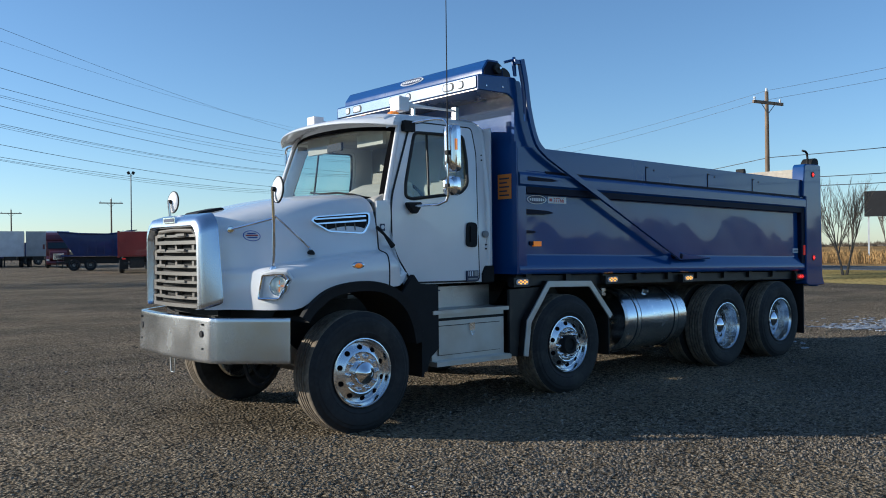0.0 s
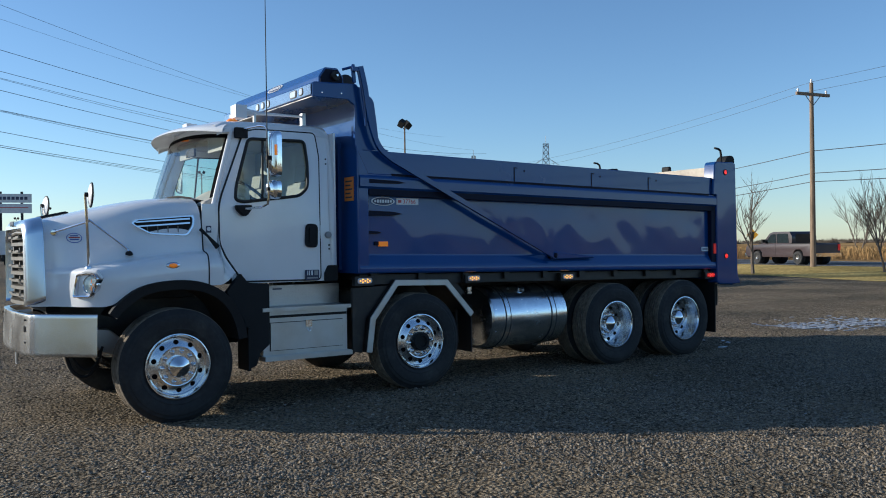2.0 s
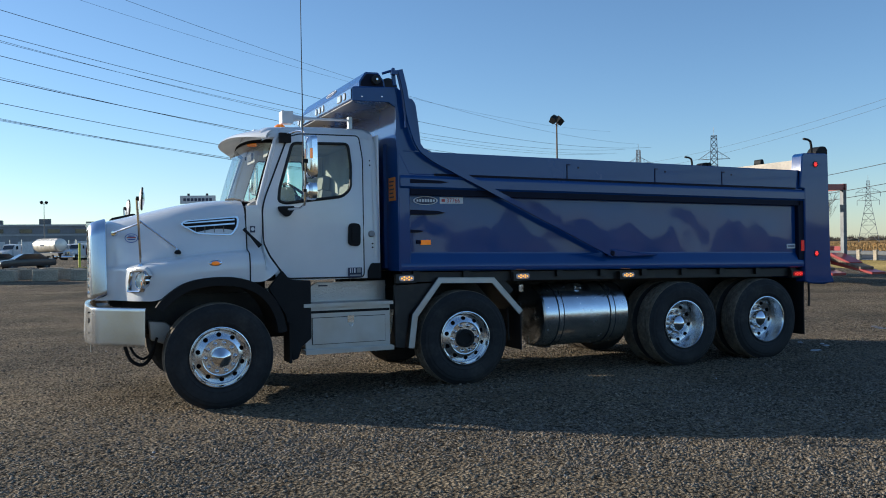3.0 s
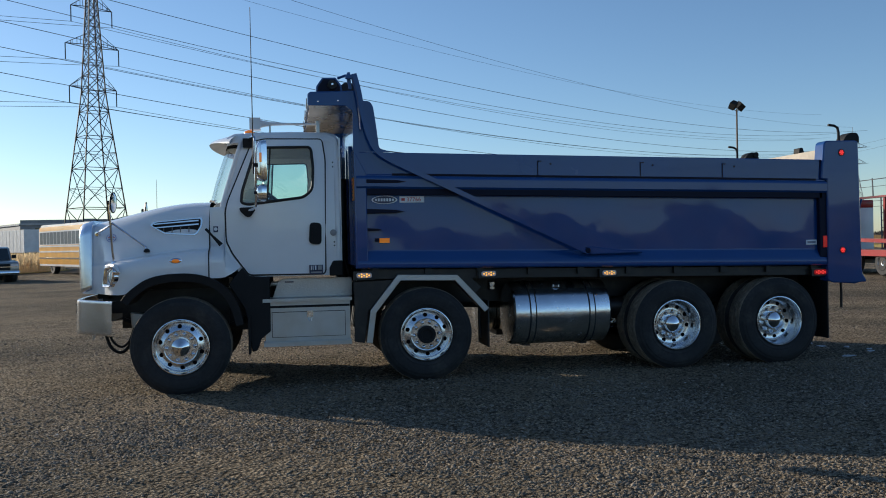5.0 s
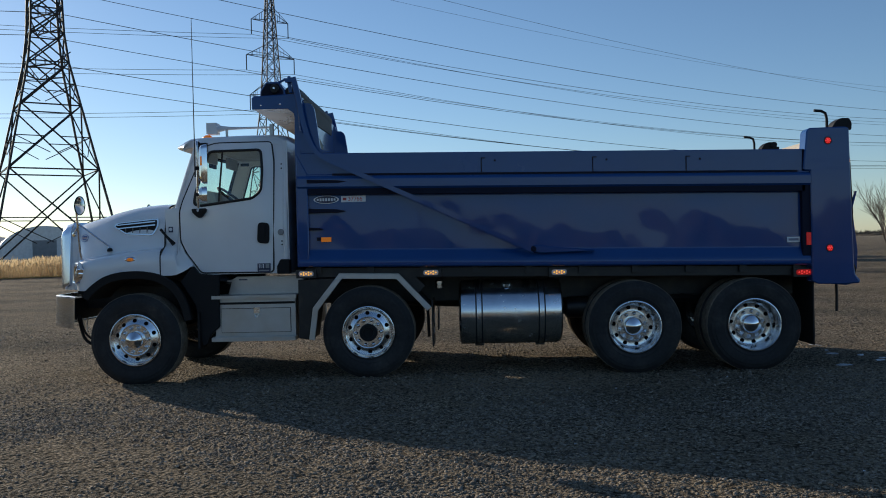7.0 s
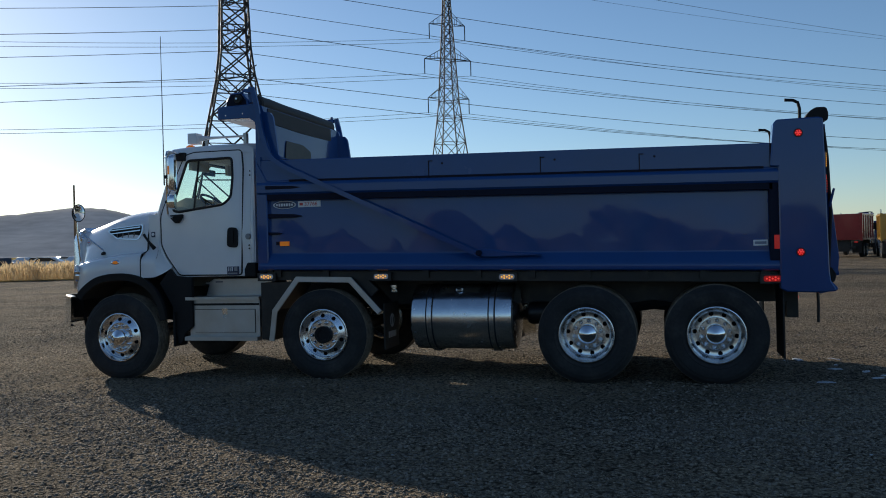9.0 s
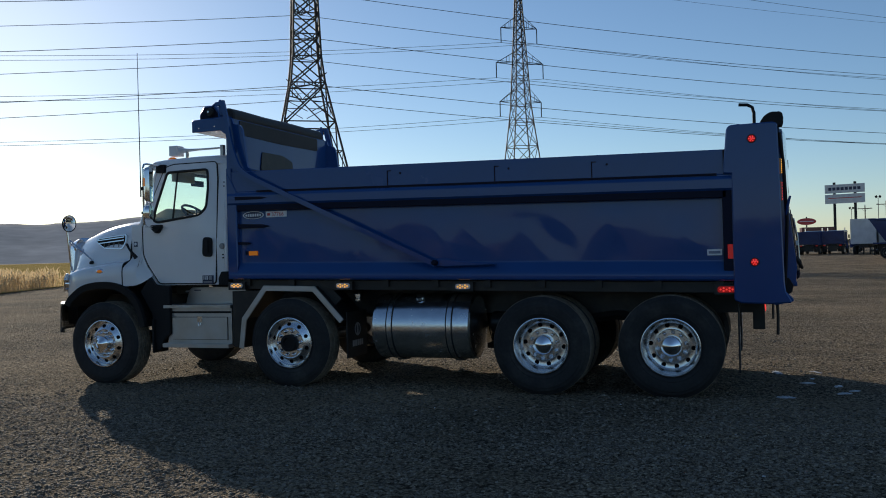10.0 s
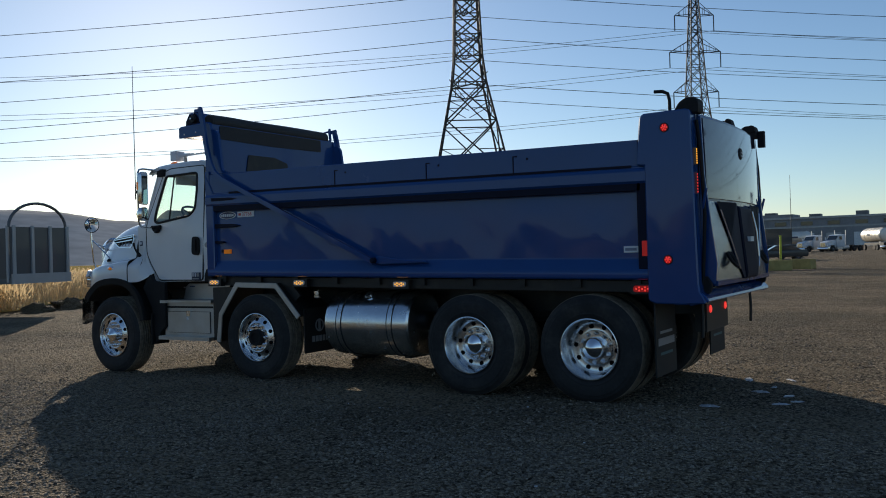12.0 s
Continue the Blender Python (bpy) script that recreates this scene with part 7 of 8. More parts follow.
far_tractor(pose(*spot(E12, 97.3, 160), 0, 0, 0, 235), P_WHITE, "white day-cab tractor, parked", False)
far_tractor(pose(*spot(E12, 98.6, 162), 0, 0, 0, 235), P_WHITE, "white day-cab tractor in the far row", False)
far_tractor(pose(*spot(E12, 93.6, 162), 0, 0, 0, 235), P_WHITE, "white day-cab tractor beside the tank trailer", False)
far_tanker(pose(*spot(E12, 99.9, 168), 0, 0, 0, 60), "pale tank trailer seen end-on")
far_trailer(pose(*spot(E12, 101.3, 150), 0, 0, 0, 30), P_BLACK, "dark box trailer with a white end", 7)
far_car(pose(*spot(E12, 100.6, 82), 0, 0, 0, 200), P_BLACK, "black sedan parked behind concrete blocks")
far_car(pose(*spot((-1.1, -8.7), 94.2, 90), 0, 0, 0, 195), P_BLACK, "black hatchback parked behind concrete blocks")


# bus and pickups
BUS_GLASS = material("pale_bus_glass", (0.20, 0.23, 0.23), 0.12, coat=0.5)


def school_bus(at):
    t = thing("bus", "yellow bus with a white roof and dark stripes", "bus", at=at)
    b = part("body", prism(rounded([(-5.2, 0.55), (4.2, 0.55), (4.2, 2.6), (3.9, 2.95), (-5.0, 2.95), (-5.2, 2.7)], 0.15, 3), -1.2, 1.2, 0.05), P_YELLOW, t)
    part("roof", prism(rounded([(-5.15, 2.78), (4.1, 2.78), (3.9, 3.08), (-5.0, 3.08)], 0.1, 3), -1.1, 1.1, 0.06), P_WHITE, t)
    part("hood", prism([(4.1, 0.6), (5.8, 0.6), (5.75, 1.3), (4.1, 1.6)], -1.0, 1.0, 0.08), P_YELLOW, t)
    for s in (-1, 1):
        for k in range(12):
            x = -4.95 + 0.68 * k
            part("window", block(x, x + 0.58, s * 1.205 - 0.01, s * 1.205 + 0.01, 1.85, 2.6), BUS_GLASS, b)
        part("window_band", block(-5.1, 3.3, s * 1.202 - 0.006, s * 1.202 + 0.006, 1.80, 2.68), P_WHITE, b)
        for z in (0.95, 1.35, 1.68):
            part("rub_rail", block(-5.15, 4.15, s * 1.21 - 0.015, s * 1.21 + 0.015, z, z + 0.09), P_WHITE if z > 1 else P_BLACK, b)
        part("skirt", block(-5.1, 4.1, s * 1.19 - 0.02, s * 1.19 + 0.02, 0.50, 0.62), P_WHITE, b)
    part("back_window", block(-5.215, -5.20, -0.6, 0.6, 1.8, 2.5), DARK_GLASS, b)
    dr = part("door", block(3.40, 4.12, -1.235, -1.195, 0.62, 2.62, 0.01), BLACK, b, "dark folding door")
    part("door_window", block(3.48, 3.73, -1.245, -1.236, 1.2, 2.5), DARK_GLASS, dr)
    part("door_window", block(3.79, 4.04, -1.245, -1.236, 1.2, 2.5), DARK_GLASS, dr)
    part("windshield", block(4.19, 4.215, -1.0, 1.0, 1.75, 2.6, 0.0), DARK_GLASS, b)
    part("bumper", block(5.7, 5.95, -1.15, 1.15, 0.45, 0.75, 0.03), P_BLACK, t)
    far_wheels(t, (-2.6, 4.7), 1.15, 0.5, 0.3, P_BLACK)
    return t


school_bus(pose(-10.9, 45.6, 0, 0, 0, -59))
far_pickup(pose(-13.5, 36.5, 0, 0, 0, -63) @ Matrix.Scale(0.89, 4), P_PEWTER, "pewter grey pickup with a chrome bumper, parked")
far_pickup(pose(*spot((-2.2, -7.95), 33.6, 55), 0.22, 0, 0, 74), P_BROWN, "dark brown pickup on the road")


# red car-carrier trailer
def carrier(at):
    t = thing("car_carrier", "red steel car-carrier truck with a white cab and lowered ramps", "car carrier", at=at)
    for s in (-1.12, 1.12):
        part("side_rail", block(-5.2, 2.6, s - 0.08, s + 0.08, 0.72, 0.95, 0.01), P_CARRIER, t)
        top = part("top_rail", block(-5.1, -2.8, s - 0.07, s + 0.07, 3.28, 3.50, 0.01), P_CARRIER, t)
        for x in (-5.0, -2.9):
            part("post", block(x - 0.08, x + 0.08, s - 0.07, s + 0.07, 0.9, 3.4, 0.01), STEEL, t)
        part("foot_brace", prism([(-3.75, 0.62), (-2.05, 0.62), (-2.05, 0.80), (-2.78, 1.45), (-3.02, 1.45), (-3.75, 0.80)], s - 0.05, s + 0.05, 0.01), P_CARRIER, t)
        part("cylinder", tube([(-2.55, s, 0.95), (-2.72, s, 2.6)], 0.05, 8), P_STEEL, t)
        part("deck_rail", prism([(-4.9, 1.12), (0.9, 1.25), (0.9, 1.38), (-4.9, 1.28)], s - 0.06, s + 0.06), P_CARRIER, t)
        for k in range(3):
            part("ramp", prism([(-6.9 + 0.5 * k, 0.34 + 0.16 * k), (-5.0, 0.66 + 0.14 * k), (-5.0, 0.78 + 0.14 * k), (-6.9 + 0.5 * k, 0.42 + 0.16 * k)], s * 0.72 - 0.28, s * 0.72 + 0.28, 0.01), P_CARRIER if k != 1 else WOOD, t)
        part("rack_rail", block(1.9, 6.6, s - 0.05, s + 0.05, 2.98, 3.07, 0.01), P_CARRIER, t)
        for x in (2.2, 3.2, 4.9, 6.4):
            part("rack_post", tube([(x, s, 0.9 if x < 3 else 3.0), (x + 0.05, s, 3.8)], 0.03, 6), STEEL, t)
        part("rack_wire", tube([(2.2, s, 3.75), (6.4, s, 3.75)], 0.02, 6), STEEL, t)
        part("rack_leg", block(2.3, 2.42, s - 0.06, s + 0.06, 0.8, 3.0, 0.01), P_CARRIER, t)
        part("ladder", tube([(2.62, s, 0.9), (2.66, s, 3.0)], 0.03, 6), STEEL, t)
        for k in range(6):
            part("rung", block(2.46, 2.64, s - 0.02, s + 0.02, 1.15 + 0.3 * k, 1.18 + 0.3 * k), STEEL, t)
    part("top_beam", block(-5.1, -4.9, -1.12, 1.12, 3.28, 3.48, 0.01), P_CARRIER, t)
    for k in range(6):
        part("deck_plank", block(-5.0 + 1.25 * k, -3.95 + 1.25 * k, -1.0, 1.0, 0.86, 0.93, 0.005), WOOD, t)
    cb = part("cab", prism(rounded([(3.2, 0.55), (4.9, 0.55), (4.95, 1.85), (4.55, 2.62), (3.2, 2.66)], 0.08, 3), -1.12, 1.12, 0.06), P_WHITE, t, "white cab with a red roof")
    part("roof_panel", prism(rounded([(3.15, 2.60), (4.62, 2.58), (4.4, 2.86), (3.15, 2.92)], 0.06, 2), -1.1, 1.1, 0.04), P_CARRIER, cb)
    part("windshield", prism([(4.965, 1.90), (4.98, 1.91), (4.62, 2.56), (4.60, 2.56)], -0.95, 0.95), DARK_GLASS, cb)
    for s in (-1, 1):
        part("side_window", prism(rounded([(3.85, 1.85), (4.75, 1.82), (4.45, 2.42), (3.9, 2.46)], 0.05, 2), s * 1.125 - 0.008, s * 1.125 + 0.008), DARK_GLASS, cb)
        part("fuel_tank", lathe([(0, 0), (0.26, 0), (0.28, 0.03), (0.28, 1.2), (0, 1.24)], (2.7, s * 0.92, 0.62), (1, 0, 0), 16), P_STEEL, t)
    part("hood", prism(rounded([(4.85, 0.65), (6.2, 0.65), (6.3, 0.9), (6.25, 1.45), (6.0, 1.62), (4.85, 1.88)], 0.08, 3), -0.95, 0.95, 0.08), P_WHITE, t)
    part("bumper", block(6.2, 6.42, -1.12, 1.12, 0.38, 0.72, 0.04), CHROME, t)
    part("chassis", block(-1.5, 6.0, -0.45, 0.45, 0.55, 0.80, 0.01), FRAME_BLACK, t)
    far_wheels(t, (-2.2, -1.0, 1.0, 2.1, 5.5), 1.08, 0.48, 0.26, POLISHED)
    return t


carrier(pose(23.3, 18.8, 0, 0, 0, 84))
far_trailer(pose(*spot((1.5, -9.6), 106.3, 122), 0, 0, 0, 124), P_WHITE, "white freight box on wheels behind the reeds", 13.0)


# covered farm trailer at the yard's other edge
def farm_trailer(at):
    t = thing("farm_trailer", "dark slatted farm trailer with a hoop frame", "trailer", at=at)
    part("deck", block(-4.5, 2.6, -1.15, 1.15, 0.95, 1.12, 0.02), STEEL, t)
    for s in (-1, 1):
        for k in range(8):
            x = -4.4 + 0.98 * k
            if k < 7:
                part("side_panel", block(x + 0.05, x + 0.92, s * 1.12 - 0.015, s * 1.12 + 0.015, 1.12, 2.62), P_SLATE, t)
            part("post", block(x - 0.04, x + 0.04, s * 1.13 - 0.03, s * 1.13 + 0.03, 1.0, 2.7), P_GREY, t)
        part("diagonal", prism([(-3.4, 1.2), (-3.3, 1.2), (-2.0, 2.2), (-2.1, 2.25)], s * 1.17 - 0.02, s * 1.17 + 0.02), P_GREY, t)
    part("front_panel", block(2.52, 2.60, -1.12, 1.12, 1.1, 2.66, 0.01), P_SLATE, t)
    for y in (-1.05, -0.35, 0.35, 1.05):
        part("post", block(2.60, 2.65, y - 0.05, y + 0.05, 0.95, 2.7), P_GREY, t)
    part("bottom_rail", block(2.60, 2.66, -1.15, 1.15, 0.95, 1.25), P_GREY, t)
    for x in (2.5, -1.0, -4.3):
        part("hoop", tube([(x, 1.12 * math.cos(a), 2.65 + 0.75 * math.sin(a)) for a in (math.pi * k / 14 for k in range(15))], 0.045, 6), STEEL, t)
    part("landing_leg", block(0.6, 0.7, -0.06, 0.06, 0.0, 0.95), STEEL, t)
    far_wheels(t, (-3.0, -1.9), 1.0, 0.42, 0.25)
    return t


farm_trailer(pose(-16.9, 7.66, 0, 0, 0, 12))

# concrete blocks
r = random.Random(3)
for k, (bx, by, mt) in enumerate(((-0.7, 40.0, 0), (-2.6, 40.9, 0), (-4.6, 42.0, 0), (-6.4, 43.6, 0), (0.7, 43.2, 1), (-1.3, 43.0, 0), (-3.3, 44.4, 0), (-5.2, 45.4, 0), (1.5, 45.6, 1), (-0.6, 46.4, 1), (-2.4, 47.4, 0), (-4.4, 48.4, 0))):
    b = thing("concrete_block", "yellow-painted concrete barrier block on gravel" if mt else "weathered grey concrete barrier block on gravel", "concrete block", "barrier blocks", at=pose(bx, by, 0, 0, 0, r.uniform(-35, 35)))
    part("body", prism([(-0.62, 0.0), (0.62, 0.0), (0.60, 0.58), (-0.60, 0.58)], -0.34, 0.34, 0.03), CONCRETE_YELLOW if mt else CONCRETE, b)
    part("lifting_eye", tube([(-0.1, 0, 0.57), (-0.08, 0, 0.65), (0.08, 0, 0.65), (0.1, 0, 0.57)], 0.015, 6), STEEL, b)
tagged(mesh_object("marker_post", tube([(-0.83, 51.6, 0), (-0.83, 51.6, 2.05)], 0.07, 8), material("lime_yellow", (0.6, 0.62, 0.05), 0.6)), "lime yellow plastic marker post", "post")


# poles and lamps
def utility_pole(x, y, h, turn, label, reach=1.1):
    t = thing("utility_pole", label, "utility pole", "utility poles", at=pose(x, y, 0, 0, 0, turn))
    part("pole", tube([(0, 0, 0), (0.02, 0, h * 0.5), (0.01, 0, h)], [0.16, 0.13, 0.10], 12), WOOD, t)
    arm = part("crossarm", block(-reach, reach, -0.16, -0.05, h - 0.72, h - 0.56, 0.01), WOOD, t)
    for s in (-0.9 * reach, 0.82 * reach):
        part("insulator", lathe([(0, 0.2), (0.05, 0.18), (0.07, 0.1), (0.04, 0.06), (0.06, 0.0)], (s, -0.1, h - 0.56), (0, 0, 1), 10), STICKER_WHITE, arm)
    part("insulator", lathe([(0, 0.22), (0.05, 0.2), (0.07, 0.1), (0.05, 0.0)], (0, 0, h), (0, 0, 1), 10), STICKER_WHITE, t)
    for s in (-1, 1):
        part("arm_brace", tube([(s * 0.55, -0.1, h - 0.7), (0, -0.1, h - 1.25)], 0.02, 6), STEEL, t)
    return t


def lamp_pole(x, y, h, turn, base, label, k=1.0):
    t = thing("street_lamp", label, "street lamp", "yard lamps", at=pose(x, y, 0, 0, 0, turn))
    part("pole", tube([(0, 0, 0), (0, 0, h)], [0.11, 0.07], 10), WOOD if base else STEEL, t)
    part("bracket", tube([(-0.35 * k, 0, h - 0.1), (0, 0, h - 0.25), (0.35 * k, 0, h - 0.1)], 0.03, 6), STEEL, t)
    for s in (-1, 1):
        bm = block(-0.28 * k, 0.28 * k, -0.2 * k, 0.2 * k, -0.24 * k, 0.24 * k, 0.03)
        bmesh.ops.transform(bm, matrix=pose(s * 0.45 * k, 0, h + 0.22 * k, 35, s * 25, 0), verts=bm.verts)
        part("floodlight", bm, BLACK, t)
    if base:
        part("base", block(-0.35, 0.35, -0.35, 0.35, 0, 1.25, 0.05), CONCRETE_YELLOW, t)
    return t


utility_pole(40.0, 18.8, 10.05, -10, "weathered wooden utility pole with one crossarm beside the yard", 1.2)
utility_pole(*spot(E0, 71.33, 140), 9.7, -15, "wooden utility pole with one crossarm", 1.7)
utility_pole(*spot(E0, 76.92, 170), 9.3, -15, "wooden utility pole behind parked trailers", 1.7)
utility_pole(*spot((-3.5, -6.8), 78.85, 190), 9.3, -15, "wooden utility pole behind parked dump trucks", 1.7)
utility_pole(*spot((-2.8, -7.5), 80.38, 200), 8.9, -15, "wooden utility pole at the far end of the yard", 1.4)
tagged(mesh_object("bare_pole", tube([spot((5.6, -9.4), 127.0, 78) + (0.0,), spot((5.6, -9.4), 127.0, 78) + (7.4,)], [0.10, 0.07], 10), WOOD), "bare wooden pole at the meadow", "pole")
lamp_pole(41.2, 61.8, 13.0, 30, True, "tall twin floodlight pole on a yellow concrete base", 1.25)
lamp_pole(*spot(E0, 70.15, 130), 12.7, -20, False, "twin floodlight pole behind dump trucks", 0.7)
lamp_pole(36.9, 219.0, 11.8, 0, False, "twin floodlight pole beyond the parked dump trucks", 0.9)
lamp_pole(-7.3, 224.7, 13.4, 10, False, "twin floodlight pole in the far yard", 1.2)
lamp_pole(*spot(E10, 84.17, 260), 10.4, 10, False, "twin floodlight pole behind the tractors", 0.9)
mast = tagged(mesh_object("radio_mast", tube([spot(E12, 99.9, 300) + (0.0,), spot(E12, 99.9, 300) + (24.0,)], [0.15, 0.05], 8), STEEL), "slim radio mast on the depot roof line", "mast")


# roadside signs
def board_sign(at, w, h, z, posts, mat, label, bars=None, oval=False):
    t = thing("sign", label, "sign", at=at)
    if oval:
        b = part("board", squash(lathe([(0, -0.12), (w * 0.48, -0.12), (w / 2, -0.08), (w / 2, 0.08), (w * 0.48, 0.12), (0, 0.12)], (0, 0, z), (0, 1, 0), 32), z, h / w), mat, t)
    else:
        b = part("board", block(-w / 2, w / 2, -0.12, 0.12, z - h / 2, z + h / 2, 0.03), mat, t)
    if bars:
        for x0, x1, z0, z1 in bars:
            part("lettering", block(x0, x1, -0.14, -0.115, z0, z1), STICKER_INK if not oval else STICKER_WHITE, b)
    for x in posts:
        part("post", block(x - 0.3, x + 0.3, 0.0, 0.5, 0, z + h / 2 + 0.6, 0.02), DARK_STEEL, t)
    return t


t = board_sign(pose(31.8, 241.2, 0, 0, 0, -17), 9.8, 2.3, 15.55, (-2.6, 2.5), P_WHITE, "tall twin-post dealer sign with two white boards", [(-4.0 + 1.02 * k, -3.25 + 1.02 * k, 15.15, 15.95) for k in range(8)])
part("board", block(-4.9, 4.9, -0.12, 0.12, 11.65, 14.1, 0.03), P_WHITE, t)
part("lettering", block(-4.1, 4.1, -0.14, -0.115, 13.0, 13.2), STICKER_RED, t)
board_sign(pose(34.5, 451.7, 0, 0, 0, -5), 8.8, 3.4, 11.8, (0,), STICKER_RED, "red oval sign on a post", [(-3.2, 3.2, 11.7, 12.0)], True)
t = board_sign(pose(*spot(E0, 23.25, 70), 0, 0, 0, -65), 1.75, 1.85, 4.5, (), DARK_STEEL, "back of a grey road sign on two posts")
for x in (-0.6, 0.6):
    part("post", block(x - 0.06, x + 0.06, 0.12, 0.24, 0, 5.2), P_WHITE, t)
t = thing("road_sign", "yellow diamond road sign on a thin post", "sign", at=pose(*spot((-1.9, -8.2), 36.3, 50), 0, 0, 0, -55))
part("plate", block(-0.22, 0.22, -0.01, 0.01, -0.22, 0.22, 0.0, pose(0, 0, 1.95, 0, 45, 0)), P_YELLOW, t)
part("symbol", block(-0.06, 0.06, -0.02, -0.011, 1.78, 2.12), P_BLACK, t)
part("post", tube([(0, 0.03, 0), (0, 0.03, 2.3)], 0.03, 6), STEEL, t)

# guard rail beside the road
t = thing("guard_rail", "steel guard rail with pale wooden posts", "guard rail")
GA, GB = Vector((43.0, 27.0)), Vector((56.5, 57.0))
for k in range(16):
    p = GA.lerp(GB, k / 15)
    part("post", block(p.x - 0.12, p.x + 0.12, p.y - 0.12, p.y + 0.12, 0, 0.85), CONCRETE, t)
part("rail", prism([(0, 0.55), (0, 0.72), (0.04, 0.78), (0.06, 0.66), (0.04, 0.5)], 0, (GB - GA).length), STEEL, t).matrix_basis = pose(GA.x, GA.y, 0, 0, 0, math.degrees(math.atan2((GB - GA).y, (GB - GA).x)) - 90)


# bare trees
def bare_tree(x, y, h, stems, seed, label, spread=0.5):
    r_ = random.Random(seed)
    t = thing("tree", label, "tree", "bare trees", at=pose(x, y, 0))
    trunk, crown = bm_new(), bm_new()

    def grow(p, d, length, rad, depth):
        pts, q, dd = [p], p, d
        for _ in range(3):
            dd = (dd + Vector((r_.uniform(-1, 1), r_.uniform(-1, 1), r_.uniform(-0.2, 0.6))) * 0.16).normalized()
            q = q + dd * length / 3
            pts.append(q)
        add_tube(trunk if depth == 0 else crown, pts, [rad, rad * 0.85, rad * 0.7, rad * 0.55], 7 if depth < 2 else 4, caps=False)
        if depth >= 4:
            return
        for _ in range(3 if depth < 3 else 2):
            k = r_.uniform(0.35, 1.0)
            b = pts[0].lerp(pts[-1], k)
            a = r_.uniform(0, 2 * math.pi)
            nd = (dd + Vector((math.cos(a), math.sin(a), r_.uniform(0.1, 0.5))) * spread).normalized()
            grow(b, nd, length * r_.uniform(0.55, 0.75), max(rad * 0.5, 0.006), depth + 1)
        grow(pts[-1], dd, length * 0.7, max(rad * 0.55, 0.006), depth + 1)

    for k in range(stems):
        a = 2 * math.pi * k / max(stems, 1)
        d = Vector((0.28 * math.cos(a), 0.28 * math.sin(a), 1)).normalized() if stems > 1 else Vector((0, 0, 1))
        grow(Vector((0.1 * math.cos(a), 0.1 * math.sin(a), 0)) if stems > 1 else Vector((0, 0, 0)), d, h * 0.38, h * (0.011 if stems > 1 else 0.018), 0)
    part("trunk", trunk, BARK, t)
    part("crown", crown, BARK, t, "fine leafless branches")
    return t


bare_tree(33.5, 17.9, 4.9, 1, 12, "slim leafless young tree on the grass verge", 0.8)
bare_tree(36.1, 12.75, 4.7, 4, 4, "leafless many-stemmed shrub tree on the grass verge", 0.32)
bare_tree(*spot((3.4, -9.7), 63.6, 62), 5.2, 4, 8, "leafless many-stemmed tree beside the guard rail", 0.45)
bare_tree(103.6, 49.3, 6.5, 2, 14, "leafless tree beside the road", 0.5)
bare_tree(*spot((-1.1, -8.7), 43.6, 66), 5.5, 3, 23, "leafless tree behind the red trailer", 0.5)
bare_tree(*spot(E0, 28.0, 90), 6.5, 3, 31, "leafless tree beyond the road", 0.5)
bare_tree(*spot(E0, 22.5, 100), 7.0, 3, 37, "tall leafless tree beyond the road", 0.5)


# depot and other buildings
CLADDING = material("grey_cladding", (0.26, 0.265, 0.275), 0.7, stain=0.2, stain_scale=0.15, grain=0.08, grain_scale=1.2)
depot = thing("warehouse", "long low grey depot with a flat roof", "building")
for outline, z0, z1, name, mat in (([(-96, 330), (19, 330), (19, 380), (-124, 380)], 0, 10.6, "wall", CLADDING), ([(-96.2, 329.5), (19.4, 329.5), (19.4, 380.4), (-125, 380.4)], 10.6, 11.3, "roof", P_GREY)):
    bm = bm_new()
    low, high = [[bm.verts.new((x, y, z)) for x, y in outline] for z in (z0, z1)]
    bm.faces.new(low[::-1])
    bm.faces.new(high)
    for i in range(4):
        bm.faces.new((low[i], low[(i + 1) % 4], high[(i + 1) % 4], high[i]))
    part(name, bm, mat, depot)
part("parapet", block(-95.9, -48, 329.6, 345, 11.3, 12.5, 0.0), CLADDING, depot)
part("parapet", block(13.5, 19.6, 329.2, 336, 10.4, 13.6, 0.0), CLADDING, depot)
part("light_band", block(-95.5, 19.02, 329.85, 329.98, 7.2, 7.8, 0.0), P_GREY, depot)
for k in range(12):
    x = -91.4 + 9.1 * k
    part("door", block(x, x + 5.0, 329.8, 329.97, 0, 5.2, 0.0), P_WHITE if k % 3 else P_GREY, depot)
    part("window", block(x + 0.6, x + 4.6, 329.75, 329.97, 8.2, 9.6, 0.0), DARK_GLASS, depot)
for k in range(7):
    part("roof_unit", block(-92 + 16 * k, -88 + 16 * k, 340, 345, 11.3, 12.6 + 0.5 * (k % 3), 0.0), STEEL, depot)
shed = thing("shed", "pale flat-roofed industrial shed", "building", at=pose(-111, 318, 0, 0, 0, 10))
part("wall", block(-6, 6, 0, 14, 0, 5.6), P_WHITE, shed)
part("roof", block(-6.2, 6.2, -0.2, 14.2, 5.6, 6.0), CLADDING, shed)
part("door", block(-2, 1.5, -0.05, 0.02, 0, 4.0), P_GREY, shed)
part("window", block(3, 5, -0.05, 0.02, 2.4, 3.6), DARK_GLASS, shed)
hut = thing("storage_hall", "white arched storage hall among parked machines", "building", at=pose(-92, 182, 0, 0, 0, 30))
bm = bm_new()
arc = [(10 * math.cos(a), 7.5 * math.sin(a)) for a in (math.pi * k / 16 for k in range(17))]
add_prism(bm, arc, 0, 26)
part("shell", bm, P_WHITE, hut)
part("door", block(-2.5, 2.5, -0.06, 0.02, 0, 4.2), CLADDING, hut)
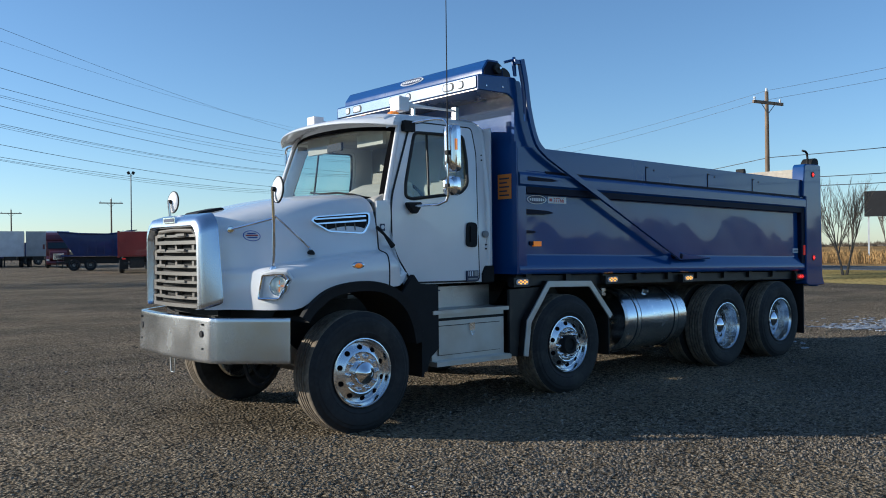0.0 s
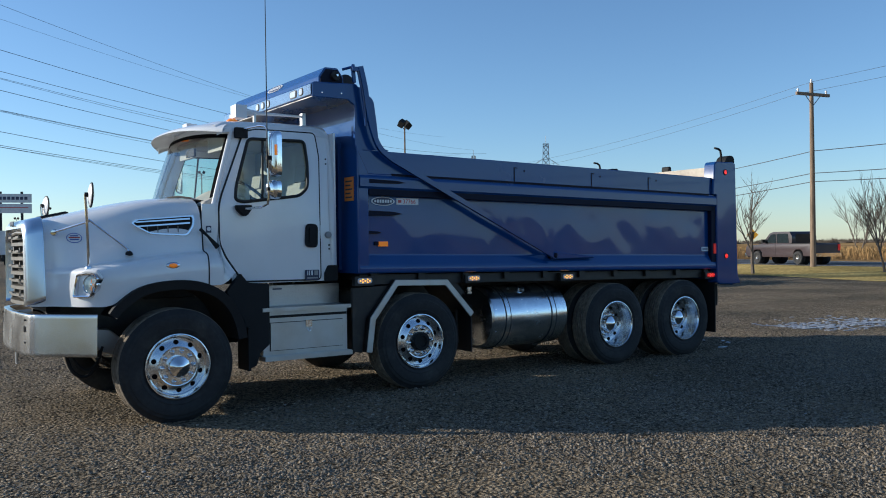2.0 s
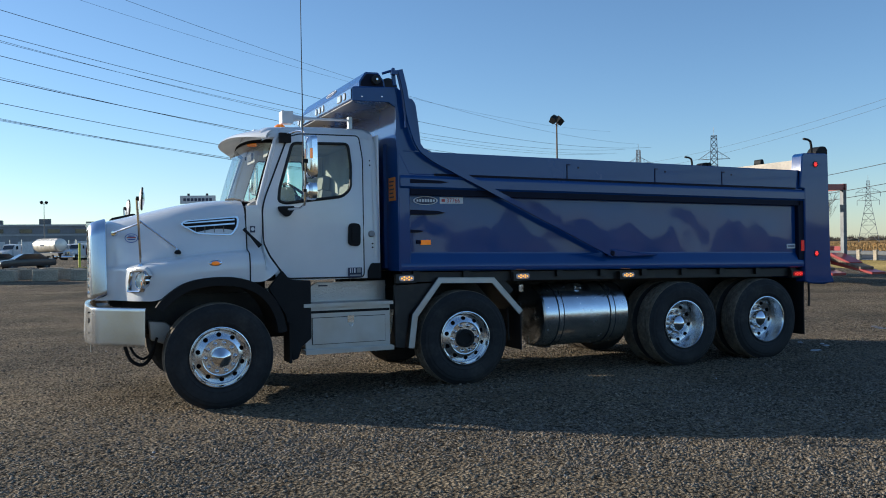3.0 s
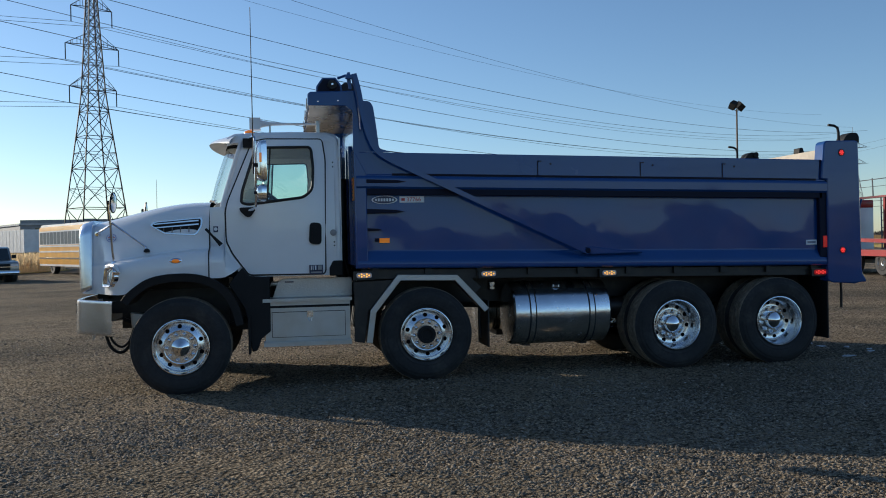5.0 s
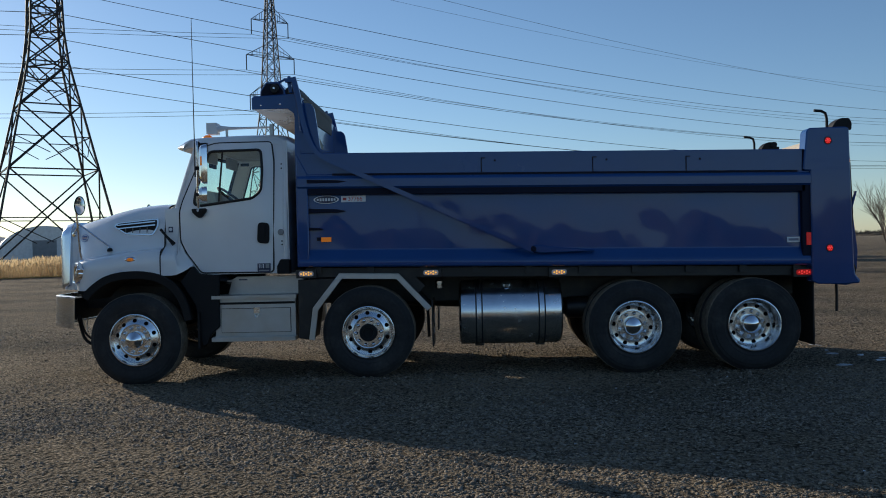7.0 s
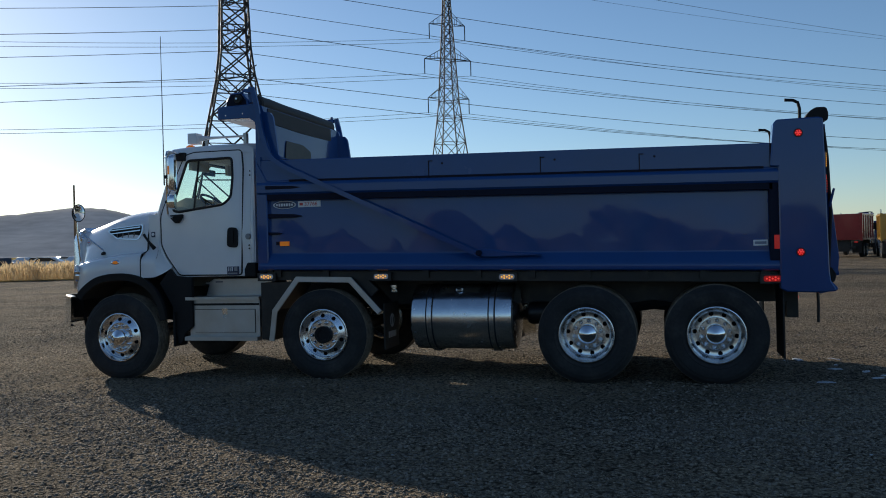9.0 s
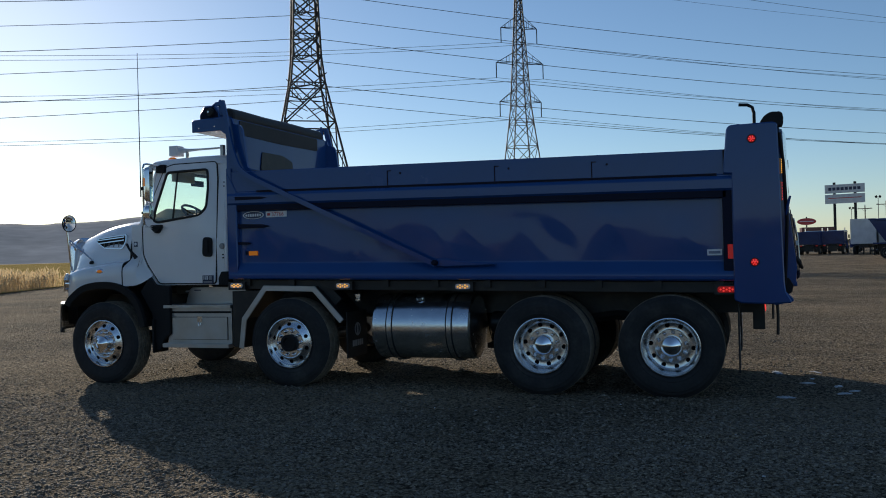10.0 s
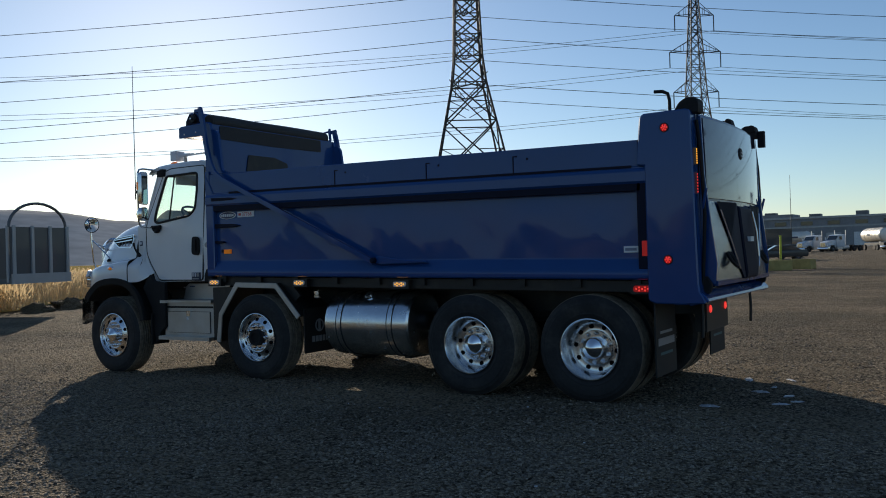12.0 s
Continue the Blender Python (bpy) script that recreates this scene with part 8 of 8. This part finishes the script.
for k in range(4):
    t = thing("flatbed_trailer", "%s low flatbed trailer beyond the reeds" % ("white", "grey")[k % 2], "trailer", "parked flatbeds", at=pose(-54 - 5.5 * k, 73 + 3.2 * k + 4 * (k % 2), 0, 0, 0, 30 + 8 * (k % 3)))
    part("deck", block(-4.5, 4.5, -1.2, 1.2, 0.85, 1.15, 0.03), (P_WHITE, P_GREY)[k % 2], t)
    part("headboard", block(4.3, 4.5, -1.2, 1.2, 1.15, 1.75, 0.03), P_WHITE, t)
    far_wheels(t, (-3.2, -2.0), 1.1, 0.42)
    part("landing_leg", block(2.6, 2.8, -0.5, 0.5, 0.0, 0.86), FRAME_BLACK, t)



for k, (az_, d_) in enumerate(((128.6, 92), (127.7, 104), (126.9, 95), (126.0, 108), (125.2, 98), (124.3, 106), (129.8, 100), (131.2, 96))):
    far_car(pose(*spot((5.8, -9.4), az_, d_), 0, 0, 0, 20 + 37 * (k % 4)), (P_WHITE, P_GREY, P_WHITE, P_BLACK)[k % 4], ("white", "silver", "white", "black")[k % 4] + " car parked beyond the reeds")

# lattice pylons
LINE = Vector((0.82, 0.57)).normalized()
ACROSS = Vector((-LINE.y, LINE.x))


def bar(bm, a, b, w):
    add_tube(bm, [a, b], w, 4, caps=False)


def pylon(x, y, levels, waist_z, base, waist, top_z, top_w, arms, label, w=0.16, hang=2.6, turn=None, mat=None):
    """A lattice tower: tapering legs to the waist, a slim upper body, crossarms with hanging insulators."""
    mat = mat or DARK_STEEL
    ang = math.degrees(math.atan2(ACROSS.y, ACROSS.x)) if turn is None else turn
    t = thing("pylon", label, "pylon", "pylons", at=pose(x, y, 0, 0, 0, ang))

    def half(z):
        if z <= waist_z:
            return (base + (waist - base) * z / waist_z) / 2
        return (waist + (top_w - waist) * (z - waist_z) / (top_z - waist_z)) / 2

    corners = ((-1, -1), (1, -1), (1, 1), (-1, 1))
    zs = [0.0]
    while zs[-1] < top_z - 0.5:
        zs.append(min(top_z, zs[-1] + max(1.6, half(zs[-1]) * 2 * levels)))
    for cx, cy in corners:
        bm = bm_new()
        add_tube(bm, [(cx * half(z), cy * half(z), z) for z in zs], w, 4, caps=False)
        part("leg", bm, mat, t)
    for f in range(4):
        bm = bm_new()
        (ax, ay), (bx, by) = corners[f], corners[(f + 1) % 4]
        for z0, z1 in zip(zs, zs[1:]):
            h0, h1 = half(z0), half(z1)
            A0, B0, A1, B1 = Vector((ax * h0, ay * h0, z0)), Vector((bx * h0, by * h0, z0)), Vector((ax * h1, ay * h1, z1)), Vector((bx * h1, by * h1, z1))
            bar(bm, A0, B1, w * 0.55)
            bar(bm, B0, A1, w * 0.55)
            bar(bm, A1, B1, w * 0.5)
            if h0 > 2.2:
                bar(bm, (A0 + A1) / 2, (A0 + B1) / 2, w * 0.35)
                bar(bm, (B0 + B1) / 2, (B0 + A1) / 2, w * 0.35)
                bar(bm, (A0 + A1) / 2, (A0 + A0 + B1 + B1) / 4 * 0.5 + (A0 + B0) / 4, w * 0.3)
                bar(bm, (B0 + B1) / 2, (B0 + A1) / 4 + (A0 + B0) / 4, w * 0.3)
        part("bracing", bm, mat, t)
    for z, reach in arms:
        for s in (-1, 1):
            bm = bm_new()
            h = half(z)
            tip = Vector((s * reach, 0, z))
            for cy in (-1, 1):
                bar(bm, Vector((s * h, cy * h, z)), tip, w * 0.55)
                bar(bm, Vector((s * h, cy * h, z + 1.9)), tip, w * 0.45)
                for k in (0.35, 0.7):
                    bar(bm, Vector((s * h, cy * h, z)).lerp(tip, k), Vector((s * h, cy * h, z + 1.9)).lerp(tip, k), w * 0.35)
            arm = part("crossarm", bm, mat, t)
            if hang:
                part("insulator", tube([tip, tip - Vector((0, 0, hang))], 0.09, 6), mat, arm)
    part("peak", tube([(0, 0, top_z), (0, 0, top_z + 2.0)], w * 0.6, 4), mat, t)
    return t


PA, PB = Vector((-29.0, 135.8)), Vector((-40.0, 79.2))
ARM_A = ((27.2, 3.8), (33.9, 4.3), (40.0, 3.3))
ARM_B = ((20.4, 4.6), (25.4, 5.2), (30.6, 4.6))
pylon(PA.x, PA.y, 0.95, 26.0, 8.4, 2.8, 46.5, 0.8, ARM_A, "dark steel lattice pylon with three crossarm levels", 0.115, 2.6, 35)
pylon(PB.x, PB.y, 0.80, 22.6, 12.4, 3.3, 38.0, 2.3, ARM_B, "heavy dark steel lattice pylon beside the yard", 0.15, 0.0)
PC, PD, PE = Vector(spot((-1.3, -8.6), 48.9, 214)), Vector(spot((-1.3, -8.6), 40.1, 400)), Vector(spot((-1.3, -8.6), 53.6, 300))
pylon(PC.x, PC.y, 0.9, 17.0, 6.5, 1.8, 26.6, 1.3, ((21.0, 3.6),), "distant lattice pylon with one wide crossarm", 0.08, 0.0, 140, FAR_STEEL)
pylon(PD.x, PD.y, 0.9, 16.0, 8.0, 2.2, 26.0, 1.0, ((17.5, 4.2), (21.0, 4.6)), "distant lattice pylon with two crossarm levels", 0.10, 2.0, 130, FAR_STEEL)
pylon(PE.x, PE.y, 0.9, 21.0, 8.0, 2.0, 33.0, 1.0, ((23.5, 3.8), (28.5, 4.2)), "far lattice pylon behind the yard", 0.10, 0.0, None, FAR_STEEL)


def wire(a, b, sag, r=0.035):
    a, b = Vector(a), Vector(b)
    n = 26
    pts = []
    for k in range(n + 1):
        s = k / n
        p = a.lerp(b, s)
        p.z -= sag * 4 * s * (1 - s)
        pts.append(p)
    return tagged(mesh_object("power_cable", tube(pts, r, 5), WIRE), "thin overhead power cable slung between pylons", "cable", "overhead cables")


TURN_A = Vector((math.cos(radians(35)), math.sin(radians(35))))
for P, arms, hang, far_r, far_l, arm_way in ((PA, ARM_A, 2.6, Vector((215, 305)), PA - LINE * 230, TURN_A), (PB, ARM_B, 0.0, PE, PB - LINE * 230, ACROSS)):
    for z, reach in arms:
        for s in (-1, 1):
            o = ACROSS * s * reach
            zz = z - hang
            a = arm_way * s * reach
            wire((P.x + a.x, P.y + a.y, zz), (far_r.x + o.x, far_r.y + o.y, zz + 3), 6.5)
            wire((P.x + a.x, P.y + a.y, zz), (far_l.x + o.x, far_l.y + o.y, zz - 2), 5.0)
wire((PA.x, PA.y, 48.5), (215, 305, 50), 6.0, 0.025)
wire((PB.x, PB.y, 39.5), (PE.x, PE.y, 35), 6.0, 0.025)

# low cables along the road
for z, x0 in ((10.1, 0.0), (9.4, -1.0), (6.4, 0.1), (5.2, 0.0), (4.75, 0.0)):
    ax, ay = 40.0 + x0 * 0.98, 18.8 - x0 * 0.17
    wire((ax, ay, z), (52 + x0 * 0.47, 66 - x0 * 0.88, z - 0.6), 0.7, 0.008 if z > 7 else 0.020)
    wire((ax, ay, z), (21 + x0 * 0.47, -34 - x0 * 0.88, z), 0.7, 0.008 if z > 7 else 0.020)

# tall dry reeds beside the yard
EDGE = [Vector(p) for p in ((-17.0, 2.0), (-16.8, 9.0), (-20.9, 13.3), (-27, 22), (-33, 34), (-25, 38.5), (-19, 42), (-15.6, 50), (-14.6, 56), (-20, 70), (-27, 84))]
rng = np.random.default_rng(7)
REED = material("dry_reed", (0.72, 0.56, 0.34), 0.9, vary=0.4, grain=0.1)
rn, rl = REED.node_tree.nodes, REED.node_tree.links
glow, half_mix = rn.new("ShaderNodeBsdfTranslucent"), rn.new("ShaderNodeMixShader")
glow.inputs["Color"].default_value = (0.72, 0.55, 0.32, 1)
half_mix.inputs[0].default_value = 0.5
rl.new(rn["Principled BSDF"].outputs[0], half_mix.inputs[1])
rl.new(glow.outputs[0], half_mix.inputs[2])
rl.new(half_mix.outputs[0], rn["Material Output"].inputs["Surface"])


def reed_bed(edge, count, depth, w, head, tall, mat, label, z0=0.0):
    """A bed of dry stems on the left-hand side of an edge."""
    verts, faces = [], []
    lens = [(b - a).length for a, b in zip(edge, edge[1:])]
    for _ in range(count):
        i = int(rng.choice(len(lens), p=np.array(lens) / sum(lens)))
        a, b = edge[i], edge[i + 1]
        d = (b - a).normalized()
        off = abs(rng.normal(0, depth)) * (1 if rng.random() < 0.9 else 1.8)
        p = a.lerp(b, rng.random()) + Vector((-d.y, d.x)) * off
        h = rng.uniform(0.45, 1.15) * tall * (0.7 + 0.5 * float(value_noise(np.array(p.x * 0.5), np.array(p.y * 0.5), 9)))
        ang = rng.uniform(0, math.pi)
        cx, cy = math.cos(ang), math.sin(ang)
        lx, ly = rng.normal(0, 0.20) * h, rng.normal(0, 0.20) * h
        k = len(verts)
        for f, ww in ((0.0, w), (0.72, w * 0.8), (0.74, head), (0.92, head * 0.9), (1.0, 0.01)):
            bend = f * f
            verts += [(p.x + lx * bend - cx * ww, p.y + ly * bend - cy * ww, z0 + h * f), (p.x + lx * bend + cx * ww, p.y + ly * bend + cy * ww, z0 + h * f)]
        faces += [(k + 2 * j, k + 2 * j + 1, k + 2 * j + 3, k + 2 * j + 2) for j in range(4)]
    rm = bpy.data.meshes.new("reeds")
    rm.from_pydata(verts, [], faces)
    rm.materials.append(mat)
    tagged(new("reeds", rm), label, "reeds", kind="stuff")


reed_bed(EDGE, 34000, 3.4, 0.008, 0.026, 1.05, REED, "tall dry straw-coloured reeds and grass")
reed_bed([Vector(p) for p in ((105, 114), (70, 58), (58, 37), (53, 20), (52, -30))], 30000, 12.0, 0.02, 0.022, 0.75, FIELD, "tall tawny grass along the far side of the road", 0.22)

# dark heaps of earth at the meadow's edge
for k, (x, y, s) in enumerate(((-15.2, 8.6, 0.5), (-16.0, 10.2, 0.6), (-17.2, 12.6, 0.45), (-18.4, 14.6, 0.5))):
    bm = bm_new()
    bmesh.ops.create_icosphere(bm, subdivisions=3, radius=s)
    for v in bm.verts:
        v.co *= 0.8 + 0.5 * noise.noise(v.co * 3 + Vector((k * 7, 0, 0)))
        v.co.z = max(-0.02, v.co.z * 0.7)
        v.co += Vector((x, y, 0))
    tagged(mesh_object("dirt_mound", bm, GRAVEL), "low dark mound of bare earth at the meadow", "mound", "dirt mounds")

# distant woods
WOODS = material("far_woods", (0.15, 0.12, 0.09), 0.95, spec=0.0, grain=0.3, grain_scale=0.3, vary=0.4)
verts, faces = [], []
for _ in range(2400):
    az = radians(rng.uniform(8, 112) if _ < 1500 else rng.uniform(195, 360))
    d = rng.uniform(620, 900) if _ < 1500 else rng.uniform(150, 260)
    if radians(84) < az < radians(108):
        d += 100
    cx, cy = d * math.cos(az), d * math.sin(az)
    h, w = rng.uniform(2.2, 5.2) * (1.0 if _ < 1500 else 2.0 * rng.random() + 0.25), rng.uniform(2.5, 6)
    k = len(verts)
    n = 7
    if _ < 1500:
        # a bare crown: tapering stems leaning outwards from a low thicket
        for j in range(30):
            a, lean = rng.uniform(0, 2 * math.pi), rng.uniform(0.1, 0.9)
            r0 = w * rng.uniform(0, 0.6)
            bx, by = cx + r0 * math.cos(a), cy + r0 * math.sin(a)
            hh, tw = h * rng.uniform(0.35, 1.0), rng.uniform(0.16, 0.42)
            m, sa, ca = len(verts), math.sin(az), math.cos(az)
            verts += [(bx + sa * tw, by - ca * tw, 0), (bx - sa * tw, by + ca * tw, 0), (bx + lean * w * 0.5 * math.cos(a), by + lean * w * 0.5 * math.sin(a), hh)]
            faces.append((m, m + 1, m + 2))
        h *= 0.38
        k = len(verts)
    for z, f in ((0, 0.8), (0.35, 1.0), (0.7, 0.75), (0.92, 0.35)):
        for j in range(n):
            a = 2 * math.pi * j / n
            g = f * rng.uniform(0.7, 1.2)
            verts.append((cx + w * g * math.cos(a), cy + w * g * math.sin(a), h * z * rng.uniform(0.92, 1.08)))
    verts.append((cx, cy, h))
    for lv in range(3):
        for j in range(n):
            faces.append((k + lv * n + j, k + lv * n + (j + 1) % n, k + (lv + 1) * n + (j + 1) % n, k + (lv + 1) * n + j))
    for j in range(n):
        faces.append((k + 3 * n + j, k + 3 * n + (j + 1) % n, k + 4 * n))
wm = bpy.data.meshes.new("woods")
wm.from_pydata(verts, [], faces)
wm.materials.append(WOODS)
tagged(new("woods", wm), "far line of bare brown woods", "woods", kind="stuff")

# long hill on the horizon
# distance haze is painted in: the base colour is paler than the slopes
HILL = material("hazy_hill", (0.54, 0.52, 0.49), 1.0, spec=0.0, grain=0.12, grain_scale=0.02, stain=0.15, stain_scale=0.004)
prof = ((108, 0.05), (113, 0.25), (117, 0.5), (120, 1.35), (123, 2.2), (126, 2.9), (128, 2.95), (131, 2.55), (135, 2.35), (139, 2.55), (143, 2.75), (146, 3.3), (149, 3.5), (152, 3.3), (158, 2.9), (170, 2.4), (185, 1.2))
az = np.linspace(108, 185, 220)
el = np.interp(az, [p[0] for p in prof], [p[1] for p in prof]) + 0.05 * (value_noise(az * 1.3, az * 0, 21) - 0.5) + 0.05 * (value_noise(az * 6, az * 0, 22) - 0.5)
rows = []
for f, d in ((0.0, 2100), (0.28, 2350), (0.62, 2650), (0.88, 2850), (1.0, 3000), (0.6, 3500)):
    z = np.tan(np.radians(el)) * 3000 * f * (1 + 0.05 * (value_noise(az * 0.5, az * 0 + d, 23) - 0.5) * (0 < f < 0.95))
    rows.append([(d * math.cos(math.radians(a)), d * math.sin(math.radians(a)), max(0.0, h) - 0.5) for a, h in zip(az, z)])
bm = bm_new()
add_sheet(bm, rows)
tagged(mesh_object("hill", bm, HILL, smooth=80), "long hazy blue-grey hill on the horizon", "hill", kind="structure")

# ---- loose stones on the yard ----
def stones(name, count, region, size, seed, mat):
    g = np.random.default_rng(seed)
    x = g.uniform(region[0], region[1], count)
    y = g.uniform(region[2], region[3], count)
    keep = value_noise(x * 0.9, y * 0.9, 31) + 0.35 * value_noise(x * 4, y * 4, 32) > g.uniform(0.20, 1.0, count)
    inset = np.minimum(np.minimum(x - region[0], region[1] - x), np.minimum(y - region[2], region[3] - y))
    keep &= g.random(count) < inset / 2.6
    x, y = x[keep], y[keep]
    n = len(x)
    s = size[0] + (size[1] - size[0]) * g.random(n) ** 2.4
    base = np.array(((1, 0, 0), (0, 1, 0), (-1, 0, 0), (0, -1, 0), (0.6, 0.6, 0.75), (-0.65, 0.5, 0.8), (-0.1, -0.7, 0.7)), float)
    tri = np.array(((0, 1, 4), (1, 5, 4), (1, 2, 5), (2, 6, 5), (2, 3, 6), (3, 0, 6), (0, 4, 6), (4, 5, 6)))
    v = base[None] * (1 + g.uniform(-0.35, 0.35, (n, 7, 3)))
    a = g.uniform(0, 2 * np.pi, n)
    c, sn = np.cos(a)[:, None], np.sin(a)[:, None]
    vx, vy = v[..., 0] * c - v[..., 1] * sn, (v[..., 0] * sn + v[..., 1] * c) * g.uniform(0.6, 1.0, n)[:, None]
    z0 = ground_height(x, y) - 0.15 * s
    P = np.stack((x[:, None] + vx * s[:, None], y[:, None] + vy * s[:, None], z0[:, None] + v[..., 2] * s[:, None] * g.uniform(0.45, 0.95, n)[:, None]), -1).reshape(-1, 3)
    F = (np.arange(n)[:, None, None] * 7 + tri[None]).reshape(-1, 3)
    me = bpy.data.meshes.new(name)
    me.vertices.add(len(P))
    me.vertices.foreach_set("co", P.ravel())
    me.loops.add(F.size)
    me.loops.foreach_set("vertex_index", F.ravel())
    me.polygons.add(len(F))
    me.polygons.foreach_set("loop_start", np.arange(0, F.size, 3))
    me.update()
    me.validate()
    me.materials.append(mat)
    return tagged(new(name, me), "loose crushed stone and pebbles on the yard", "gravel", kind="stuff")


STONE = material("crushed_stone", (0.184, 0.153, 0.117), 0.85, spec=0.22, vary=0.65, grain=0.15, grain_scale=60)
PALE = material("pale_pebble", (0.42, 0.41, 0.40), 0.8, vary=0.3)
stones("gravel_stones", 400000, (-6.5, 12, -7.8, 0.5), (0.0045, 0.019), 41, STONE)
stones("gravel_stones", 40000, (-10, 16, -1, 9), (0.008, 0.024), 42, STONE)
stones("pale_pebbles", 900, (-8, 15, -9, 8), (0.005, 0.016), 43, PALE)
